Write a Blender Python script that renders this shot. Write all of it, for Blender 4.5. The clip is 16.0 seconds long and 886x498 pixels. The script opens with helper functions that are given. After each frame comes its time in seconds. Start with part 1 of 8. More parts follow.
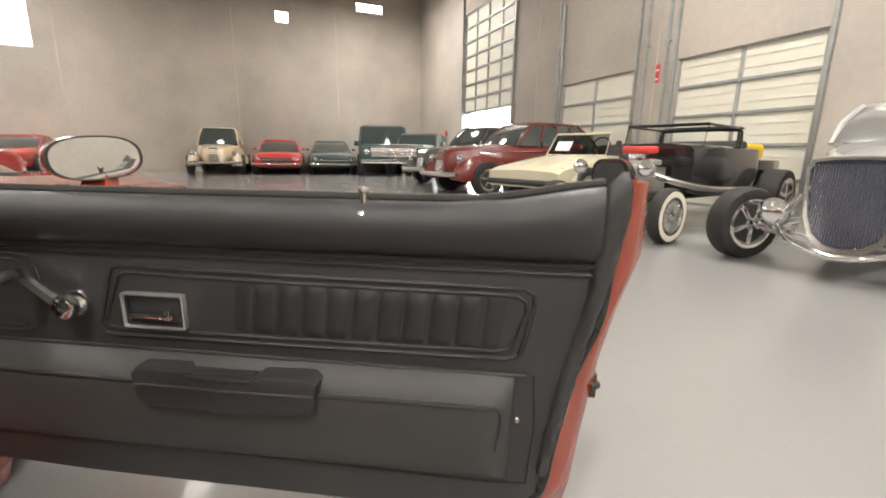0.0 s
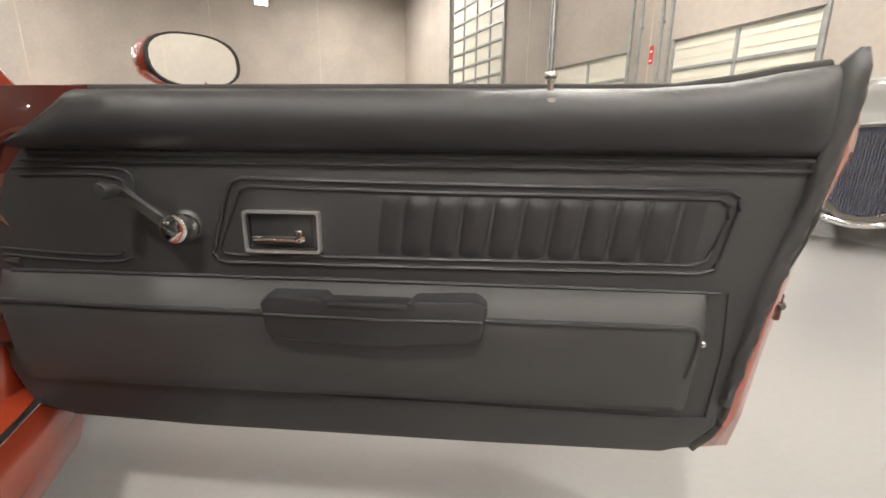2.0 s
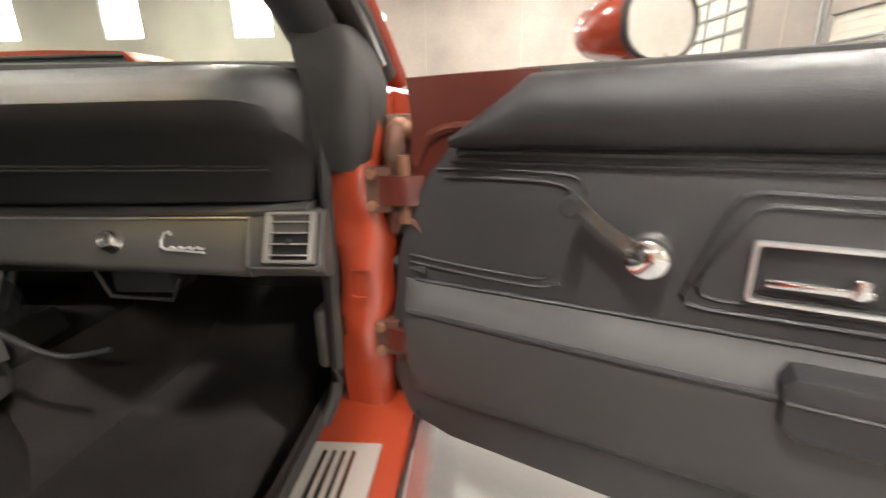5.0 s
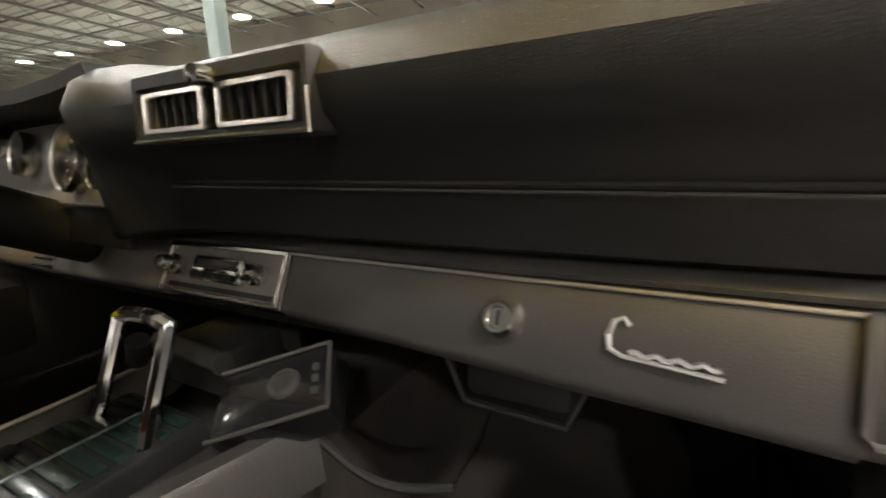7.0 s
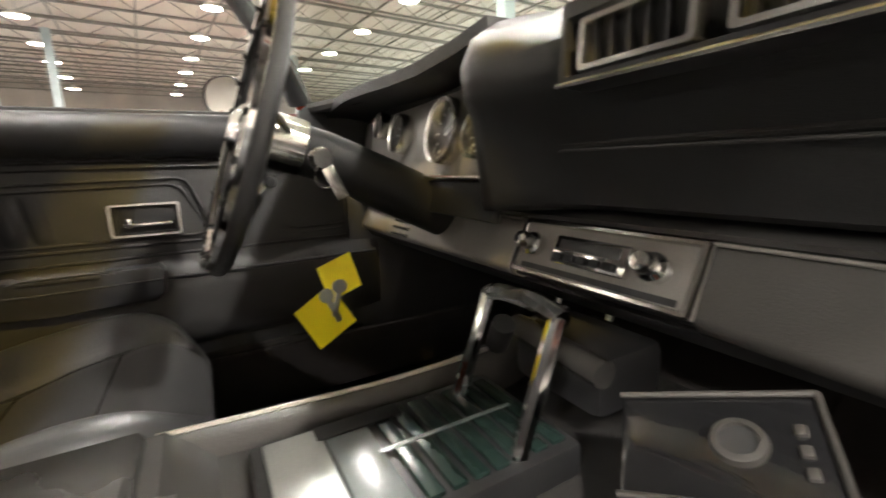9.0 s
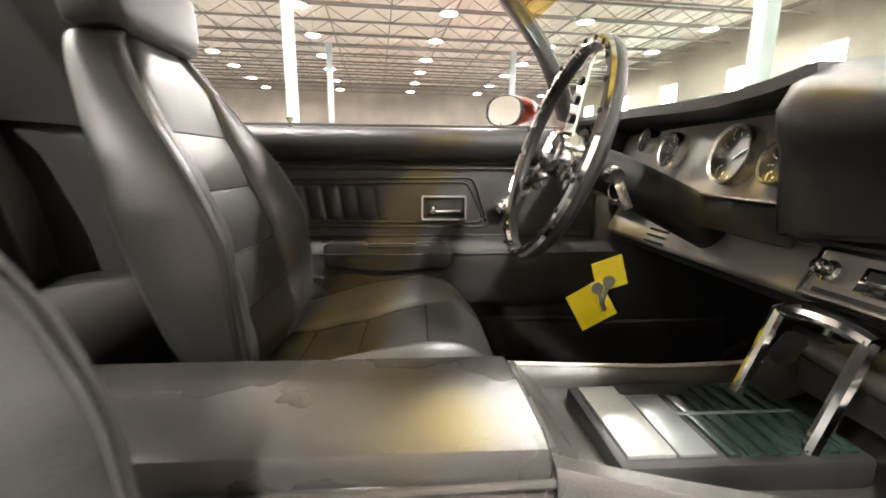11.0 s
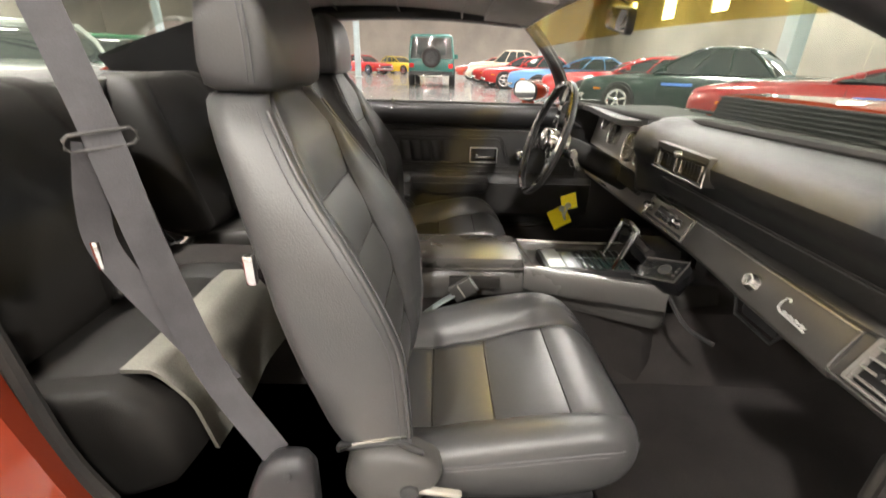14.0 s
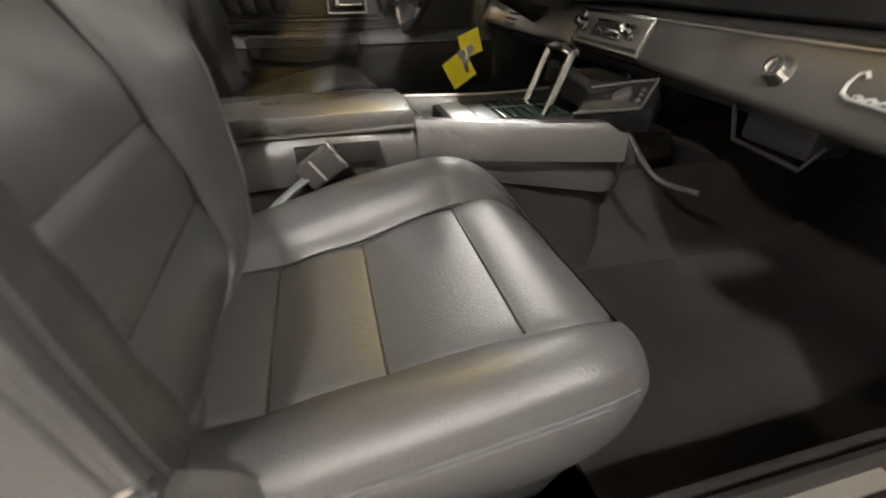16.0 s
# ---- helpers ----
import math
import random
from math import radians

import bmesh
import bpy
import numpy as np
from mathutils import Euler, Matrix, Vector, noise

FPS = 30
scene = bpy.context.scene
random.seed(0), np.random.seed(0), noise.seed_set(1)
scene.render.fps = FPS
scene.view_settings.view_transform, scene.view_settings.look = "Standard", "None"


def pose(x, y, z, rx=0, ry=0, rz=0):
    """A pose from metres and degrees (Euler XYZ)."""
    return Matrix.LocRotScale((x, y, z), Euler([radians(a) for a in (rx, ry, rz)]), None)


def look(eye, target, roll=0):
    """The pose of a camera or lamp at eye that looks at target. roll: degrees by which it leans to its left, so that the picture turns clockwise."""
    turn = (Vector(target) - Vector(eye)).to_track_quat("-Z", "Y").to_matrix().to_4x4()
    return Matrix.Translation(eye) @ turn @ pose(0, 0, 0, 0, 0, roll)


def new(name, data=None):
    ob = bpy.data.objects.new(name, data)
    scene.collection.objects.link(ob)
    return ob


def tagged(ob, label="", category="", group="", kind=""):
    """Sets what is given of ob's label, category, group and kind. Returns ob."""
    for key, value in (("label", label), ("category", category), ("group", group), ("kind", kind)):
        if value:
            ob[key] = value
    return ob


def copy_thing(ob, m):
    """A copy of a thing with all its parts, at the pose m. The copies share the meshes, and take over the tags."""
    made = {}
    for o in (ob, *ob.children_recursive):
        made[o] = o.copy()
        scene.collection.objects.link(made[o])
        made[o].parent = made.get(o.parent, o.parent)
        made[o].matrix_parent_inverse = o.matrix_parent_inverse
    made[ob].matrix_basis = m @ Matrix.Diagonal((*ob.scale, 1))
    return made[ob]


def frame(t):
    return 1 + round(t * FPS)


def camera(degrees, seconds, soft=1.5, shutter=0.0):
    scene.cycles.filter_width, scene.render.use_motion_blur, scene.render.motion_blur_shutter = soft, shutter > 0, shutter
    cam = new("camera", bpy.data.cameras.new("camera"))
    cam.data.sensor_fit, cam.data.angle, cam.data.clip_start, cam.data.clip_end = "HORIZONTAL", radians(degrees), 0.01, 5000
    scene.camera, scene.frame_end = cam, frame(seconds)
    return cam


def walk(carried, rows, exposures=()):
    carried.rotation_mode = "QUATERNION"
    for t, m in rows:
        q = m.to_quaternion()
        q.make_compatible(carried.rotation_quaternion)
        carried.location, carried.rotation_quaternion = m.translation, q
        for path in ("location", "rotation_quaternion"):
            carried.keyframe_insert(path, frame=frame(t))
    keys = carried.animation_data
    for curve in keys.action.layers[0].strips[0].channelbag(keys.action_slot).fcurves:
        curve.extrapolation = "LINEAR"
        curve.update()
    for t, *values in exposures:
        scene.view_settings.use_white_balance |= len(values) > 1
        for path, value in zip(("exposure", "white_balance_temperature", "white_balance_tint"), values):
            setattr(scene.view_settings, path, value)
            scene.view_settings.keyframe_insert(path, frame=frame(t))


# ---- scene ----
cam = camera(92.0, 16.0, soft=1.6, shutter=0.5)
PATH = [
    (0, (1.537, -1.065, 0.871), (2.117, 0.799, 0.433), 0.8),
    (0.5, (1.482, -1.068, 0.795), (2.149, 0.763, 0.346), 0.2),
    (1, (1.398, -1.007, 0.747), (2.073, 0.821, 0.294), 0.1),
    (1.5, (1.325, -0.960, 0.731), (1.988, 0.870, 0.269), 0.2),
    (2, (1.282, -0.918, 0.727), (1.939, 0.909, 0.248), 0.5),
    (2.5, (1.243, -0.875, 0.718), (1.888, 0.955, 0.231), 0.6),
    (3, (1.194, -0.838, 0.714), (1.798, 1.001, 0.211), 0.7),
    (3.2, (1.175, -0.828, 0.716), (1.749, 1.020, 0.207), 0.8),
    (5.3, (0.866, -0.607, 0.765), (0.607, 1.284, 0.166), -0.86),
    (5.5, (0.815, -0.572, 0.786), (0.480, 1.297, 0.157), -0.91),
    (5.7, (0.768, -0.534, 0.799), (0.321, 1.331, 0.228), -1.83),
    (6, (0.686, -0.486, 0.761), (0.115, 1.371, 0.285), -1.33),
    (6.5, (0.586, -0.418, 0.719), (-0.161, 1.386, 0.283), -1.72),
    (7, (0.511, -0.390, 0.717), (-0.400, 1.341, 0.298), -2.04),
    (7.5, (0.455, -0.378, 0.704), (-0.634, 1.252, 0.304), -2.45),
    (8, (0.395, -0.371, 0.693), (-0.894, 1.108, 0.305), -2.62),
    (8.5, (0.342, -0.375, 0.686), (-1.170, 0.873, 0.290), -2.43),
    (9, (0.322, -0.400, 0.684), (-1.394, 0.555, 0.306), -2.08),
    (9.5, (0.313, -0.443, 0.688), (-1.523, 0.247, 0.297), -1.46),
    (10, (0.311, -0.486, 0.694), (-1.600, -0.041, 0.309), -0.60),
    (10.2, (0.315, -0.503, 0.697), (-1.612, -0.133, 0.312), -0.40),
    (12.3, (0.762, -0.644, 0.872), (-1.187, -0.729, 0.429), 1.1),
    (12.5, (0.823, -0.649, 0.918), (-1.121, -0.734, 0.458), 1.1),
    (13, (0.997, -0.677, 1.006), (-0.92, -0.709, 0.44), 1.6),
    (13.5, (1.109, -0.694, 1.0), (-0.772, -0.697, 0.321), 1.7),
    (14, (1.127, -0.688, 0.959), (-0.706, -0.659, 0.159), 1.6),
    (14.5, (1.102, -0.666, 0.915), (-0.672, -0.595, -0.006), 1.4),
    (15, (1.032, -0.635, 0.857), (-0.691, -0.504, -0.15), 1.1),
    (15.5, (0.94, -0.607, 0.781), (-0.723, -0.381, -0.306), 0.3),
    (16, (0.816, -0.594, 0.685), (-0.803, -0.169, -0.411), 0.1),
]
EXPOSURES = [(0, 0.05), (2.0, 0.25), (3.2, 0.52), (5.3, 0.98), (6.0, 0.78), (7.0, 0.48), (8.0, 0.64), (9.0, 1.38), (10.2, 1.98), (12.3, 1.44), (14.0, 1.18), (16, 1.10)]
walk(cam, [(t, look(e, g, r)) for t, e, g, r in PATH], EXPOSURES)

# ---------------------------------------------------------------- light
# the hall: its corner, turned a little against the parked coupe
HALL = Matrix.Translation((6.98, 20.5, 0)) @ Matrix.Rotation(radians(5.23), 4, "Z")
LAMP_Z, ROOF_Z = 7.3, 8.5

world = bpy.data.worlds.new("World")
scene.world = world
world.use_nodes = True
wn = world.node_tree.nodes
sky = wn.new("ShaderNodeTexSky")
sky.sky_type, sky.sun_disc = "NISHITA", False
sky.sun_elevation, sky.sun_rotation = radians(40), radians(110)
wn["Background"].inputs["Strength"].default_value = 0.12
world.node_tree.links.new(sky.outputs[0], wn["Background"].inputs["Color"])
sun = new("sun", bpy.data.lights.new("sun", "SUN"))
sun.data.energy, sun.data.angle, sun.data.color = 2.5, radians(0.5), (1.0, 0.95, 0.88)
sun.matrix_world = pose(0, 0, 20, 50, 0, 110)


def hall(s, q, z):
    return HALL @ Vector((s, q, z))


LAMP_SPOTS = [(s, q) for s in (-3.0, -9.5, -16.0, -20.0, -24.5, -29.0, -33.5, -38.0, -42.0, -46.5, -51.0) for q in (-4.0, -10.5, -17.0, -23.5, -30.0, -36.5, -43.0)]
for s, q in LAMP_SPOTS:
    if (s in (-3.0, -16.0, -29.0, -42.0) and q in (-4.0, -17.0, -30.0, -43.0)) or (s, q) in ((-3.0, -23.5), (-9.5, -23.5)):
        lamp = new("high_bay_glow", bpy.data.lights.new("high_bay_glow", "AREA"))
        lamp.data.shape, lamp.data.size, lamp.data.energy = "DISK", 0.6, 520
        lamp.data.color = (1.0, 0.94, 0.868)
        lamp.location = hall(s, q, LAMP_Z - 0.16)


# ---------------------------------------------------------------- materials
def material(name, base, rough=0.5, metal=0.0, grain=0.0, grain_scale=200.0, stain=0.0, stain_scale=4.0, bump=0.0,
             coat=0.0, spec=0.5, second=None, emit=0.0, emit_color=None, aniso=0.0, rough_var=0.0):
    m = bpy.data.materials.new(name)
    m.use_nodes = True
    n, k = m.node_tree.nodes, m.node_tree.links
    b = n["Principled BSDF"]
    b.inputs["Base Color"].default_value = (*base, 1)
    b.inputs["Roughness"].default_value = rough
    b.inputs["Metallic"].default_value = metal
    b.inputs["Coat Weight"].default_value = coat
    b.inputs["Coat Roughness"].default_value = 0.03
    b.inputs["Specular IOR Level"].default_value = spec
    if aniso:
        b.inputs["Anisotropic"].default_value = aniso
    if emit:
        b.inputs["Emission Color"].default_value = (*(emit_color or base), 1)
        b.inputs["Emission Strength"].default_value = emit
    if not (grain or stain or bump or rough_var):
        return m
    tc = n.new("ShaderNodeTexCoord")
    fine = n.new("ShaderNodeTexNoise")
    fine.inputs["Scale"].default_value, fine.inputs["Detail"].default_value = grain_scale, 4
    broad = n.new("ShaderNodeTexNoise")
    broad.inputs["Scale"].default_value, broad.inputs["Detail"].default_value = stain_scale, 5
    k.new(tc.outputs["Object"], fine.inputs["Vector"])
    k.new(tc.outputs["Object"], broad.inputs["Vector"])
    other = second or tuple(min(1, c * 1.6 + 0.02) for c in base)
    mix1 = n.new("ShaderNodeMix")
    mix1.data_type = "RGBA"
    ramp = n.new("ShaderNodeMapRange")
    ramp.inputs["From Min"].default_value, ramp.inputs["From Max"].default_value = 0.38, 0.66
    ramp.inputs["To Max"].default_value = stain
    k.new(broad.outputs["Fac"], ramp.inputs["Value"])
    k.new(ramp.outputs[0], mix1.inputs["Factor"])
    mix1.inputs["A"].default_value, mix1.inputs["B"].default_value = (*base, 1), (*other, 1)
    mix2 = n.new("ShaderNodeMix")
    mix2.data_type, mix2.blend_type = "RGBA", "MULTIPLY"
    gr = n.new("ShaderNodeMapRange")
    gr.inputs["To Min"].default_value, gr.inputs["To Max"].default_value = 1 - grain, 1 + grain
    k.new(fine.outputs["Fac"], gr.inputs["Value"])
    mix2.inputs["Factor"].default_value = 1.0
    k.new(mix1.outputs["Result"], mix2.inputs["A"])
    k.new(gr.outputs[0], mix2.inputs["B"])
    k.new(mix2.outputs["Result"], b.inputs["Base Color"])
    if rough_var:
        rr = n.new("ShaderNodeMapRange")
        rr.inputs["From Min"].default_value, rr.inputs["From Max"].default_value = 0.3, 0.7
        rr.inputs["To Min"].default_value, rr.inputs["To Max"].default_value = max(0.02, rough - rough_var), min(1, rough + rough_var)
        k.new(broad.outputs["Fac"], rr.inputs["Value"])
        k.new(rr.outputs[0], b.inputs["Roughness"])
    if bump:
        bp = n.new("ShaderNodeBump")
        bp.inputs["Strength"].default_value, bp.inputs["Distance"].default_value = bump, 0.002
        k.new(fine.outputs["Fac"], bp.inputs["Height"])
        k.new(bp.outputs[0], b.inputs["Normal"])
    return m


def glass_material(name, tint, rough=0.0):
    m = bpy.data.materials.new(name)
    m.use_nodes = True
    n, k = m.node_tree.nodes, m.node_tree.links
    n.remove(n["Principled BSDF"])
    tr, gl, mx, fr = (n.new("ShaderNodeBsdfTransparent"), n.new("ShaderNodeBsdfGlossy"), n.new("ShaderNodeMixShader"), n.new("ShaderNodeLayerWeight"))
    pw, ad = n.new("ShaderNodeMath"), n.new("ShaderNodeMath")
    tr.inputs["Color"].default_value = (*tint, 1)
    gl.inputs["Roughness"].default_value = rough
    fr.inputs["Blend"].default_value = 0.5
    pw.operation, pw.inputs[1].default_value = "POWER", 4.0
    ad.operation, ad.inputs[1].default_value, ad.inputs[2].default_value = "MULTIPLY_ADD", 0.30, 0.025
    k.new(fr.outputs["Facing"], pw.inputs[0])
    k.new(pw.outputs[0], ad.inputs[0])
    k.new(ad.outputs[0], mx.inputs["Fac"])
    k.new(tr.outputs[0], mx.inputs[1])
    k.new(gl.outputs[0], mx.inputs[2])
    k.new(mx.outputs[0], n["Material Output"].inputs["Surface"])
    return m


M = {
    "concrete_wall": material("concrete_wall", (0.44, 0.395, 0.345), 0.85, grain=0.10, grain_scale=9, stain=0.85, stain_scale=0.35, bump=0.3, second=(0.31, 0.28, 0.25)),
    "concrete_trim": material("concrete_trim", (0.40, 0.35, 0.29), 0.85, grain=0.1, grain_scale=12, stain=0.5, stain_scale=0.8),
    "epoxy_floor": material("epoxy_floor", (0.25, 0.247, 0.243), 0.21, grain=0.05, grain_scale=60, stain=0.5, stain_scale=0.5, second=(0.21, 0.206, 0.20), spec=0.5, coat=0.2, rough_var=0.06),
    "deck_white": material("deck_white", (0.72, 0.66, 0.58), 0.6, grain=0.06, grain_scale=8, stain=0.4, stain_scale=0.5, second=(0.5, 0.45, 0.39)),
    "steel_white": material("steel_white", (0.62, 0.60, 0.56), 0.5, grain=0.05, stain=0.3, stain_scale=3),
    "steel_grey": material("steel_grey", (0.30, 0.31, 0.30), 0.42, metal=0.6, grain=0.08, stain=0.3, stain_scale=5),
    "column_blue": material("column_blue", (0.36, 0.42, 0.43), 0.5, grain=0.05, stain=0.4, stain_scale=2),
    "dock_panel": material("dock_panel", (0.66, 0.64, 0.55), 0.5, grain=0.05, grain_scale=30, stain=0.4, stain_scale=1.5, second=(0.55, 0.53, 0.45)),
    # glow put in for daylight in the windows and outside the raised door
    "white_glow": material("white_glow", (0.9, 0.95, 1.0), 0.3, emit=12.0, emit_color=(0.93, 0.97, 1.0)),
    "lamp_glow": material("lamp_glow", (1, 1, 1), 0.3, emit=22.0, emit_color=(1.0, 0.95, 0.86)),
    "vinyl": material("vinyl", (0.026, 0.026, 0.027), 0.36, spec=0.6, grain=0.3, grain_scale=900, stain=0.2, stain_scale=4, bump=0.5, second=(0.054, 0.053, 0.052), rough_var=0.03),
    "vinyl_soft": material("vinyl_soft", (0.026, 0.026, 0.028), 0.33, spec=0.45, grain=0.25, grain_scale=800, stain=0.2, stain_scale=4, bump=0.4, second=(0.046, 0.045, 0.045), rough_var=0.03),
    "leather": material("leather", (0.052, 0.052, 0.053), 0.40, grain=0.22, grain_scale=420, stain=0.3, stain_scale=3, bump=0.3, second=(0.070, 0.068, 0.067), rough_var=0.04, spec=0.75),
    # console_vinyl: window glare on the lid put in as a lighter base
    "console_vinyl": material("console_vinyl", (0.056, 0.054, 0.052), 0.26, grain=0.2, grain_scale=700, stain=0.25, stain_scale=3, bump=0.25, second=(0.085, 0.081, 0.075), rough_var=0.03, spec=0.7),
    # arm rest vinyl, lightened to carry the bounce off the floor
    "vinyl_lit": material("vinyl_lit", (0.040, 0.039, 0.039), 0.46, spec=0.5, grain=0.28, grain_scale=900, stain=0.25, stain_scale=4, bump=0.5, second=(0.064, 0.062, 0.060), rough_var=0.03),
    "vinyl_grey": material("vinyl_grey", (0.060, 0.058, 0.056), 0.42, spec=0.5, grain=0.25, grain_scale=700, stain=0.25, stain_scale=5, bump=0.4, second=(0.080, 0.076, 0.072), rough_var=0.04),
    # gauge_plate: base raised to carry the light on the left fascia
    "gauge_plate": material("gauge_plate", (0.25, 0.235, 0.215), 0.42, metal=0.25, grain=0.15, grain_scale=500, stain=0.2),
    "gate_metal": material("gate_metal", (0.42, 0.43, 0.41), 0.42, metal=0.6, grain=0.1, grain_scale=400, stain=0.4, stain_scale=14, second=(0.30, 0.31, 0.30)),
    "gate_grey": material("gate_grey", (0.16, 0.18, 0.18), 0.3, grain=0.1, stain=0.3, stain_scale=20),
    "gate_green": material("gate_green", (0.012, 0.026, 0.022), 0.25, spec=0.6, grain=0.1, stain=0.3, stain_scale=20),
    "rear_vinyl": material("rear_vinyl", (0.018, 0.017, 0.016), 0.5, spec=0.22, grain=0.3, grain_scale=500, stain=0.5, stain_scale=5, bump=0.4, second=(0.030, 0.027, 0.024)),
    # jamb paint as a shaded copy of orange_paint; its shade is in the colour
    "jamb_shade_red": material("jamb_shade_red", (0.080, 0.016, 0.010), 0.32, coat=0.6, grain=0.1, grain_scale=300, stain=0.5, stain_scale=12, second=(0.050, 0.011, 0.008)),
    # hinge brown, darkened further for the shade between pillar and door
    "jamb_shade_brown": material("jamb_shade_brown", (0.10, 0.040, 0.024), 0.5, metal=0.2, grain=0.3, grain_scale=120, stain=0.8, stain_scale=25, second=(0.05, 0.03, 0.022)),
    "joist_steel": material("joist_steel", (0.20, 0.185, 0.165), 0.6, grain=0.05, stain=0.3, stain_scale=3),
    "leather_seam": material("leather_seam", (0.085, 0.085, 0.09), 0.6, grain=0.3, grain_scale=1500),
    "dash_pad": material("dash_pad", (0.018, 0.018, 0.018), 0.42, spec=0.5, grain=0.25, grain_scale=900, stain=0.2, stain_scale=4, bump=0.5, second=(0.024, 0.023, 0.022), rough_var=0.03),
    "dash_plate": material("dash_plate", (0.066, 0.062, 0.057), 0.48, metal=0.1, grain=0.18, grain_scale=600, stain=0.3, stain_scale=6, bump=0.2),
    "dark_plastic": material("dark_plastic", (0.020, 0.020, 0.021), 0.5, grain=0.2, grain_scale=300, stain=0.3, stain_scale=10),
    "carpet": material("carpet", (0.034, 0.031, 0.030), 0.95, spec=0.08, grain=0.6, grain_scale=650, stain=0.5, stain_scale=9, bump=1.0, second=(0.052, 0.046, 0.043)),
    "chrome": material("chrome", (0.80, 0.80, 0.80), 0.08, metal=1.0, grain=0.03, stain=0.1),
    "bright_trim": material("bright_trim", (0.62, 0.61, 0.58), 0.22, metal=1.0, grain=0.08, stain=0.2, stain_scale=20),
    "brushed": material("brushed", (0.46, 0.44, 0.40), 0.36, metal=0.45, grain=0.15, grain_scale=500, stain=0.2),
    "satin_chrome": material("satin_chrome", (0.92, 0.92, 0.92), 0.30, metal=0.9, grain=0.03, stain=0.1),
    "badge_silver": material("badge_silver", (0.52, 0.52, 0.51), 0.4, metal=0.2, grain=0.03, stain=0.1),
    "mirror_glass": material("mirror_glass", (0.86, 0.88, 0.88), 0.02, metal=1.0),
    "orange_paint": material("orange_paint", (0.25, 0.034, 0.013), 0.24, coat=1.0, grain=0.04, grain_scale=900, stain=0.2, stain_scale=3, second=(0.20, 0.024, 0.010)),
    "satin_black": material("satin_black", (0.012, 0.012, 0.012), 0.55, spec=0.3, grain=0.1, grain_scale=400, stain=0.3),
    "black_paint": material("black_paint", (0.010, 0.010, 0.011), 0.25, coat=0.8, grain=0.05, stain=0.2),
    "rubber": material("rubber", (0.016, 0.015, 0.014), 0.75, grain=0.2, grain_scale=200, stain=0.4, stain_scale=14, second=(0.035, 0.03, 0.026)),
    "whitewall": material("whitewall", (0.66, 0.60, 0.50), 0.6, grain=0.05, stain=0.3),
    "headliner": material("headliner", (0.37, 0.345, 0.32), 0.9, grain=0.3, grain_scale=500, stain=0.4, stain_scale=5, bump=0.5),
    "webbing": material("webbing", (0.038, 0.037, 0.041), 0.55, grain=0.3, grain_scale=700, stain=0.3, stain_scale=30, bump=0.6),
    # pale tone that carries the light on the rear cushion's front edge
    "cushion_lit": material("cushion_lit", (0.17, 0.165, 0.140), 0.85, grain=0.3, grain_scale=300, stain=0.3, stain_scale=9, bump=0.4),
    "yellow_card": material("yellow_card", (0.95, 0.80, 0.005), 0.45, grain=0.03, stain=0.15, stain_scale=30),
    # gauge_face: lightened, glare on the dial glass put into its colour
    "gauge_face": material("gauge_face", (0.045, 0.045, 0.046), 0.3, grain=0.1, stain=0.2),
    "paper": material("paper", (0.75, 0.76, 0.76), 0.6, grain=0.04, stain=0.1),
    "sign_red": material("sign_red", (0.55, 0.05, 0.04), 0.45, grain=0.04, stain=0.2),
    "sign_yellow": material("sign_yellow", (0.75, 0.50, 0.01), 0.45, grain=0.04, stain=0.2),
    "sticker_blue": material("sticker_blue", (0.10, 0.22, 0.62), 0.4, grain=0.05, stain=0.1),
    "grey_ink": material("grey_ink", (0.55, 0.55, 0.56), 0.35, metal=0.7, grain=0.05, stain=0.1),
    "brass": material("brass", (0.16, 0.075, 0.042), 0.45, metal=0.35, grain=0.2, grain_scale=90, stain=0.5, stain_scale=20),
    "glass": glass_material("glass", (0.86, 0.90, 0.86)),
    "glass_dark": glass_material("glass_dark", (0.30, 0.33, 0.32)),
    "lens": glass_material("lens", (0.92, 0.94, 0.94)),
    "amber": material("amber", (0.75, 0.22, 0.02), 0.2, coat=0.5),
    "tail_red": material("tail_red", (0.5, 0.02, 0.02), 0.2, coat=0.5),
}


def paint(name, base):
    return material(name, base, 0.28, coat=1.0, grain=0.03, grain_scale=600, stain=0.2, stain_scale=2, second=tuple(c * 0.85 for c in base))


# ---------------------------------------------------------------- mesh tools
def thing(name, label, category, m=None, group="", kind=""):
    ob = new(name)
    ob.empty_display_size = 0.1
    if m is not None:
        ob.matrix_world = m
    return tagged(ob, label, category, group, kind)


def finish(name, bm, mat, smooth=True, angle=40):
    me = bpy.data.meshes.new(name)
    bmesh.ops.recalc_face_normals(bm, faces=bm.faces)
    if smooth:
        for f in bm.faces:
            f.smooth = True
        lim = radians(angle)
        for e in bm.edges:
            if len(e.link_faces) == 2 and e.calc_face_angle(0) > lim:
                e.smooth = False
    bm.to_mesh(me)
    bm.free()
    me.materials.append(M[mat] if isinstance(mat, str) else mat)
    return me


def part(name, bm, mat, parent, label="", smooth=True, angle=40):
    ob = new(name, finish(name, bm, mat, smooth, angle))
    ob.parent = parent
    if label:
        tagged(ob, label)
    return ob


def solid(name, bm, mat, label, category, m=None, group="", kind="", smooth=True):
    ob = new(name, finish(name, bm, mat, smooth))
    if m is not None:
        ob.matrix_world = m
    return tagged(ob, label, category, group, kind)


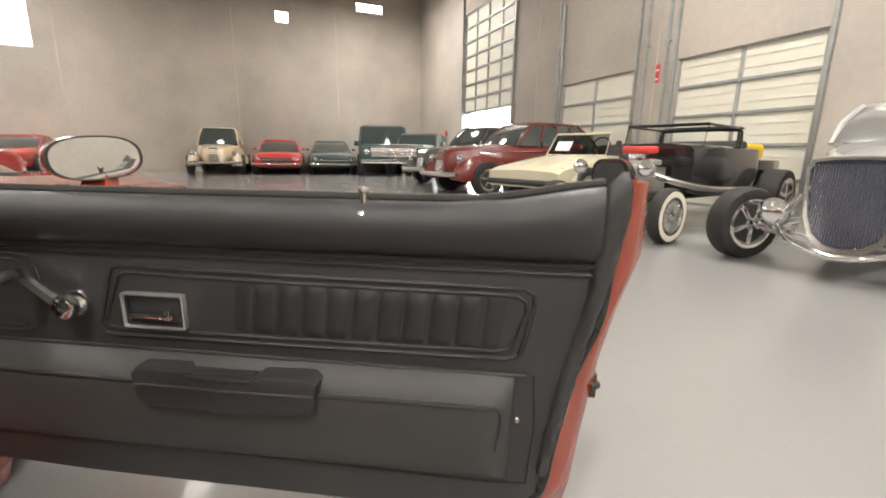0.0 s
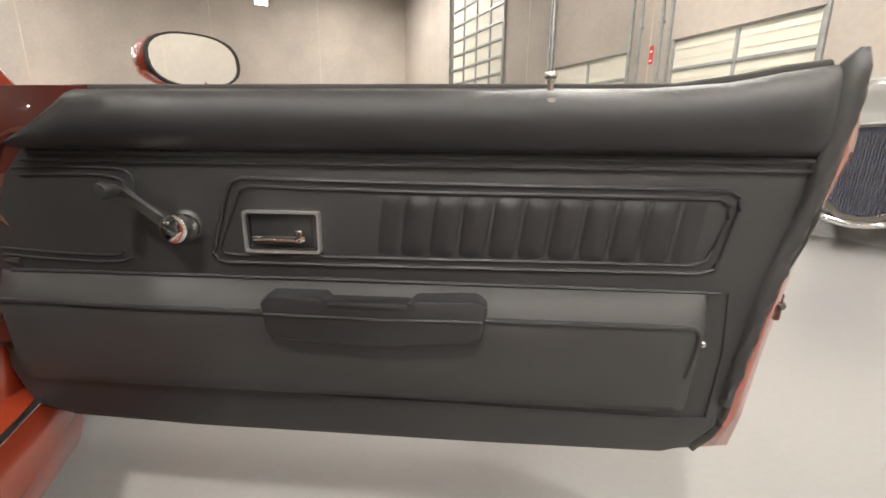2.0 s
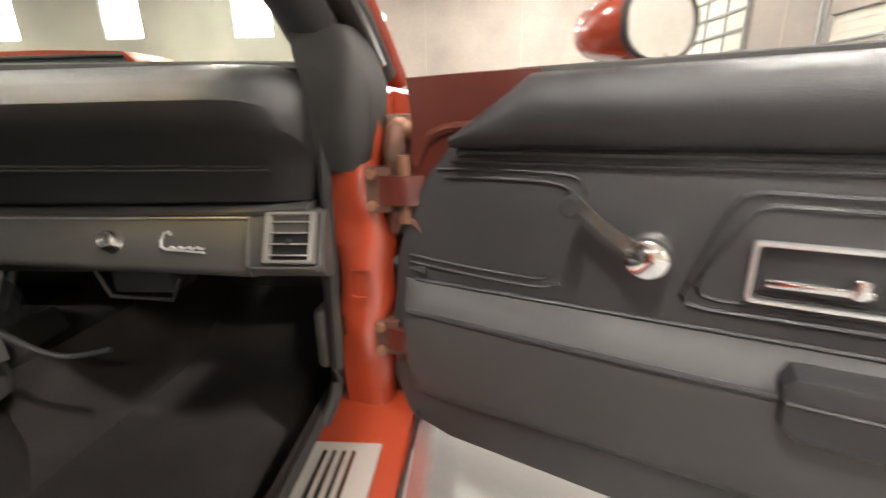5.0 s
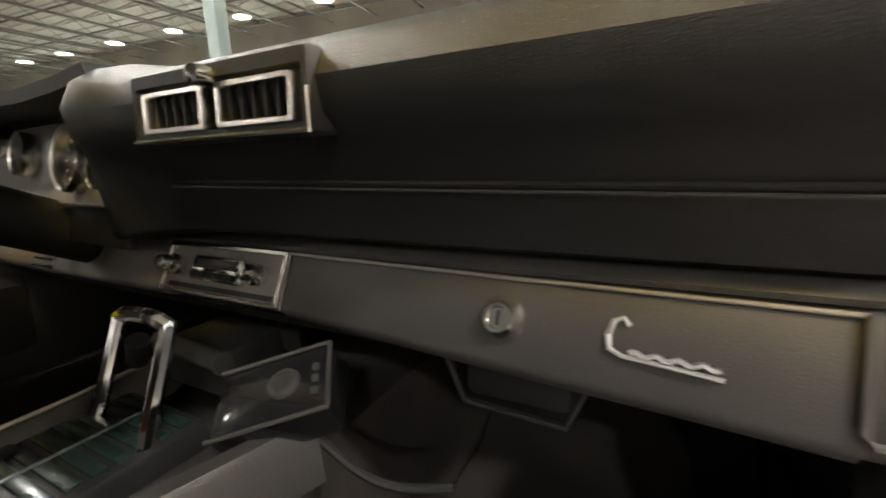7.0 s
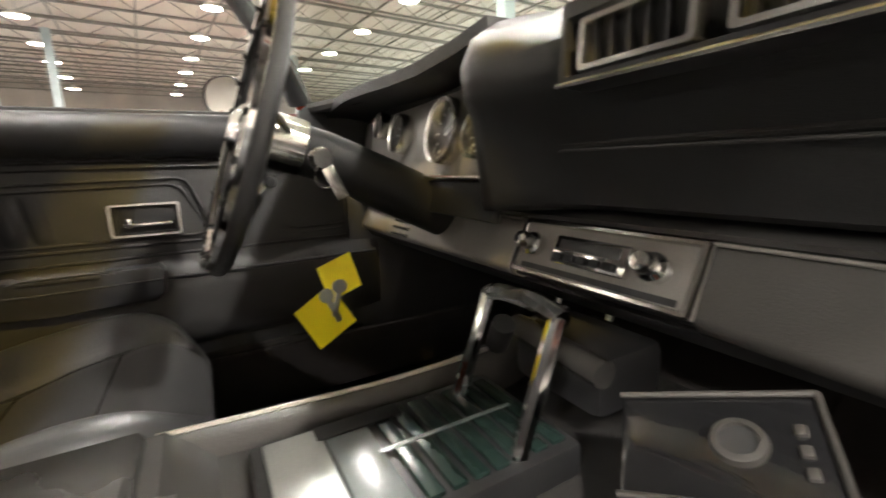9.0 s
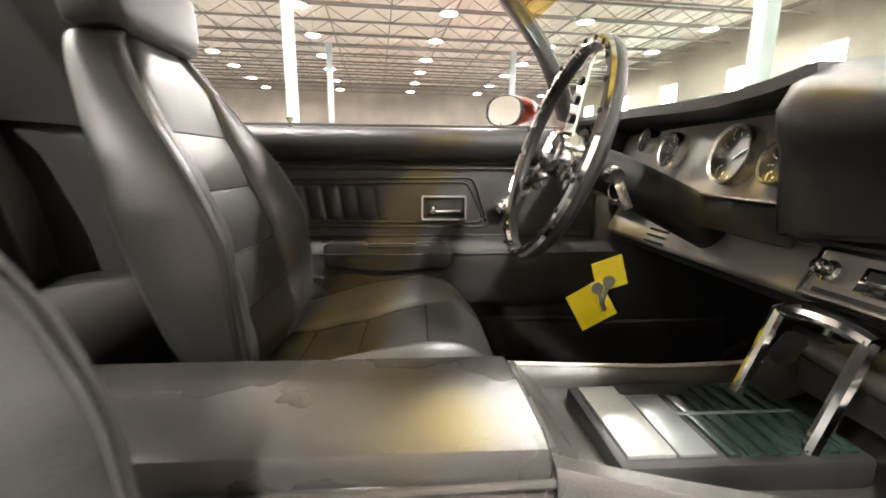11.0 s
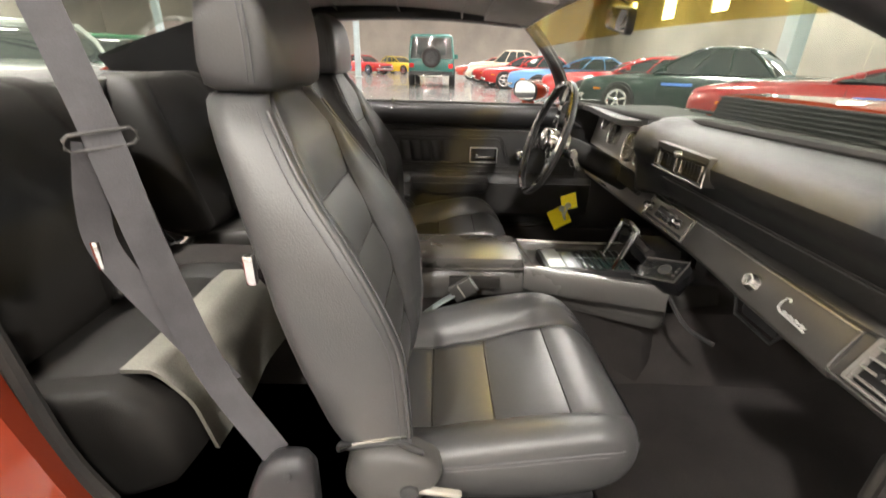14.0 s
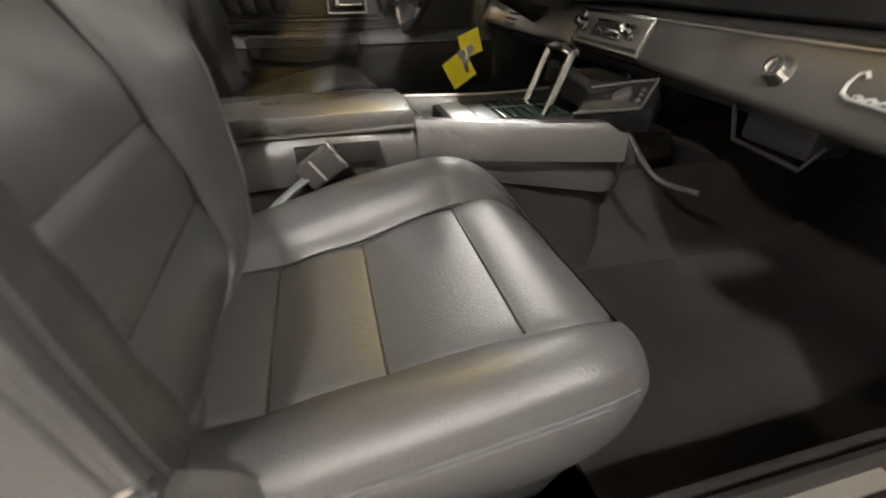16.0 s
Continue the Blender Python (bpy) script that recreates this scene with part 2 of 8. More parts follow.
def box(lo, hi, r=0.0, seg=2, m=None, bm=None):
    bm = bm or bmesh.new()
    lo, hi = Vector(lo), Vector(hi)
    t = Matrix.Translation((lo + hi) / 2) @ Matrix.Diagonal((*[max(1e-4, abs(c)) for c in (hi - lo)], 1))
    made = bmesh.ops.create_cube(bm, size=1, matrix=t)["verts"]
    if r:
        edges = list({e for v in made for e in v.link_edges})
        res = bmesh.ops.bevel(bm, geom=edges, offset=min(r, 0.49 * min(abs(c) for c in (hi - lo))), segments=seg, affect="EDGES", profile=0.5)
        made = list({v for f in res["faces"] for v in f.verts} | {v for v in made if v.is_valid})
    if m is not None:
        bmesh.ops.transform(bm, matrix=m, verts=made)
    return bm


def loft(rings, closed=True, caps=True, bm=None, loop=False):
    bm = bm or bmesh.new()
    rows = [[bm.verts.new(p) for p in ring] for ring in rings]
    n = len(rows[0])
    pairs = list(zip(rows, rows[1:])) + ([(rows[-1], rows[0])] if loop else [])
    for a, b in pairs:
        for i in range(n if closed else n - 1):
            j = (i + 1) % n
            try:
                bm.faces.new((a[i], a[j], b[j], b[i]))
            except ValueError:
                pass
    if caps and closed and not loop:
        bm.faces.new(rows[0][::-1])
        bm.faces.new(rows[-1])
    return bm


def frame_at(d, up=(0, 0, 1)):
    d = Vector(d).normalized()
    u = Vector(up)
    if abs(d.dot(u)) > 0.97:
        u = Vector((0, 1, 0))
    s = d.cross(u).normalized()
    return s, s.cross(d)


def tube(pts, r, n=10, closed=False, bm=None, flat=1.0, up=(0, 0, 1)):
    pts = [Vector(p) for p in pts]
    rings = []
    for i, p in enumerate(pts):
        if closed:
            d = pts[(i + 1) % len(pts)] - pts[i - 1]
        else:
            d = pts[min(i + 1, len(pts) - 1)] - pts[max(i - 1, 0)]
        s, u = frame_at(d, up)
        rad = r[i] if isinstance(r, (list, tuple)) else r
        rings.append([p + (s * math.cos(a) + u * math.sin(a) * flat) * rad for a in (2 * math.pi * k / n for k in range(n))])
    return loft(rings, bm=bm, loop=closed)


def curve_pts(ctrl, n=8):
    """A smooth line through the given points."""
    P = [Vector(p) for p in ctrl]
    P = [P[0] * 2 - P[1], *P, P[-1] * 2 - P[-2]]
    out = []
    for i in range(1, len(P) - 2):
        for k in range(n):
            t = k / n
            a, b, c, d = P[i - 1], P[i], P[i + 1], P[i + 2]
            out.append(0.5 * (2 * b + (c - a) * t + (2 * a - 5 * b + 4 * c - d) * t * t + (3 * b - a - 3 * c + d) * t ** 3))
    out.append(P[-2])
    return out


def lathe(profile, m=None, n=24, bm=None):
    """A turned shape: (radius, height) pairs about z."""
    m = m or Matrix.Identity(4)
    rings = [[m @ Vector((max(r, 1e-4) * math.cos(a), max(r, 1e-4) * math.sin(a), h)) for a in (2 * math.pi * k / n for k in range(n))] for r, h in profile]
    ring_shape = min(profile[0][0], profile[-1][0]) > 0.004
    return loft(rings, bm=bm, loop=ring_shape)


def prism(poly, depth, m=None, r=0.0, seg=2, bm=None):
    """A flat outline (x, z) given a depth along y, its rim rounded by r."""
    bm = bm or bmesh.new()
    m = m or Matrix.Identity(4)
    front = [bm.verts.new((x, 0, z)) for x, z in poly]
    back = [bm.verts.new((x, depth, z)) for x, z in poly]
    f1 = bm.faces.new(front)
    bm.faces.new(back[::-1])
    n = len(poly)
    for i in range(n):
        bm.faces.new((front[i], back[i], back[(i + 1) % n], front[(i + 1) % n]))
    made = front + back
    if r:
        res = bmesh.ops.bevel(bm, geom=list(f1.edges), offset=r, segments=seg, affect="EDGES", profile=0.5)
        made = list({v for f in bm.faces for v in f.verts})
    bmesh.ops.transform(bm, matrix=m, verts=made)
    return bm


def sheet(fn, nu, nv, thick=0.0, bm=None):
    """A surface fn(u, v), u and v from 0 to 1, given thickness away from its normal."""
    bm = bm or bmesh.new()
    g = [[Vector(fn(i / nu, j / nv)) for j in range(nv + 1)] for i in range(nu + 1)]
    top = [[bm.verts.new(p) for p in row] for row in g]
    for i in range(nu):
        for j in range(nv):
            bm.faces.new((top[i][j], top[i + 1][j], top[i + 1][j + 1], top[i][j + 1]))
    if thick:
        bm.normal_update()
        low = [[bm.verts.new(v.co - v.normal * thick) for v in row] for row in top]
        for i in range(nu):
            for j in range(nv):
                bm.faces.new((low[i][j], low[i][j + 1], low[i + 1][j + 1], low[i + 1][j]))
        rim = [(i, 0) for i in range(nu)] + [(nu, j) for j in range(nv)] + [(i, nv) for i in range(nu, 0, -1)] + [(0, j) for j in range(nv, 0, -1)]
        for a, b in zip(rim, rim[1:] + rim[:1]):
            bm.faces.new((top[a[0]][a[1]], low[a[0]][a[1]], low[b[0]][b[1]], top[b[0]][b[1]]))
    return bm


def rounded(w, h, r, n=5, cx=0.0, cz=0.0):
    """Outline of a rectangle with round corners."""
    out = []
    for sx, sz, a0 in ((1, 1, 0), (-1, 1, 90), (-1, -1, 180), (1, -1, 270)):
        for k in range(n + 1):
            a = radians(a0 + 90 * k / n)
            out.append((cx + sx * (w / 2 - r) + r * math.cos(a), cz + sz * (h / 2 - r) + r * math.sin(a)))
    return out


def ring_frame(outer, inner, depth, m=None, r=0.0, bm=None):
    """A frame between two outlines of equally many points."""
    bm = bm or bmesh.new()
    m = m or Matrix.Identity(4)
    rows = [[m @ Vector((x, y, z)) for x, z in o] for o, y in ((outer, depth), (outer, r), ([(a + (c - a) * 0.15, b + (d - b) * 0.15) for (a, b), (c, d) in zip(outer, inner)], 0), ([(a + (c - a) * 0.85, b + (d - b) * 0.85) for (a, b), (c, d) in zip(outer, inner)], 0), (inner, r), (inner, depth))]
    return loft(rows, caps=False, bm=bm, loop=True)


def smooth01(t):
    t = max(0.0, min(1.0, t))
    return t * t * (3 - 2 * t)


def lerp_table(tab, t):
    for (a, va), (b, vb) in zip(tab, tab[1:]):
        if t <= b:
            w = 0 if b == a else max(0, min(1, (t - a) / (b - a)))
            return va + (vb - va) * w
    return tab[-1][1]



# ---------------------------------------------------------------- the hall
def wall_with_openings(name, length, height, thick, openings, along, label):
    """A wall cut into blocks around rectangular openings (a, b, z0, z1); along maps (a, depth, z) into the hall."""
    bm = bmesh.new()
    cuts = sorted({0.0, length, *[o[0] for o in openings], *[o[1] for o in openings]})
    for a, b in zip(cuts, cuts[1:]):
        holes = sorted((o[2], o[3]) for o in openings if o[0] <= a + 1e-6 and o[1] >= b - 1e-6)
        z = 0.0
        for z0, z1 in holes + [(height, height)]:
            if z0 > z + 1e-6:
                box((a, 0, z), (b, thick, z0), bm=bm)
            z = z1
    bmesh.ops.transform(bm, matrix=along, verts=bm.verts)
    return solid(name, bm, "concrete_wall", label, "wall", HALL, kind="structure", smooth=False)


L, W = 56.0, 48.0
ALONG_N = Matrix.Translation((-L, 0, 0))
ALONG_E = Matrix.Translation((0, -W, 0)) @ Matrix.Rotation(radians(90), 4, "Z") @ Matrix.Diagonal((1, -1, 1, 1))
WIN_N = ((-49.0, 4.36), (-43.1, 4.36), (-37.3, 4.36), (-31.3, 4.36), (-26.4, 4.36), (-21.1, 4.36), (-15.6, 4.36))
win_open = [(L + c - 0.86, L + c + 0.86, z, z + 1.82) for c, z in WIN_N]
dock = [(W - 17.05, W - 14.65, 0.0, 2.66), (W - 13.6, W - 11.2, 0.0, 2.64), (W - 8.7, W - 5.07, 0.0, 5.9)]
wall_north = wall_with_openings("wall_north", L, ROOF_Z, 0.3, win_open, ALONG_N, "tall bare precast concrete wall with stained panels")
wall_east = wall_with_openings("wall_east", W, ROOF_Z, 0.3, dock, ALONG_E, "precast concrete wall with overhead dock doors")
wall_west = solid("wall_west", box((-L - 0.3, -W, 0), (-L, 0.3, ROOF_Z)), "concrete_wall", "plain concrete end wall of the hall", "wall", HALL, kind="structure", smooth=False)
wall_south = solid("wall_south", box((-L - 0.3, -W - 0.3, 0), (0.3, -W, ROOF_Z)), "concrete_wall", "plain concrete wall behind the parked cars", "wall", HALL, kind="structure", smooth=False)
floor = solid("floor", box((-L - 0.3, -W - 0.3, -0.2), (0.3, 0.3, 0.0)), "epoxy_floor", "glossy light grey epoxy floor", "floor", HALL, kind="structure", smooth=False)
ground = solid("ground", box((-900, -900, -0.3), (900, 900, -0.21)), "concrete_trim", "grey paved yard outside the hall", "ground", HALL, kind="structure", smooth=False)


def ceiling():
    bm = box((-L - 0.3, -W - 0.3, ROOF_Z), (0.3, 0.3, ROOF_Z + 0.15))
    for k in range(49):        # ribs of the steel deck
        q = -W + 0.5 + k * 1.0
        box((-L, q - 0.04, ROOF_Z - 0.06), (0, q + 0.04, ROOF_Z + 0.01), bm=bm)
    solid("ceiling", bm, "deck_white", "white steel deck ceiling with bar joists", "ceiling", HALL, kind="structure", smooth=False)
    for k in range(16):        # bridging across the joists
        q = -W + 1.5 + 3.0 * k
        solid("joist_bridging", box((-L, q - 0.03, ROOF_Z - 0.80), (0, q + 0.03, ROOF_Z - 0.74)), "joist_steel", "grey steel bridging between roof joists", "roof bar", HALL, group="roof bridging", kind="structure", smooth=False)
    for k in range(22):        # bar joists with zigzag webs
        s = -L + 1.2 + 2.5 * k
        web = box((s - 0.06, -W, ROOF_Z - 0.16), (s + 0.06, 0, ROOF_Z - 0.062))
        box((s - 0.05, -W, ROOF_Z - 0.87), (s + 0.05, 0, ROOF_Z - 0.80), bm=web)
        pts = [Vector((s, -W + 1.1 * i, ROOF_Z - (0.14 if i % 2 else 0.8))) for i in range(int(W / 1.1))]
        for a, b in zip(pts, pts[1:]):
            tube([a, b], 0.02, 4, bm=web)
        solid("roof_joist", web, "joist_steel", "grey steel bar joist with zigzag web", "roof joist", HALL, group="roof joists", kind="structure", smooth=False)


ceiling()


def panel_joints():
    # recessed vertical joints between precast panels, as thin dark strips proud by a few millimetres
    for s in [-4.0, -8.2, -14.1, -20.3, -26.5, -32.8, -39.0, -45.2, -51.5]:
        solid("panel_joint", box((s - 0.02, -0.006, 0), (s + 0.02, 0.05, ROOF_Z)), "concrete_trim", "sealed joint between concrete wall panels", "joint", HALL, group="wall panel joints", kind="structure", smooth=False)
    for q in [-10.0, -14.15, -18.4, -24.6]:
        solid("panel_joint", box((-0.006, q - 0.02, 0), (0.05, q + 0.02, ROOF_Z)), "concrete_trim", "sealed joint between concrete wall panels", "joint", HALL, group="wall panel joints", kind="structure", smooth=False)


panel_joints()


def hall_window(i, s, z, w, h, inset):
    ob = thing("window_%d" % i, "bright square pane with its own glow high in the concrete wall", "window", HALL @ Matrix.Translation((s, 0, z)), kind="structure")
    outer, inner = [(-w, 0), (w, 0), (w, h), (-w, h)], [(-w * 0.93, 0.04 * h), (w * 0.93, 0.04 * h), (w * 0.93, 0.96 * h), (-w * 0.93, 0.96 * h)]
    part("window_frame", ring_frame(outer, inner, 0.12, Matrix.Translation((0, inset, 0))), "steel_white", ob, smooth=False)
    part("pane", box((-w * 0.94, inset + 0.05, 0.035 * h), (w * 0.94, inset + 0.08, 0.965 * h)), "white_glow", ob, smooth=False)


for i, (s, z) in enumerate(WIN_N):
    hall_window(i + 1, s, z, 0.86, 1.82, 0.05)
# bright wall square of unknown kind, added as a small glowing pane
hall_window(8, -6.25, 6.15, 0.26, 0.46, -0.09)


def dock_door(i, q0, q1, top, rows, cols):
    """A sectional overhead door: panels between rails, tracks beside it."""
    mm = HALL @ Matrix.Translation((0, q1, 0)) @ Matrix.Rotation(radians(-90), 4, "Z")
    w = q1 - q0
    ob = thing("door_%d" % i, "closed sectional overhead door of pale translucent panels in steel rails", "door", mm, kind="structure")
    ph, pw = top / rows, w / cols
    for r in range(rows):
        for c in range(cols):
            bm = box((c * pw + 0.03, 0.06, r * ph + 0.03), ((c + 1) * pw - 0.03, 0.10, (r + 1) * ph - 0.03))
            for k in (1, 2):
                z = r * ph + ph * k / 3
                box((c * pw + 0.03, 0.05, z - 0.012), ((c + 1) * pw - 0.03, 0.062, z + 0.012), bm=bm)
            part("panel", bm, "dock_panel", ob, smooth=False)
    for r in range(rows + 1):
        part("rail", box((0, 0.03, max(0, r * ph - 0.03)), (w, 0.09, r * ph + 0.03), 0.008), "steel_grey", ob)
    for c in range(cols + 1):
        part("stile", box((c * pw - 0.03, 0.025, 0), (c * pw + 0.03, 0.085, top), 0.008), "steel_grey", ob)
    for x in (-0.06, w + 0.06):
        part("track", box((x - 0.03, -0.06, 0), (x + 0.03, -0.002, top + 1.9), 0.01), "steel_grey", ob)
    return ob


dock_door(1, -17.05, -14.65, 2.66, 5, 2)
dock_door(2, -13.6, -11.2, 2.64, 5, 2)


def drive_door():
    q0, q1, top = -8.7, -5.07, 5.9
    mm = HALL @ Matrix.Translation((0, q1, 0)) @ Matrix.Rotation(radians(-90), 4, "Z")
    w = q1 - q0
    ob = thing("door_3", "tall glazed overhead door raised above a sunlit opening", "door", mm, kind="structure")
    z0, rows, cols = 2.4, 7, 4
    ph, pw = (top - z0) / rows, w / cols
    for r in range(rows):
        for c in range(cols):
            part("pane", box((c * pw + 0.04, 0.07, z0 + r * ph + 0.04), ((c + 1) * pw - 0.04, 0.09, z0 + (r + 1) * ph - 0.04)), "dock_panel", ob, smooth=False)
    for r in range(rows + 1):
        part("rail", box((0, 0.03, z0 + r * ph - 0.04), (w, 0.11, z0 + r * ph + 0.04), 0.008), "steel_grey", ob)
    for c in range(cols + 1):
        part("stile", box((c * pw - 0.03, 0.025, z0), (c * pw + 0.03, 0.105, top), 0.008), "steel_grey", ob)
    for x in (-0.06, w + 0.06):
        part("track", box((x - 0.04, -0.08, 0), (x + 0.04, -0.002, top + 1.5), 0.01), "steel_grey", ob)
    # glowing panel added in place of the sunlit yard
    solid("backdrop", box((2.2, -12, -0.2), (2.25, -1, 6.5)), "white_glow", "white glowing panel for the sunlit yard outside the raised door", "backdrop", HALL, kind="structure", smooth=False)


drive_door()


def high_bay():
    ob = thing("high_bay_lamp", "round white high bay lamp hanging from the roof joists", "ceiling lamp", HALL @ Matrix.Translation((*LAMP_SPOTS[0], LAMP_Z)), group="high bay lamps")
    part("reflector", lathe([(0.06, 0.18), (0.10, 0.16), (0.38, 0.0), (0.39, -0.08), (0.375, -0.08), (0.36, -0.01), (0.08, 0.10)], n=24), "steel_white", ob)
    part("diffuser", lathe([(0.001, -0.075), (0.35, -0.07), (0.355, -0.05), (0.001, -0.05)], n=24), "lamp_glow", ob, "glowing white diffuser")
    part("stem", tube([(0, 0, 0.14), (0, 0, ROOF_Z + 0.02 - LAMP_Z)], 0.012, 6), "steel_grey", ob)
    for s, q in LAMP_SPOTS[1:]:
        copy_thing(ob, HALL @ Matrix.Translation((s, q, LAMP_Z)))


high_bay()


# lamp of unknown mount, set on the wall to fit the camera's view
def fitted_lamp():
    ob = thing("fitted_lamp", "long bright lamp set on the concrete wall to fit the camera's view", "wall light", HALL @ Matrix.Translation((-2.50, 0, 7.15)))
    part("housing", box((-0.62, -0.16, -0.20), (0.62, 0.0, 0.20), 0.03), "steel_white", ob)
    part("diffuser", box((-0.57, -0.18, -0.16), (0.57, -0.15, 0.15), 0.02), "lamp_glow", ob, "glowing white diffuser")


fitted_lamp()


def columns():
    def one(s, q):
        bm = box((-0.17, -0.17, 0.03), (0.17, 0.17, ROOF_Z - 0.86), 0.02)
        ob = thing("column", "square pale blue-grey steel column on a base plate", "column", HALL @ Matrix.Translation((s, q, 0)), group="roof columns", kind="structure")
        part("shaft", bm, "column_blue", ob)
        part("base_plate", box((-0.28, -0.28, 0), (0.28, 0.28, 0.03), 0.005), "steel_grey", ob)
    for s, q in ((-17.0, -12.3), (-23.5, -23.0), (-36.5, -11.6), (-36.5, -23.0), (-36.5, -34.0)):
        one(s, q)


columns()


def wall_bits():
    # fire bell sign and pull station on the concrete
    sg = thing("fire_sign", "tall red fire equipment sign on the concrete wall", "sign", HALL @ Matrix.Translation((0, -14.2, 2.3)) @ Matrix.Rotation(radians(-90), 4, "Z"))
    part("board", box((-0.05, -0.012, 0), (0.05, 0, 0.34), 0.004), "sign_red", sg)
    part("sign_bar", box((-0.03, -0.015, 0.05), (0.03, -0.0125, 0.08)), "paper", sg)
    part("sign_bar", box((-0.03, -0.015, 0.22), (0.03, -0.0125, 0.25)), "paper", sg)
    al = thing("fire_alarm", "small red fire alarm box with conduit", "alarm", HALL @ Matrix.Translation((0, -3.4, 1.6)) @ Matrix.Rotation(radians(-90), 4, "Z"))
    part("case", box((-0.08, -0.07, 0), (0.08, 0, 0.2), 0.01), "sign_red", al)
    part("conduit", tube([(0, -0.03, -1.5), (0, -0.03, 0.0)], 0.02, 8), "steel_grey", al)
    for q in (-11.0, -13.9, -14.4):
        pp = thing("downpipe", "grey steel pipe fixed up the concrete wall", "pipe", HALL @ Matrix.Translation((0, q, 0)), group="wall pipes", kind="structure")
        part("pipe", tube([(-0.05, 0, 0.02), (-0.05, 0, ROOF_Z - 0.02)], 0.035, 8), "steel_grey", pp)
        for z in (1.0, 3.0, 5.0, 7.0):
            part("clamp", box((-0.09, -0.05, z), (-0.001, 0.05, z + 0.04), 0.004), "steel_grey", pp)


wall_bits()

# ---------------------------------------------------------------- the coupe
coupe = thing("coupe", "orange-red two-door coupe with black vinyl interior and its passenger door open", "car")
DOOR_OPEN = Matrix.Translation((0.86, -0.06, 0)) @ Matrix.Rotation(radians(-24.0), 4, "Z")
DOOR_SHUT = Matrix.Translation((-0.70, -0.050, 0.006)) @ Matrix.Rotation(radians(90), 4, "Z") @ Matrix.Diagonal((-1, 1, 1, 1))
PANEL = [(0.155, 0.797), (0.06, 0.73), (0.013, 0.68), (-0.028, 0.602), (-0.043, 0.558), (-0.058, 0.425), (-0.061, 0.343), (-0.032, 0.275), (0.04, 0.256),
         (0.27, 0.252), (0.76, 0.25), (1.04, 0.252), (1.085, 0.26), (1.118, 0.30), (1.134, 0.40), (1.162, 0.54), (1.19, 0.624), (1.20, 0.72), (1.205, 0.79), (1.17, 0.797)]


def build_door(m, name, label, trim=True):
    """A door in its own measures: u along it from the hinge, w outwards, z up; m lays it into the car."""
    flip = m.determinant() < 0

    def put(pname, bm, mat, parent=None, lab="", **kw):
        bmesh.ops.transform(bm, matrix=m, verts=bm.verts)
        if flip:
            bmesh.ops.reverse_faces(bm, faces=bm.faces)
        return part(pname, bm, mat, parent or door, lab, **kw)

    door = new(name)
    door.parent = coupe
    tagged(door, label)
    # the painted rear edge stands out behind the trim
    edge = [(0.25, 0.092), (0.26, 0.092), (0.30, 0.070), (0.40, 0.064), (0.54, 0.054), (0.624, 0.044), (0.72, 0.066), (0.79, 0.060)]
    shell = [(0.02, 0.788, 0.0), (0.0, 0.73, 0.0), (-0.018, 0.66, 0.0)] + [(u - (0.004 if u < 0.1 else 0), z + (0.042 if u > 1.19 and z > 0.75 else 0.008 if z > 0.795 else 0), lerp_table(edge, z) if u > 1 else 0.0) for u, z in PANEL[3:]] + [(1.0, 0.786, 0.0), (0.5, 0.784, 0.0)]
    bm = bmesh.new()
    rows = []
    for w, out, drop in ((0.016, 0.05, 0.0), (0.024, 0.55, 0.010), (0.040, 0.88, 0.020), (0.052, 0.93, 0.026), (0.080, 0.98, 0.030), (0.100, 1.0, 0.034), (0.125, 1.03, 0.030)):
        rows.append([(u + e * out, w, z - (drop if z < 0.30 else max(0.0, w - 0.05) * 0.35 if z > 0.75 and u < 1.15 else 0)) for u, z, e in shell])
    # the outer skin bulges at mid height
    rows.append([((u + e) * 0.995, 0.125 + 0.05 * math.sin(math.pi * (z - 0.22) / 0.62), z - (0.050 if z > 0.75 and u < 1.15 else 0)) for u, z, e in shell])
    loft(rows, bm=bm)
    put("outer_shell", bm, "orange_paint", lab="orange-red painted door shell")
    # shade on the inner sheet is put into its dark red
    put("front_flange", prism([(0.16, 0.806), (-0.024, 0.806), (-0.019, 0.785), (-0.010, 0.745), (-0.012, 0.705), (-0.028, 0.665), (-0.042, 0.625), (0.02, 0.60), (0.16, 0.70)], 0.022, Matrix.Translation((0, 0.008, 0)), r=0.004), "jamb_shade_red", lab="inner sheet of the door, shade put in as dark red")
    put("flange_rib", tube(curve_pts([(0.10, 0.010, 0.742), (0.04, 0.009, 0.738), (0.008, 0.009, 0.722), (-0.008, 0.009, 0.690)], 4), 0.008, 8), "jamb_shade_red")
    put("inner_panel", prism(PANEL, 0.022, r=0.006), "vinyl", lab="moulded black vinyl door panel")
    # padded roll under the glass line
    sec = [(0.018, 0.797), (0.0, 0.799), (-0.016, 0.793), (-0.028, 0.778), (-0.033, 0.758), (-0.030, 0.738), (-0.020, 0.722), (-0.006, 0.714), (0.018, 0.714)]
    rings = []
    for u in [0.062, 0.068, 0.10, 0.155] + [0.155 + 0.1 * k for k in range(1, 10)] + [1.10, 1.14, 1.165, 1.180, 1.186]:
        lift = 0.030 * smooth01((u - 0.98) / 0.24)
        cut = max(0.0, (0.155 - u) / 0.093) * 0.066
        end = 1.0 if u < 1.16 else 1 - 0.55 * (u - 1.16) / 0.026
        rings.append([(u, w * (end if w < 0 else 1), 0.714 + (z - 0.714) * (1 - cut / 0.085) + lift * (z - 0.714) / 0.085) for w, z in sec])
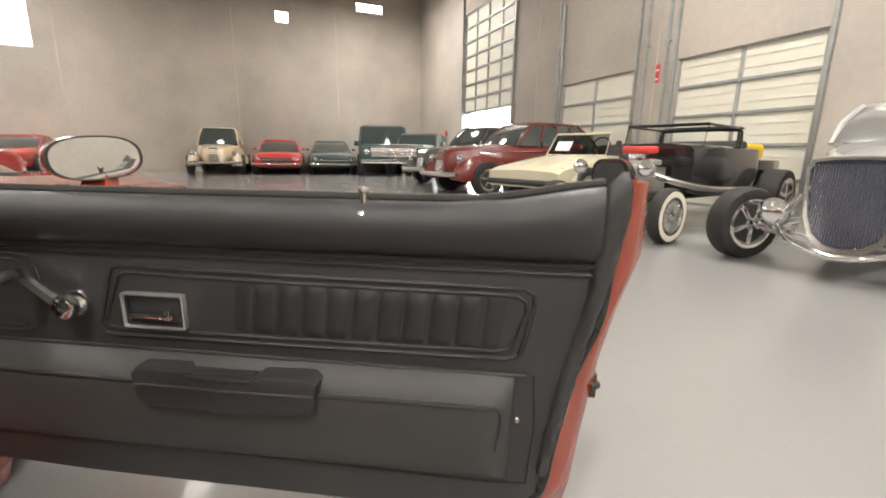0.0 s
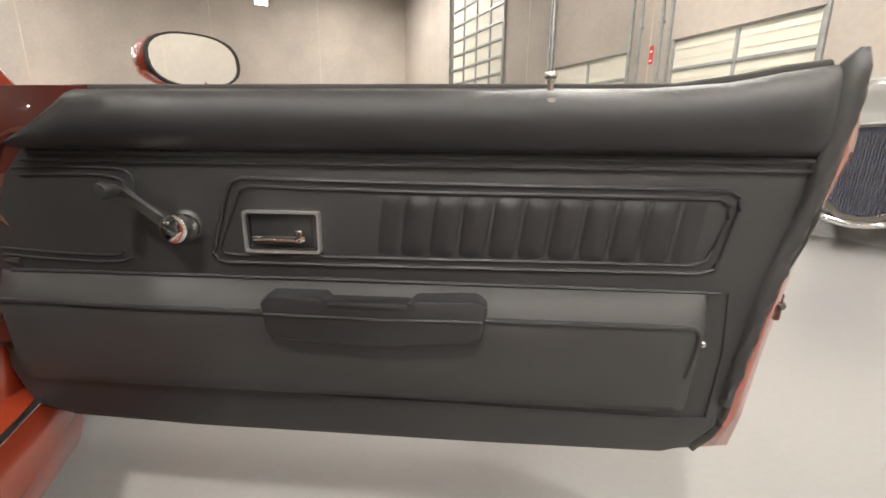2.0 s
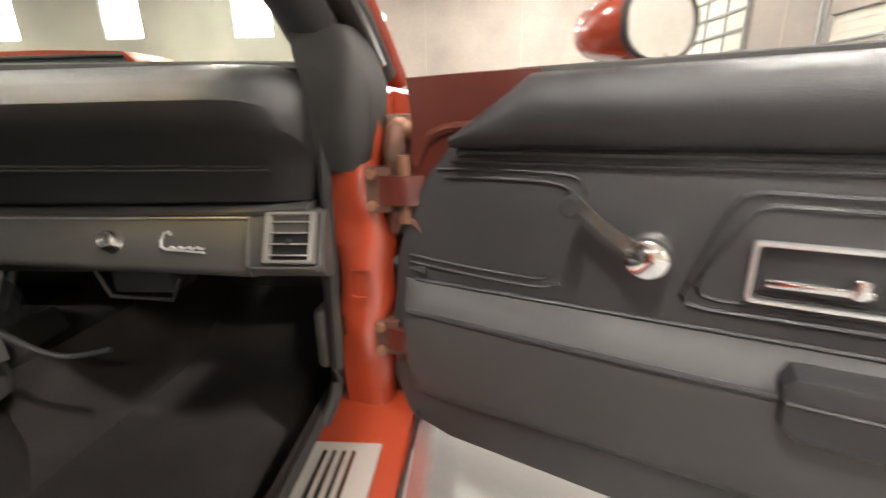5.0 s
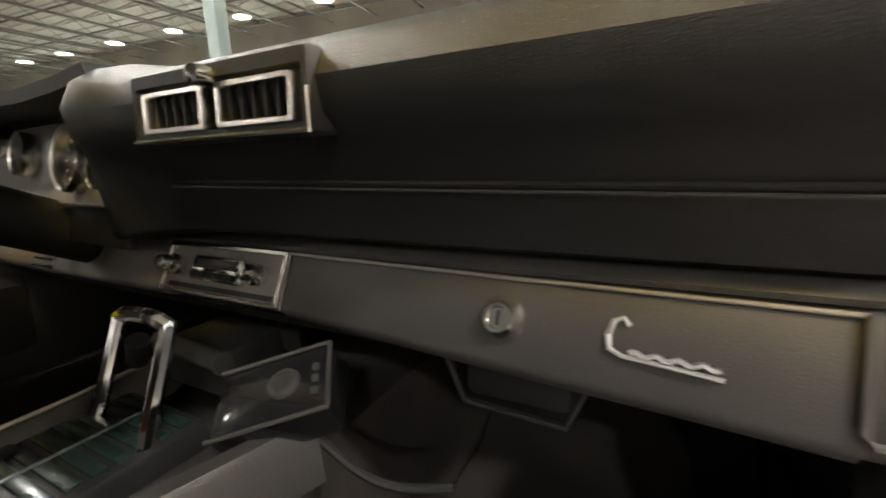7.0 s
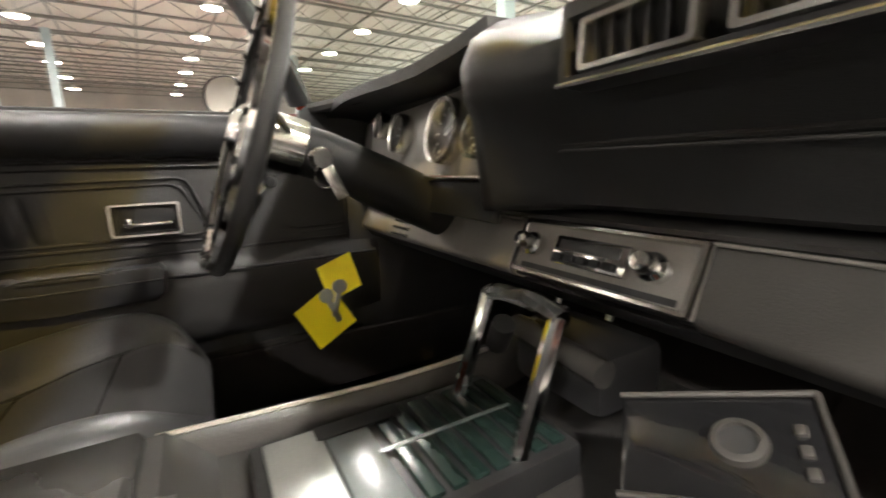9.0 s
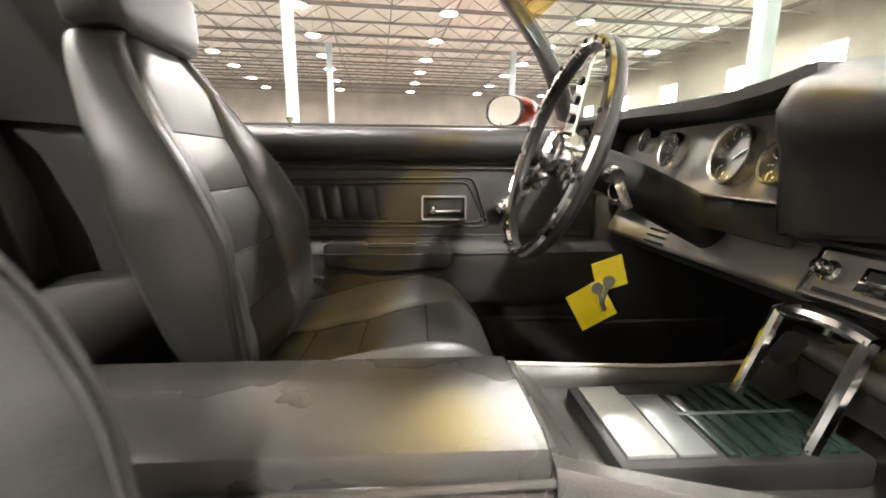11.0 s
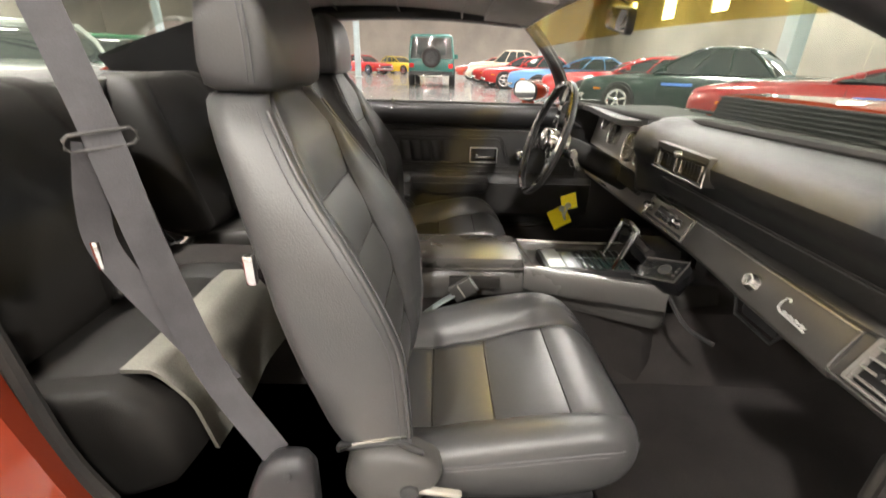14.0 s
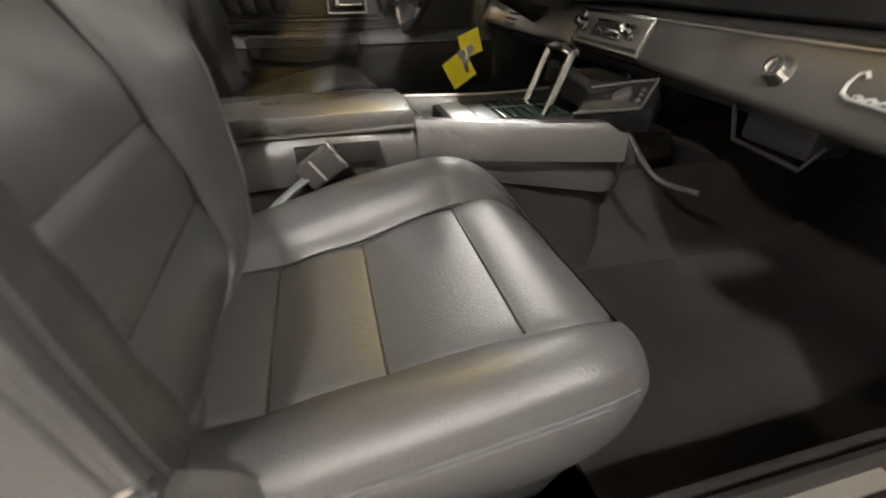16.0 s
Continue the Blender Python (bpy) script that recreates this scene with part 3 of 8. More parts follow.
    put("padded_roll", loft(rings), "vinyl_soft", lab="smooth padded black vinyl roll")
    put("roll_groove", tube([(0.06, -0.001, 0.711), (0.5, -0.001, 0.709), (1.19, -0.001, 0.707)], 0.0045, 6), "dark_plastic")
    line = [(u, 0.79 + 0.008 + 0.031 * smooth01((u - 0.98) / 0.24)) for u in [0.13, 0.3, 0.5, 0.7, 0.9, 1.0, 1.08, 1.14, 1.19]]
    put("weatherstrip", tube([(u, 0.022, z + 0.002) for u, z in line], 0.008, 8), "rubber")
    put("belt_moulding", tube([(u, 0.040, z + 0.003) for u, z in line], 0.006, 8), "chrome", lab="thin chrome belt moulding")
    put("roll_ridge", tube([(0.05, -0.002, 0.6985), (0.5, -0.002, 0.6965), (1.185, -0.002, 0.694)], 0.0035, 6), "vinyl_soft")
    # rear end cap of rubber, standing above the roll
    seal = []
    SEAL = [(0.34, 1.124, 0.009, 0.011), (0.42, 1.136, 0.011, 0.013), (0.50, 1.150, 0.013, 0.014), (0.57, 1.166, 0.013, 0.014), (0.63, 1.180, 0.014, 0.015), (0.68, 1.190, 0.016, 0.016), (0.725, 1.195, 0.019, 0.017), (0.765, 1.200, 0.021, 0.018), (0.800, 1.203, 0.023, 0.018), (0.825, 1.207, 0.019, 0.015), (0.840, 1.211, 0.010, 0.009), (0.848, 1.212, 0.003, 0.004)]
    for k in range(46):
        z = 0.34 + 0.508 * k / 45
        u, ru, rw = (lerp_table([(q[0], q[n]) for q in SEAL], z) for n in (1, 2, 3))
        seal.append([(u + ru * math.cos(a) + 0.006 * noise.noise((z * 55, a * 1.5, 0)), 0.004 + rw * math.sin(a) + 0.006 * noise.noise((a * 1.5, z * 48, 3)), z) for a in (2 * math.pi * n / 16 for n in range(16))])
    put("end_seal", loft(seal), "vinyl", lab="crumpled grey-black rubber seal", angle=70)
    put("edge_trim", tube(curve_pts([(1.205, 0.012, 0.72), (1.196, 0.012, 0.62), (1.166, 0.012, 0.53), (1.140, 0.012, 0.40), (1.124, 0.012, 0.30), (1.088, 0.012, 0.256)], 5), 0.010, 8), "rubber")
    # front small field and the long pleated field, each in a double moulding
    def field(poly, r):
        for k, (d, rad) in enumerate(((0.0, r), (0.012, r * 0.85))):
            cx, cz = sum(p[0] for p in poly) / len(poly), sum(p[1] for p in poly) / len(poly)
            pts = [(u + (d if u < cx else -d), -0.001, z + (d if z < cz else -d)) for u, z in poly]
            put("moulding", tube(pts, rad, 6, closed=True), "vinyl_soft")
    for d in (0.0, 0.011):
        put("moulding", tube(curve_pts([(0.03 + d, -0.001, 0.686 - d), (0.10, -0.001, 0.688 - d), (0.195 - d, -0.001, 0.686 - d), (0.220 - d, -0.001, 0.674 - d), (0.226 - d, -0.001, 0.640)], 5), 0.0022, 6), "vinyl_soft")
        put("moulding", tube(curve_pts([(-0.020, -0.001, 0.548 + d), (0.08, -0.001, 0.542 + d), (0.17, -0.001, 0.541 + d), (0.20 - d, -0.001, 0.549 + d)], 5), 0.0022, 6), "vinyl_soft")
    field([(0.335, 0.560), (0.342, 0.549), (0.358, 0.546), (0.7, 0.547), (1.055, 0.549), (1.075, 0.556), (1.082, 0.572), (1.096, 0.640), (1.095, 0.658), (1.080, 0.668), (0.7, 0.670), (0.39, 0.675), (0.374, 0.669), (0.364, 0.650), (0.340, 0.575)], 0.0036)

    def pleat(a, b):
        u = 0.585 + 0.475 * a
        z = 0.560 + 0.098 * b
        lean = 0.012 * (b - 0.5)
        ph = (u - 0.585) / 0.0432
        f = abs(math.sin(math.pi * ph))
        edge = min(1, 6 * b, 6 * (1 - b), 8 * a + 0.1, 8 * (1 - a) + 0.1)
        return (u + lean, 0.002 - 0.009 * f ** 0.6 * edge, z)

    put("pleated_insert", sheet(pleat, 110, 10, 0.001), "vinyl_soft", lab="vertically pleated black vinyl insert", angle=70)
    # inside release in its bright bezel
    bez = put("handle_bezel", ring_frame(rounded(0.117, 0.064, 0.005, 3, 0.449, 0.5965), rounded(0.109, 0.056, 0.004, 3, 0.449, 0.5965), 0.012, Matrix.Translation((0, -0.011, 0)), 0.0012), "satin_chrome", lab="bright rectangular bezel")
    put("bezel_inner", ring_frame(rounded(0.1085, 0.0555, 0.004, 3, 0.449, 0.5965), rounded(0.100, 0.049, 0.003, 3, 0.449, 0.5965), 0.008, Matrix.Translation((0, -0.007, 0)), 0.002), "dark_plastic", bez)
    put("release_cup", box((0.398, -0.002, 0.574), (0.494, 0.004, 0.622), 0.004), "dark_plastic", bez)
    put("release_lever", box((0.404, -0.013, 0.583), (0.486, -0.002, 0.592), 0.003), "chrome", bez)
    put("lever_tab", box((0.470, -0.014, 0.581), (0.482, -0.003, 0.602), 0.003), "chrome", bez)
    # window crank
    boss = Matrix.Translation((0.297, -0.002, 0.602)) @ Matrix.Diagonal((1, 0.75, 1, 1)) @ Matrix.Rotation(radians(90), 4, "X")
    crank = put("window_crank", lathe([(0.001, 0.046), (0.016, 0.045), (0.021, 0.040), (0.023, 0.028), (0.021, 0.020), (0.024, 0.012), (0.027, 0.002), (0.027, 0.0)], boss, 28), "chrome", lab="chrome window crank")
    put("crank_arm", loft([[(u + 0.014, -0.027 - dw, z - 0.002 + h) for dw, h in ((0.005, -t), (0.005, t), (-0.006, t), (-0.006, -t))] for u, z, t in ((0.286, 0.602, 0.012), (0.262, 0.618, 0.009), (0.232, 0.640, 0.0075), (0.206, 0.661, 0.009))]), "bright_trim", crank)
    put("crank_knob", lathe([(0.001, 0.030), (0.010, 0.029), (0.013, 0.022), (0.009, 0.008), (0.008, 0.0)], Matrix.Translation((0.219, -0.032, 0.659)) @ Matrix.Rotation(radians(90), 4, "X"), 18), "dark_plastic", crank)
    # arm rest ledge with its pull pocket
    ledge = [(0.004, 0.523), (-0.006, 0.519), (-0.024, 0.502), (-0.036, 0.486), (-0.040, 0.474), (-0.037, 0.44), (-0.031, 0.39), (-0.024, 0.350), (-0.010, 0.330), (0.004, 0.326)]
    rings = []
    for u, k in ((-0.030, 0.1), (-0.020, 0.6), (0.02, 0.8), (0.2, 0.9), (0.42, 1), (0.7, 1), (0.95, 1), (1.02, 1), (1.048, 0.93), (1.066, 0.6), (1.074, 0.1)):
        rings.append([(u - (0.05 * (0.5 - z) if u > 0.9 else 0), w * k, z) for w, z in ledge])
    # light bounced up to the ledge is put into this lighter vinyl
    put("arm_rest", loft(rings), "vinyl_lit", lab="moulded ledge of the black arm rest")
    put("ledge_crest", tube(curve_pts([(-0.01, -0.029, 0.4815), (0.2, -0.036, 0.4815), (0.42, -0.0395, 0.4815), (0.8, -0.0395, 0.4815), (1.0, -0.0395, 0.4815), (1.045, -0.036, 0.478), (1.052, -0.032, 0.45), (1.045, -0.028, 0.40)], 5), 0.0042, 8), "vinyl_soft")
    put("ledge_top", tube([(-0.01, -0.002, 0.5225), (0.4, -0.002, 0.5235), (1.09, -0.002, 0.5215)], 0.0032, 6), "vinyl_soft")
    pocket = [(0.426, 0.500), (0.431, 0.456), (0.447, 0.441), (0.60, 0.440), (0.735, 0.444), (0.750, 0.458), (0.756, 0.505), (0.742, 0.513), (0.655, 0.511), (0.642, 0.503), (0.530, 0.503), (0.518, 0.511), (0.436, 0.511)]
    pull = put("door_pull", prism(pocket, 0.05, Matrix.Translation((0, -0.052, 0)), r=0.007), "vinyl_soft", lab="black vinyl door pull")
    put("pull_recess", box((0.528, -0.055, 0.4985), (0.644, -0.02, 0.5065), 0.003), "dark_plastic", pull)
    put("pull_crease", tube([(0.432, -0.0525, 0.484), (0.60, -0.0525, 0.482), (0.748, -0.0525, 0.484)], 0.0022, 6), "vinyl", pull)
    put("lower_seam", tube([(-0.04, -0.001, 0.382), (0.3, -0.001, 0.345), (0.5, -0.001, 0.322), (1.05, -0.001, 0.315), (1.10, -0.001, 0.318)], 0.0014, 6), "vinyl_soft")
    put("panel_line", tube([(1.102, -0.001, 0.522), (1.108, -0.001, 0.43), (1.100, -0.001, 0.32)], 0.0013, 6), "vinyl_soft")
    # lock button
    knob = put("lock_button", lathe([(0.001, 0.044), (0.008, 0.044), (0.009, 0.041), (0.009, 0.036), (0.0055, 0.034), (0.0045, 0.0)], Matrix.Translation((0.829, -0.006, 0.781)) @ Matrix.Diagonal((1, 1, 0.86, 1)), 14), "bright_trim", lab="chrome lock button")
    put("lock_ferrule", lathe([(0.001, 0.004), (0.010, 0.003), (0.014, 0.0), (0.014, -0.003)], Matrix.Translation((0.829, -0.014, 0.785)) @ Matrix.Rotation(radians(22), 4, "X"), 16), "bright_trim", knob)
    for u, z in ((1.078, 0.440), (-0.02, 0.43)):
        put("screw", lathe([(0.001, 0.004), (0.004, 0.003), (0.006, 0.0)], Matrix.Translation((u, -0.001, z)) @ Matrix.Rotation(radians(90), 4, "X"), 10), "bright_trim")
    put("latch", box((1.196, 0.046, 0.462), (1.214, 0.076, 0.508), 0.004), "jamb_shade_brown", lab="brown metal door latch")
    put("latch_bolt", tube([(1.200, 0.044, 0.485), (1.216, 0.056, 0.485)], 0.008, 10), "dark_plastic")
    put("bump_stop", tube([(1.226, 0.040, 0.765), (1.240, 0.046, 0.765)], 0.009, 10), "rubber")
    # outside mirror on its stalk
    rim = [(0.074 * math.copysign(abs(math.cos(a)) ** 0.8, math.cos(a)), 0.040 * math.copysign(abs(math.sin(a)) ** 0.8, math.sin(a))) for a in (2 * math.pi * k / 28 for k in range(28))]
    tilt = Matrix.Rotation(radians(62), 4, "Z") @ Matrix.Rotation(radians(-4), 4, "Y")
    mm = Matrix.Translation((0.277, 0.100, 0.853)) @ tilt
    shellrings = [[mm @ Vector((x * s, d, z * s)) for x, z in rim] for s, d in ((0.97, 0.004), (1.02, -0.002), (1.05, 0.012), (1.0, 0.04), (0.82, 0.075), (0.5, 0.098), (0.12, 0.106))]
    mirror = put("door_mirror", loft(shellrings), "orange_paint", lab="orange-red bullet door mirror")
    put("mirror_rim", ring_frame([(x * 1.03, z * 1.03) for x, z in rim], [(x * 0.955, z * 0.955) for x, z in rim], 0.008, mm @ Matrix.Translation((0, -0.006, 0)), 0.002), "rubber", mirror)
    put("mirror_face", prism([(x * 0.96, z * 0.96) for x, z in rim], 0.003, mm @ Matrix.Translation((0, -0.0035, 0))), "mirror_glass", mirror, "reflecting mirror face", smooth=False)
    put("mirror_stalk", loft([[(0.262 + x * s, 0.10 + dy + y * s, z) for x, y in ((-0.03, -0.015), (0.03, -0.015), (0.03, 0.02), (-0.03, 0.02))] for z, s, dy in ((0.782, 1.2, 0.0), (0.800, 0.9, 0.01), (0.822, 0.8, 0.02))]), "orange_paint", mirror)
    return door


build_door(DOOR_OPEN, "passenger_door", "open passenger door with black vinyl panel and orange-red edge")
build_door(DOOR_SHUT, "driver_door", "closed driver door with black vinyl panel")


# --- dashboard
def build_dash():
    dash = new("dashboard")
    dash.parent = coupe
    tagged(dash, "wide black padded dashboard with bright trim")
    prof = [(0.19, 0.806), (0.14, 0.818), (0.06, 0.826), (-0.03, 0.829), (-0.075, 0.824), (-0.112, 0.813), (-0.135, 0.799), (-0.147, 0.777), (-0.142, 0.753), (-0.122, 0.733),
            (-0.101, 0.713), (-0.087, 0.690), (-0.070, 0.660), (-0.064, 0.642), (-0.050, 0.636), (-0.02, 0.632), (0.10, 0.64), (0.17, 0.70)]
    rings = []
    for x, d in ((-0.106, 0.075), (-0.104, 0.045), (-0.099, 0.022), (-0.089, 0.006), (-0.074, -0.003), (-0.055, -0.007), (-0.030, -0.006), (0.010, -0.002)):
        rise = 0.012 * smooth01(-x / 0.05)
        full = smooth01(-x / 0.07)
        rings.append([(x + 0.10 * (z - 0.80) * full, (y if y > 0 or z > 0.79 else y + (min(y, -0.128 - 0.2 * (z - 0.72)) - y) * full) + (d if y < 0.05 else 0), z + (rise if z > 0.79 else 0.5 * rise if z > 0.77 else 0)) for y, z in prof])
    for x, k in ((0.07, 1), (0.1, 1), (0.3, 1), (0.5, 1), (0.62, 1), (0.66, 0.97), (0.69, 0.85), (0.708, 0.62), (0.714, 0.35)):
        rings.append([(x, y + (0 if y > 0.05 else (1 - k) * 0.08), z if z < 0.64 else 0.64 + (z - 0.64) * (0.55 + 0.45 * k)) for y, z in prof])
    part("pad", loft(rings), "dash_pad", dash, "black grained padded top")
    part("pad_seam", tube([(-0.05, -0.0925, 0.700), (0.02, -0.0925, 0.700), (0.35, -0.0925, 0.697), (0.66, -0.0910, 0.694)], 0.0026, 6), "rubber", dash)
    # lighter line painted in as the highlight under the seam
    part("pad_seam_glint", tube([(-0.05, -0.0915, 0.6945), (0.02, -0.0915, 0.6945), (0.35, -0.0915, 0.6915), (0.66, -0.0895, 0.6885)], 0.0016, 6), "vinyl_grey", dash)
    # cluster hood in front of the driver
    def hood(a, b):
        x = -0.70 + 0.64 * a
        z = lerp_table([(-0.70, 0.815), (-0.60, 0.824), (-0.50, 0.826), (-0.40, 0.822), (-0.28, 0.816), (-0.20, 0.815), (-0.12, 0.822), (-0.06, 0.832)], x)
        y0 = -0.148 + 0.02 * (2 * a - 1) ** 2
        return (x, y0 + (0.20 - y0) * b, z + 0.004 * math.sin(math.pi * min(1, b * 3)) - 0.03 * b)
    part("cluster_hood", sheet(hood, 36, 10, 0.016), "dash_pad", dash, "black padded hood over the gauges")
    for x0, x1 in ((-0.715, -0.68),):
        cheek = [(-0.19, 0.815), (-0.198, 0.77), (-0.185, 0.71), (-0.16, 0.665), (-0.12, 0.64), (0.02, 0.64), (0.05, 0.80), (-0.05, 0.835), (-0.16, 0.835)]
        part("cluster_cheek", prism(cheek, x1 - x0, Matrix.Translation((x0, 0, 0)) @ Matrix(((0, 1, 0, 0), (1, 0, 0, 0), (0, 0, 1, 0), (0, 0, 0, 1))), r=0.012), "dash_pad", dash)
    tilt = Matrix.Translation((-0.222, -0.078, 0.735)) @ Matrix.Rotation(radians(-3.5), 4, "Z") @ Matrix.Rotation(radians(-12), 4, "X")
    face = part("gauge_panel", box((-0.45, 0.0, -0.066), (0.140, 0.012, 0.056), 0.006, m=tilt), "gauge_plate", dash, "satin silver gauge panel")
    part("cluster_brow", box((-0.45, 0.004, 0.0565), (0.140, 0.016, 0.092), 0.004, m=tilt), "satin_black", dash, "matt black board under the hood")
    for x, z, r in ((-0.290, 0.031, 0.026), (-0.178, 0.007, 0.035), (0.006, -0.005, 0.047), (0.104, -0.018, 0.030)):
        gm = tilt @ Matrix.Translation((x, 0.0, z)) @ Matrix.Rotation(radians(90), 4, "X")
        g = part("gauge", lathe([(r * 0.82, 0.002), (r * 0.86, 0.020), (r * 0.97, 0.022), (r, 0.014), (r, 0.0)], gm, 32), "bright_trim", face, "round gauge with bright ring")
        part("gauge_dial", lathe([(0.001, 0.005), (r * 0.86, 0.004), (r * 0.86, 0.0)], gm, 28), "gauge_face", face)
        part("needle", box((-0.0012, -0.008, 0.006), (0.0012, r * 0.66, 0.0075), m=gm @ Matrix.Rotation(radians(-60 - 200 * x), 4, "Z")), "grey_ink", face)
        ticks = bmesh.new()
        for k in range(11):
            a = radians(-40 + 26 * k)
            box((-0.0009, r * 0.66, 0.0055), (0.0009, r * 0.78, 0.0065), m=gm @ Matrix.Rotation(a, 4, "Z"), bm=ticks)
        part("dial_marks", ticks, "paper", face)
    part("panel_foot", tube([tilt @ Vector((-0.45, -0.002, -0.068)), tilt @ Vector((0.140, -0.002, -0.068))], 0.004, 8), "bright_trim", face)
    part("panel_under", box((-0.45, 0.004, -0.120), (0.140, 0.016, -0.072), 0.003, m=tilt), "satin_black", face)
    # lower fascia: leaning plates either side of the radio, each rolled under at its foot
    def fascia(pname, ends, mat, lab=""):
        def section(x, ty, tz, by, bz):
            return [(x, ty + 0.006, tz + 0.004), (x, ty, tz + 0.002), (x, ty - 0.002, tz - 0.003), (x, by, bz + 0.004), (x, by + 0.001, bz - 0.003), (x, by + 0.006, bz - 0.010), (x, by + 0.022, bz - 0.016), (x, 0.03, bz - 0.016), (x, 0.03, tz + 0.004)]
        return part(pname, loft([section(*e) for e in ends]), mat, dash, lab, angle=50)
    glove = fascia("glove_plate", ((0.138, -0.047, 0.614, -0.073, 0.557), (0.38, -0.062, 0.616, -0.088, 0.552), (0.617, -0.076, 0.619, -0.102, 0.548)), "dash_plate", "satin charcoal plate above the glove box")
    part("plate_trim", tube([(0.137, -0.076, 0.557), (0.137, -0.0495, 0.616), (0.38, -0.0645, 0.618), (0.617, -0.0785, 0.621)], 0.0019, 8), "gauge_plate", dash, "thin bright plate edging")
    # lighter than glove_plate: the light falling here is put into the colour
    fascia("lower_plate", ((-0.66, -0.046, 0.611, -0.072, 0.555), (-0.096, -0.046, 0.613, -0.072, 0.556)), "gauge_plate", "satin plate under the gauges, light on it put into its colour")
    part("lower_trim", tube([(-0.66, -0.049, 0.614), (-0.096, -0.049, 0.616)], 0.0019, 8), "brushed", dash)
    fascia("end_plate", ((0.617, -0.070, 0.622, -0.096, 0.548), (0.726, -0.068, 0.626, -0.096, 0.548)), "dash_plate", "satin charcoal plate behind the end vent")
    fascia("radio_surround", ((-0.096, -0.040, 0.613, -0.066, 0.557), (0.137, -0.040, 0.613, -0.066, 0.557)), "dark_plastic")
    part("fascia_ledge", loft([[(x, y, z) for y, z in ((ty - 0.004, tz), (ty - 0.006, tz + 0.005), (ty + 0.004, tz + 0.010), (0.02, tz + 0.012), (0.02, tz))] for x, ty, tz in ((-0.66, -0.044, 0.618), (-0.12, -0.044, 0.619), (0.138, -0.044, 0.619), (0.38, -0.058, 0.621), (0.617, -0.072, 0.625), (0.70, -0.068, 0.629))]), "vinyl_grey", dash, "narrow padded ledge under the dash pad")
    part("under_lip", loft([[(x, y, z) for y, z in ((-0.050, 0.538), (-0.040, 0.524), (0.03, 0.50), (0.20, 0.49), (0.20, 0.55), (-0.02, 0.56))] for x in (-0.69, -0.2, 0.2, 0.5, 0.70)]), "dark_plastic", dash)
    part("dash_core", box((-0.69, 0.005, 0.52), (0.70, 0.16, 0.70), 0.01), "dark_plastic", dash)
    # script badge and trunk-release style lock on the plate
    bm_m = Matrix.Translation((0.479, -0.0880, 0.572)) @ Matrix.Rotation(radians(-3.8), 4, "Z") @ Matrix.Rotation(radians(-26), 4, "X")
    hook = [(0.015, 0.026), (0.010, 0.031), (0.004, 0.028), (0.001, 0.018), (0.003, 0.008), (0.012, 0.004), (0.040, 0.003), (0.072, 0.001)]
    badge = part("script_badge", tube([bm_m @ Vector((x, -0.002, z)) for x, z in hook], 0.0026, 8, flat=0.6), "badge_silver", glove, "plain chrome script badge")
    part("badge_wave", tube([bm_m @ Vector((0.016 + 0.0027 * k, -0.002, 0.007 + 0.0014 * math.sin(1.25 * k))) for k in range(21)], 0.0034, 6, flat=0.5), "badge_silver", badge)
    lm = Matrix.Translation((0.398, -0.0765, 0.586)) @ Matrix.Rotation(radians(64), 4, "X")
    part("lock_knob", lathe([(0.001, 0.010), (0.008, 0.010), (0.009, 0.014), (0.012, 0.014), (0.015, 0.010), (0.017, 0.005), (0.020, 0.0)], lm, 24), "bright_trim", glove, "round chrome lock")
    part("key_slot", box((-0.001, -0.006, 0.0095), (0.001, 0.006, 0.0112), m=lm), "dark_plastic", glove)
    # end vent
    vm = Matrix.Translation((0.677, -0.0835, 0.592)) @ Matrix.Rotation(radians(-26), 4, "X")
    vent = part("end_vent", ring_frame(rounded(0.074, 0.074, 0.003, 2), rounded(0.056, 0.064, 0.002, 2), 0.014, vm @ Matrix.Translation((0, -0.011, 0)), 0.003), "gauge_plate", dash, "square bright-framed air vent")
    part("vent_well", box((-0.036, 0.001, -0.036), (0.036, 0.004, 0.036), m=vm), "satin_black", vent)
    for k in range(4):
        part("slat", box((-0.029, -0.009, -0.001), (0.029, 0.004, 0.0008), 0.0006, m=vm @ Matrix.Translation((0, 0, -0.024 + 0.016 * k)) @ Matrix.Rotation(radians(8), 4, "X")), "brushed", vent)
    part("slat_lever", box((-0.003, -0.012, -0.010), (0.003, -0.006, -0.002), 0.001, m=vm), "dark_plastic", vent)
    part("vent_bracket", tube([(0.618, -0.0795, 0.622), (0.616, -0.1025, 0.560), (0.619, -0.1050, 0.555), (0.716, -0.103, 0.554), (0.720, -0.098, 0.559), (0.722, -0.073, 0.630)], 0.0030, 8), "dash_plate", vent, "bright edging round the end vent")
    # twin upper vents in one bezel
    um = Matrix.Translation((0.178, -0.1385, 0.7675)) @ Matrix.Rotation(radians(-4), 4, "X") @ Matrix.Diagonal((1.06, 1, 0.94, 1))
    pod = part("vent_bezel", ring_frame(rounded(0.204, 0.064, 0.003, 2), rounded(0.190, 0.040, 0.002, 2, 0, -0.004), 0.03, um @ Matrix.Translation((0, -0.016, 0)), 0.004), "dark_plastic", dash, "black bezel of the twin air vents")
    part("bezel_edge", tube([um @ Vector((-0.102, -0.0165, -0.031)), um @ Vector((0.102, -0.0165, -0.031)), um @ Vector((0.102, -0.0165, 0.0))], 0.0022, 6), "bright_trim", pod)
    part("bezel_back", box((-0.1, 0.012, -0.028), (0.1, 0.016, 0.028), m=um), "dark_plastic", pod)
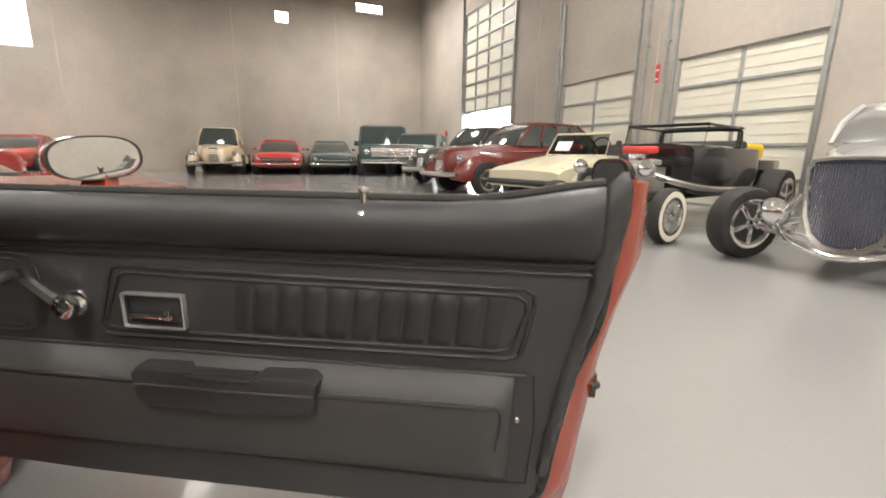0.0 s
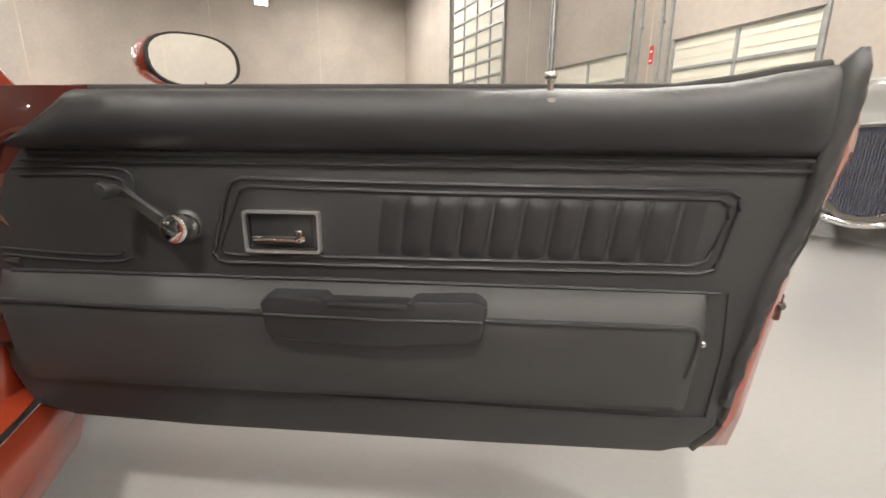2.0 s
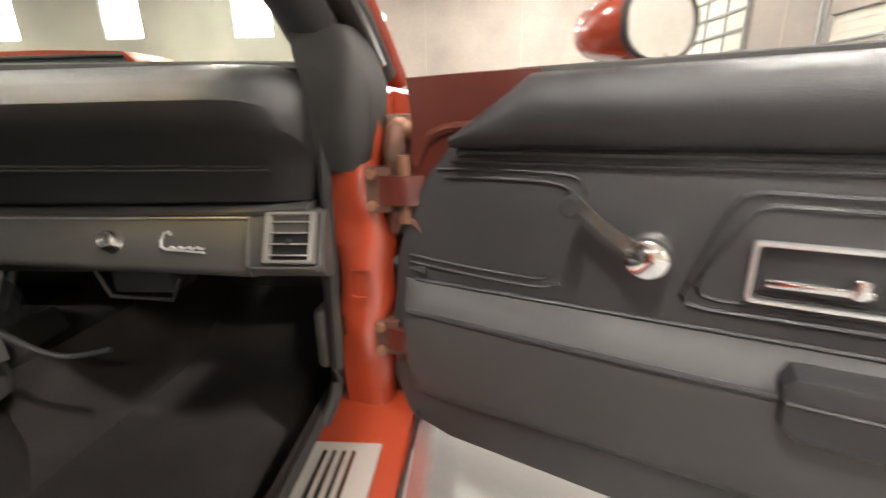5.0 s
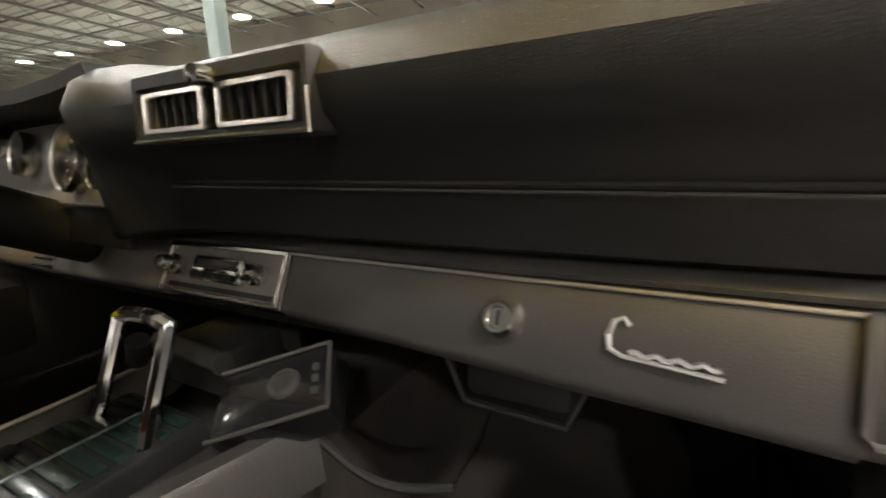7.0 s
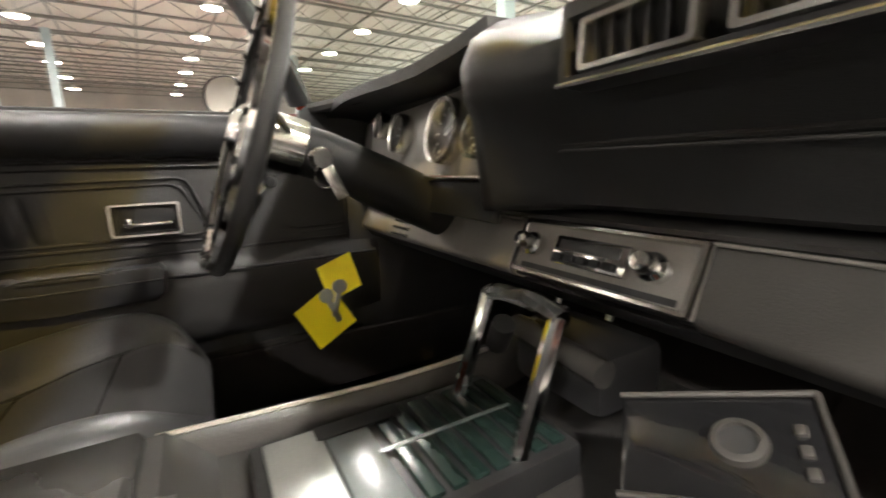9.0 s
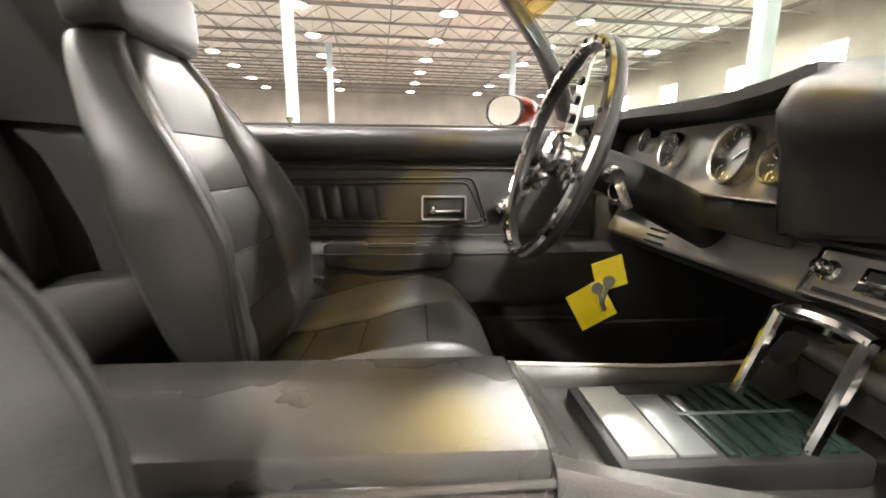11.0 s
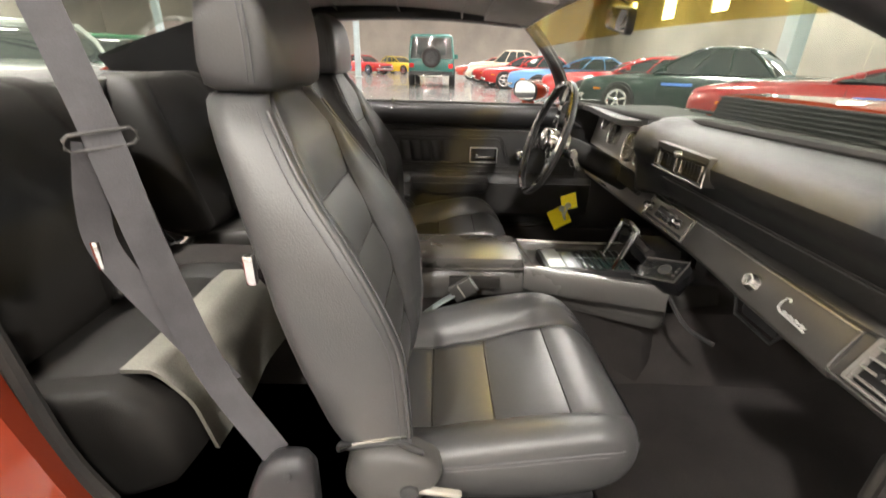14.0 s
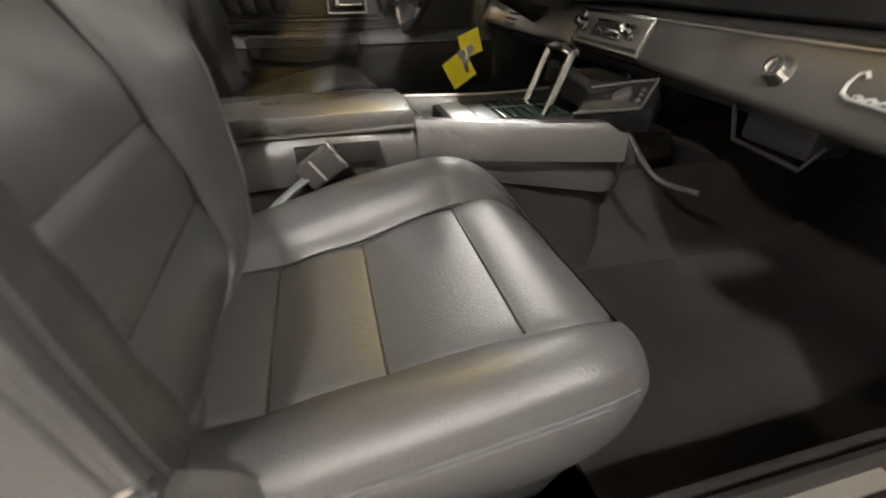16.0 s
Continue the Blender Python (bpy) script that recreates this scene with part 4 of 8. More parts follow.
    part("bezel_knob", lathe([(0.001, 0.016), (0.008, 0.014), (0.009, 0.0)], um @ Matrix.Translation((0.004, -0.018, 0.018)) @ Matrix.Rotation(radians(90), 4, "X"), 14), "chrome", pod)
    for cx in (-0.042, 0.052):
        f = part("vent_frame", ring_frame(rounded(0.080, 0.038, 0.003, 2, cx, -0.006), rounded(0.068, 0.027, 0.002, 2, cx, -0.006), 0.012, um @ Matrix.Translation((0, -0.020, 0)), 0.003), "bright_trim", pod)
        for k in range(6):
            part("fin", box((cx - 0.032 + 0.0125 * k - 0.001, -0.012, -0.019), (cx - 0.032 + 0.0125 * k + 0.001, 0.004, 0.011), m=um), "dark_plastic", pod)
    # radio
    rm = Matrix.Translation((0.022, -0.0585, 0.5855)) @ Matrix.Rotation(radians(-26), 4, "X") @ Matrix.Diagonal((0.98, 1, 0.90, 1))
    radio = part("radio_bezel", ring_frame(rounded(0.228, 0.074, 0.003, 2), rounded(0.214, 0.062, 0.002, 2), 0.012, rm @ Matrix.Translation((0, -0.006, 0)), 0.002), "bright_trim", dash, "bright frame round the radio")
    part("radio_plate", box((-0.108, 0.0, -0.032), (0.108, 0.006, 0.032), m=rm), "gauge_plate", radio)
    part("radio_face", box((-0.048, -0.010, -0.016), (0.048, 0.002, 0.020), 0.003, m=rm), "chrome", radio)
    part("radio_window", box((-0.040, -0.0115, 0.002), (0.040, -0.009, 0.015), 0.001, m=rm), "gauge_face", radio)
    for k in range(5):
        part("radio_button", box((-0.041 + 0.0168 * k, -0.016, -0.012), (-0.027 + 0.0168 * k, -0.008, -0.003), 0.002, m=rm), "dark_plastic", radio)
    for x in (-0.082, 0.076):
        km = rm @ Matrix.Translation((x, 0, 0.002)) @ Matrix.Rotation(radians(90), 4, "X")
        part("radio_knob", lathe([(0.001, 0.034), (0.009, 0.033), (0.011, 0.028), (0.010, 0.016), (0.015, 0.014), (0.015, 0.004), (0.010, 0.0)], km, 20), "chrome", radio)
    part("heater_slot", box((-0.10, -0.002, -0.029), (0.10, 0.003, -0.022), m=rm), "dark_plastic", radio)
    # heater levers beside the column
    for k in range(4):
        part("control_bar", box((-0.47, -0.078 + 0.006 * k, 0.556 + 0.012 * k), (-0.40, -0.060 + 0.006 * k, 0.561 + 0.012 * k), 0.001), "bright_trim", dash)
    # glove box pull
    part("glove_pull", tube([(0.330, -0.046, 0.528), (0.350, -0.050, 0.486), (0.445, -0.040, 0.476), (0.458, -0.030, 0.508)], 0.0036, 8), "dark_plastic", dash, "dark wire pull under the plate")
    part("glove_pocket", box((0.345, -0.04, 0.485), (0.45, 0.03, 0.535), 0.01), "dark_plastic", dash)
    return dash


build_dash()


# --- steering column, wheel and keys
def build_wheel():
    c = Vector((-0.305, -0.338, 0.736))
    axis = Vector((0, -0.95, 0.31)).normalized()
    m = Matrix.Translation(c) @ axis.to_track_quat("Z", "Y").to_matrix().to_4x4()
    wheel = new("steering_wheel")
    wheel.parent = coupe
    tagged(wheel, "black steering wheel with drilled chrome spokes")
    R = 0.178
    part("rim", tube([m @ Vector((R * math.cos(a), R * math.sin(a), 0)) for a in (2 * math.pi * k / 48 for k in range(48))], 0.0115, 10, closed=True, up=axis), "vinyl", wheel, "padded black rim")
    part("rim_insert", tube([m @ Vector((R * math.cos(a), R * math.sin(a), 0.0085)) for a in (2 * math.pi * k / 48 for k in range(48))], 0.0088, 8, closed=True, up=axis), "chrome", wheel, "bright inlaid ring with studs")
    stud = lathe([(0.001, 0.003), (0.004, 0.002), (0.005, 0.0)], n=8)
    me = finish("stud", stud, "rubber")
    for k in range(24):
        a = 2 * math.pi * k / 24
        o = new("stud", me)
        o.parent = wheel
        o.matrix_world = m @ Matrix.Translation((R * math.cos(a), R * math.sin(a), 0.0165))
    for deg in (-25, 205, 90):
        a = radians(deg)
        d, s = Vector((math.cos(a), math.sin(a), 0)), Vector((-math.sin(a), math.cos(a), 0))
        bm = loft([[m @ (d * r + s * w + Vector((0, 0, h))) for w, h in ((-hw, z - 0.002), (hw, z - 0.002), (hw, z + 0.002), (-hw, z + 0.002))] for r, hw, z in ((0.02, 0.026, -0.012), (0.08, 0.020, -0.006), (0.14, 0.016, -0.001), (R - 0.006, 0.018, 0.0))])
        part("spoke", bm, "chrome", wheel, "polished spoke")
        for r in (0.06, 0.09, 0.12):
            part("spoke_hole", lathe([(0.001, 0.0032), (0.008, 0.0032), (0.008, -0.0032), (0.001, -0.0032)], m @ Matrix.Translation(d * r + Vector((0, 0, -0.007 + r * 0.05))), 12), "dark_plastic", wheel)
    part("horn_cap", lathe([(0.001, 0.022), (0.022, 0.020), (0.036, 0.010), (0.040, -0.01), (0.038, -0.03)], m, 28), "chrome", wheel, "polished horn cap")
    col = new("steering_column")
    col.parent = coupe
    part("column_shroud", tube([c - axis * 0.03, c - axis * 0.10, c - axis * 0.18 + Vector((0, 0, -0.012)), c - axis * 0.34 + Vector((0, 0, -0.035))], [0.034, 0.036, 0.040, 0.044], 20), "satin_black", col, "black column shroud")
    part("column_hub", lathe([(0.001, 0.0), (0.028, -0.002), (0.036, -0.02), (0.034, -0.05), (0.040, -0.052), (0.040, -0.07)], m, 24), "chrome", col, "polished column hub")
    part("column_collar", tube([c - axis * 0.022, c - axis * 0.055], 0.040, 20), "bright_trim", col)
    part("turn_stalk", tube([c - axis * 0.05, c - axis * 0.05 + Vector((-0.14, -0.01, 0.015))], 0.005, 8), "chrome", col)
    part("ignition_lock", lathe([(0.001, 0.018), (0.012, 0.018), (0.016, 0.010), (0.016, 0.0)], Matrix.Translation(c - axis * 0.085 + Vector((0.046, 0, -0.01))) @ Matrix.Rotation(radians(90), 4, "Y"), 18), "chrome", col)
    part("lever_shift", tube([c - axis * 0.07, c - axis * 0.07 + Vector((0.05, -0.03, 0.03)), c - axis * 0.07 + Vector((0.08, -0.05, 0.05))], 0.006, 8), "bright_trim", col)
    # keys with two yellow tags hanging from the lock
    k0 = c - axis * 0.085 + Vector((0.062, 0, -0.012))
    keys = thing("key_ring", "keys with two yellow card tags hanging from the ignition", "keys")
    part("ring", tube([k0 + Vector((0, 0.012 * math.cos(a), -0.02 + 0.016 * math.sin(a))) for a in (2 * math.pi * k / 16 for k in range(16))], 0.0014, 6, closed=True), "chrome", keys)
    part("key", box((-0.001, -0.008, -0.055), (0.001, 0.008, -0.010), 0.0008, m=Matrix.Translation(k0) @ Matrix.Rotation(radians(25), 4, "X")), "bright_trim", keys)
    def tag(cx, cy, cz, w, h, turn, tip):
        q = [(-w, 0.0), (0, -h), (w, 0.0), (0, h)]
        part("tag", prism(q, 0.0012, Matrix.Translation((cx, cy, cz)) @ Matrix.Rotation(radians(turn), 4, "Z") @ Matrix.Rotation(radians(tip), 4, "Y")), "yellow_card", keys, "plain yellow diamond tag", smooth=False)
    tag(-0.290, -0.262, 0.472, 0.045, 0.051, 70, 12)
    tag(-0.276, -0.240, 0.533, 0.034, 0.040, 70, 25)
    for ky, kz, turn in ((-0.277, 0.502, 22), (-0.266, 0.512, -14)):
        km = Matrix.Translation((-0.270, ky + 0.020, kz - 0.005)) @ Matrix.Rotation(radians(turn), 4, "X")
        key = part("key", box((-0.0012, -0.004, -0.030), (0.0012, 0.004, 0.006), 0.0008, m=km), "satin_chrome", keys)
        part("key_bow", lathe([(0.004, 0.0012), (0.0105, 0.0012), (0.0105, -0.0012), (0.004, -0.0012)], km @ Matrix.Translation((0, 0, 0.014)) @ Matrix.Rotation(radians(90), 4, "Y"), 16), "satin_chrome", key)
    return wheel


build_wheel()


# --- seats
def ring_out(a, t, b, inner=0.10, mid=0.006):
    pts = [(-a + 0.03, -t / 2), (0, -t / 2 - 0.008), (a - 0.03, -t / 2), (a, -t * 0.28), (a + 0.004, t * 0.25), (a - 0.012, t / 2 + b * 0.8), (a - 0.045, t / 2 + b), (a - inner + 0.015, t / 2 + b * 0.45),
           (a - inner, t / 2 + mid - 0.004), (a * 0.4, t / 2 + mid), (-a * 0.4, t / 2 + mid), (-a + inner, t / 2 + mid - 0.004), (-a + inner - 0.015, t / 2 + b * 0.45), (-a + 0.045, t / 2 + b), (-a + 0.012, t / 2 + b * 0.8), (-a - 0.004, t * 0.25), (-a, -t * 0.28)]
    return round_ring(pts, 3)


def round_ring(pts, n=2):
    """A closed smooth line through (x, y) pairs."""
    P = [Vector((x, y, 0)) for x, y in pts]
    k, out = len(P), []
    for i in range(k):
        a0, b0, c0, d0 = P[i - 1], P[i], P[(i + 1) % k], P[(i + 2) % k]
        for q in range(n):
            u = q / n
            out.append(0.5 * (2 * b0 + (c0 - a0) * u + (2 * a0 - 5 * b0 + 4 * c0 - d0) * u * u + (3 * b0 - a0 - 3 * c0 + d0) * u ** 3))
    return out


def pillow(t, seams, high=0.006, deep=0.003):
    """Height of a stuffed panel at t between the seams that hold it down."""
    for a, b in zip(seams, seams[1:]):
        if a <= t <= b:
            return high * max(0.0, math.sin(math.pi * (t - a) / (b - a))) ** 0.75 - deep
    return 0.0


BACK_HALF = [(0.37, 0.200), (0.40, 0.217), (0.45, 0.226), (0.55, 0.231), (0.65, 0.227), (0.72, 0.212), (0.79, 0.188), (0.85, 0.162), (0.885, 0.142), (0.905, 0.124)]
BACK_CREST = [(0.37, 0.050), (0.42, 0.070), (0.49, 0.089), (0.55, 0.104), (0.60, 0.114), (0.65, 0.110), (0.70, 0.099), (0.75, 0.083), (0.80, 0.064), (0.85, 0.050), (0.905, 0.036)]
BACK_INSERT = [(0.37, 0.124), (0.50, 0.124), (0.60, 0.116), (0.68, 0.104), (0.77, 0.110), (0.80, 0.112), (0.855, 0.112), (0.905, 0.080)]
BACK_DEPTH = [(0.37, 0.034), (0.42, 0.044), (0.50, 0.054), (0.60, 0.062), (0.68, 0.057), (0.77, 0.045), (0.85, 0.042), (0.905, 0.030)]
BACK_REAR = [(0.37, -0.046), (0.45, -0.050), (0.60, -0.046), (0.70, -0.040), (0.80, -0.046), (0.905, -0.056)]
BACK_SEAMS = (0.37, 0.46, 0.556, 0.668, 0.765, 0.93)
SEAT_SEAMS = (-0.83, -0.690, -0.574, -0.440, -0.30)
SEAT_INSERT = [(-0.83, 0.120), (-0.69, 0.124), (-0.575, 0.128), (-0.44, 0.140), (-0.37, 0.146), (-0.31, 0.120)]
SEAT_MID = [(-0.83, 0.330), (-0.69, 0.337), (-0.575, 0.360), (-0.45, 0.392), (-0.40, 0.399), (-0.365, 0.394), (-0.335, 0.376), (-0.318, 0.358), (-0.310, 0.344)]
SEAT_CREST = [(-0.83, 0.350), (-0.75, 0.376), (-0.69, 0.390), (-0.575, 0.420), (-0.45, 0.442), (-0.40, 0.438), (-0.365, 0.420), (-0.335, 0.388), (-0.318, 0.362), (-0.310, 0.344)]
SEAT_HALF = [(-0.83, 0.196), (-0.78, 0.222), (-0.69, 0.234), (-0.575, 0.241), (-0.45, 0.240), (-0.40, 0.234), (-0.365, 0.220), (-0.335, 0.192), (-0.318, 0.158), (-0.310, 0.125)]
SEAT_LOW = [(-0.83, 0.280), (-0.65, 0.278), (-0.50, 0.286), (-0.42, 0.296), (-0.365, 0.308), (-0.335, 0.320), (-0.318, 0.332), (-0.310, 0.340)]


def soft_table(tab, t, reach=0.022):
    return sum(lerp_table(tab, t + reach * k / 3) for k in range(-3, 4)) / 7


def cushion_swell(y):
    return pillow(y, SEAT_SEAMS, 0.006, 0.004) * smooth01((-0.335 - y) / 0.06)


def build_seat(cx, name, label, side, dy=0.0):
    """side: +1 where the outer side is towards +x; dy moves the seat along its runners."""
    seat = new(name)
    seat.parent = coupe
    tagged(seat, label)

    def P(z, x, d):
        return Vector((cx + x, -0.775 - 0.3196 * (z - 0.37) + d, z))

    def sides(half):
        return half + [(-x, y) for x, y in half[::-1] if abs(x) > 1e-6]

    rings = []
    levels = sorted({*[0.37 + 0.535 * k / 44 for k in range(45)], *[q + e for q in BACK_SEAMS[1:-1] for e in (-0.004, 0.0, 0.004)]})
    for z in levels:
        a, c, w, d, r = (lerp_table(tab, z) for tab in (BACK_HALF, BACK_CREST, BACK_INSERT, BACK_DEPTH, BACK_REAR))
        d += pillow(z, BACK_SEAMS)
        w = min(w, a - 0.03)
        half = [(0, d - 0.001), (w * 0.5, d), (w - 0.014, d - 0.001), (w - 0.003, d - 0.006), (w + 0.004, d - 0.005), (w + 0.016, d + 0.30 * (c - d) + 0.004), (a - 0.030, c - 0.006), (a - 0.015, c), (a - 0.005, c - 0.003), (a, c - 0.010),
                (a + 0.005, c - 0.035), (a + 0.007, c * 0.45 + r * 0.55), (a + 0.002, r + 0.030), (a - 0.010, r + 0.012), (a - 0.035, r), (a * 0.5, r - 0.008), (0, r - 0.010)]
        rings.append([P(z, v.x, v.y) for v in round_ring(sides(half))])
    for z, k in ((0.912, 0.95), (0.917, 0.82)):
        mid = sum((p for p in rings[-1]), Vector()) / len(rings[-1])
        rings.append([Vector((mid.x + (p.x - mid.x) * k, mid.y + (p.y - mid.y) * k, z)) for p in rings[len(levels) - 1]])
    low = rings[0]
    mid = sum((p for p in low), Vector()) / len(low)
    rings = [[Vector((mid.x + (p.x - mid.x) * k, mid.y + (p.y - mid.y) * k, z)) for p in low] for z, k in ((0.334, 0.35), (0.342, 0.66), (0.356, 0.88))] + rings
    part("backrest", loft(rings), "leather", seat, "black leather backrest with side bolsters", angle=75)

    def seam(pts, r=0.0018, mat="rubber"):
        part("seam", tube(curve_pts(pts, 4), r, 6), mat, seat)
    steps = [0.39 + 0.0505 * k for k in range(11)]
    for s in (-1, 1):
        # piping where side panel and bolster meet, with a row of stitches on each side
        part("piping", tube(curve_pts([P(z, s * (lerp_table(BACK_HALF, z) - 0.003), lerp_table(BACK_CREST, z) - 0.002) for z in steps], 4), 0.0030, 8), "leather", seat, "leather piping along the bolster")
        for off_x, off_d in ((0.003, -0.014), (-0.016, 0.002)):
            seam([P(z, s * (lerp_table(BACK_HALF, z) + off_x), lerp_table(BACK_CREST, z) + off_d) for z in steps], 0.0011, "leather_seam")
        seam([P(z, s * lerp_table(BACK_INSERT, z), lerp_table(BACK_DEPTH, z) + pillow(z, BACK_SEAMS) - 0.004) for z in steps[:-1]])
    for z in BACK_SEAMS[1:-1]:
        w, d = lerp_table(BACK_INSERT, z), lerp_table(BACK_DEPTH, z)
        seam([P(z, x * w, d - 0.0035) for x in (-0.95, -0.5, 0, 0.5, 0.95)])
    # head rest on two posts
    hc = Vector((cx, -0.948, 0.0))
    hr = []
    for z, a, f, b in ((0.915, 0.090, 0.026, -0.026), (0.9175, 0.112, 0.040, -0.040), (0.926, 0.127, 0.049, -0.047), (0.95, 0.131, 0.052, -0.049), (0.985, 0.131, 0.052, -0.046), (1.02, 0.129, 0.049, -0.041), (1.05, 0.124, 0.043, -0.032), (1.070, 0.113, 0.033, -0.020), (1.082, 0.094, 0.020, -0.008), (1.087, 0.06, 0.010, 0.0)):
        half = [(0, f + 0.002), (a * 0.55, f + 0.001), (a - 0.030, f - 0.001), (a - 0.012, f - 0.004), (a - 0.003, f - 0.013), (a, f - 0.026), (a, (f + b) / 2), (a - 0.004, b + 0.016), (a - 0.016, b + 0.004), (a * 0.55, b), (0, b)]
        hr.append([hc + Vector((v.x, v.y, z)) for v in round_ring(sides(half))])
    head = part("headrest", loft(hr), "leather", seat, "padded black leather headrest", angle=75)
    for s in (-1, 1):
        for off in (0.0, 0.007):
            part("headrest_seam", tube([hc + Vector((s * (a + 0.0006), f - 0.022 - off, z)) for z, a, f in ((0.93, 0.1275, 0.050), (0.95, 0.131, 0.052), (0.985, 0.131, 0.052), (1.02, 0.129, 0.049), (1.05, 0.124, 0.043), (1.066, 0.116, 0.036))], 0.0012, 6), "leather_seam", head)
        part("headrest_post", tube([(cx + s * 0.05, -0.952, 0.88), (cx + s * 0.05, -0.952, 0.925)], 0.007, 10), "dark_plastic", head)
    # cushion
    mx = cx - side * 0.018
    crings = []
    rows = sorted({*[-0.83 + 0.520 * k / 44 for k in range(45)], *[q + e for q in SEAT_SEAMS[1:-1] for e in (-0.004, 0.0, 0.004)]})
    rows = [y for k, y in enumerate(rows) if k == 0 or y - rows[k - 1] > 0.002]
    for y in rows:
        a, c, w, d, b = (soft_table(tab, y, min(0.022, y + 0.83, -0.31 - y) if -0.83 < y < -0.31 else 0.0) for tab in (SEAT_HALF, SEAT_CREST, SEAT_INSERT, SEAT_MID, SEAT_LOW))
        d += cushion_swell(y)
        w = min(w, a - 0.03)
        half = [(0, d), (w * 0.5, d), (w - 0.014, d - 0.001), (w - 0.003, d - 0.005), (w + 0.004, d - 0.003), (w + 0.018, d + 0.40 * (c - d) + 0.002), (a - 0.055, c - 0.004), (a - 0.032, c), (a - 0.014, c - 0.006), (a - 0.003, c - 0.018),
                (a + 0.002, c * 0.65 + b * 0.35), (a - 0.002, c * 0.3 + b * 0.7), (a - 0.014, b + 0.010), (a - 0.045, b), (a * 0.5, b - 0.004), (0, b - 0.004)]
        crings.append([(mx + v.x, y, v.y) for v in round_ring(sides(half))])
    part("cushion", loft(crings), "leather", seat, "black leather cushion with stitched panels", angle=75)
    runs = [-0.76 + 0.042 * k for k in range(10)]
    for s in (-1, 1):
        seam([(mx + s * soft_table(SEAT_INSERT, y), y, soft_table(SEAT_MID, y) + cushion_swell(y) - 0.002) for y in runs[:-1]], 0.0014)
        for off in (0.0, 0.008):
            seam([(mx + s * (soft_table(SEAT_HALF, y) + 0.0008), y, soft_table(SEAT_CREST, y) * 0.75 + soft_table(SEAT_LOW, y) * 0.25 + off - 0.004) for y in runs], 0.0012, "leather_seam")
    for y in SEAT_SEAMS[1:-1]:
        w, d = soft_table(SEAT_INSERT, y), soft_table(SEAT_MID, y)
        seam([(mx + x * w, y, d + cushion_swell(y) + 0.0004) for x in (-0.95, -0.5, 0, 0.5, 0.95)])
    # recliner: a drop-shaped cover, a bright lever, the dark hinge strap above it
    sx = mx + side * 0.238
    drop = [(-0.672, 0.374), (-0.684, 0.398), (-0.712, 0.416), (-0.745, 0.426), (-0.778, 0.424), (-0.806, 0.408), (-0.821, 0.380), (-0.820, 0.350), (-0.804, 0.322), (-0.778, 0.305), (-0.746, 0.303), (-0.716, 0.318), (-0.688, 0.342)]
    mid_y, mid_z = -0.755, 0.364
    rec = part("recliner_cover", loft([[Vector((sx + side * x, mid_y + (v.x - mid_y) * k, mid_z + (v.y - mid_z) * k)) for v in round_ring(drop, 3)] for x, k in ((-0.02, 1.0), (0.006, 1.0), (0.016, 0.96), (0.024, 0.85), (0.030, 0.62), (0.033, 0.3))]), "vinyl_grey", seat, "drop-shaped grey-black recliner cover")
    part("recline_lever", box((-0.006, 0.0, -0.005), (0.006, 0.078, 0.005), 0.004, m=Matrix.Translation((sx + side * 0.024, -0.718, 0.358)) @ Matrix.Rotation(radians(-9), 4, "X")), "brushed", rec, "bright recline lever")
    part("lever_boss", lathe([(0.001, 0.010), (0.014, 0.009), (0.017, 0.0)], Matrix.Translation((sx + side * 0.026, -0.722, 0.360)) @ Matrix.Rotation(radians(90 * side), 4, "Y"), 16), "dark_plastic", rec)
    part("hinge_strap", tube(curve_pts([(sx - side * 0.006, -0.830, 0.412), (sx + side * 0.006, -0.800, 0.432), (sx + side * 0.006, -0.762, 0.440), (sx - side * 0.004, -0.722, 0.432)], 5), 0.011, 8, flat=0.6), "dark_plastic", seat, "dark seat back hinge strap")
    part("strap_edge", tube(curve_pts([(sx + side * 0.010, -0.826, 0.420), (sx + side * 0.013, -0.800, 0.438), (sx + side * 0.013, -0.762, 0.447), (sx + side * 0.004, -0.728, 0.444)], 5), 0.0028, 8), "bright_trim", seat)
    part("hinge_peg", tube([(sx + side * 0.006, -0.742, 0.436), (sx + side * 0.016, -0.700, 0.424)], 0.005, 8), "dark_plastic", seat)
    part("side_valance", prism([(-0.80, 0.20), (-0.44, 0.20), (-0.40, 0.26), (-0.42, 0.31), (-0.64, 0.305), (-0.72, 0.33), (-0.80, 0.33)], 0.02, Matrix.Translation((sx - side * 0.05 - 0.01, 0, 0)) @ Matrix(((0, 1, 0, 0), (1, 0, 0, 0), (0, 0, 1, 0), (0, 0, 0, 1))), r=0.005), "dark_plastic", seat)
    for s in (-1, 1):
        part("runner", box((mx + s * 0.15 - 0.015, -0.78, 0.175), (mx + s * 0.15 + 0.015, -0.42, 0.235), 0.004), "steel_grey", seat)
        for y in (-0.74, -0.45):
            part("runner_foot", box((mx + s * 0.15 - 0.010, y - 0.02, 0.235), (mx + s * 0.15 + 0.010, y + 0.02, 0.305), 0.003), "dark_plastic", seat)
    part("belt_guide", box((side * 0.196, -0.935, 0.686), (side * 0.208, -0.921, 0.728), 0.003, m=Matrix.Translation((cx, 0, 0))), "chrome", seat, "bright belt guide on the backrest")
    seat.location.y = dy
    return seat


build_seat(0.428, "passenger_seat", "black leather bucket seat with headrest", 1)
build_seat(-0.428, "driver_seat", "black leather driver bucket seat with headrest", -1, -0.110)

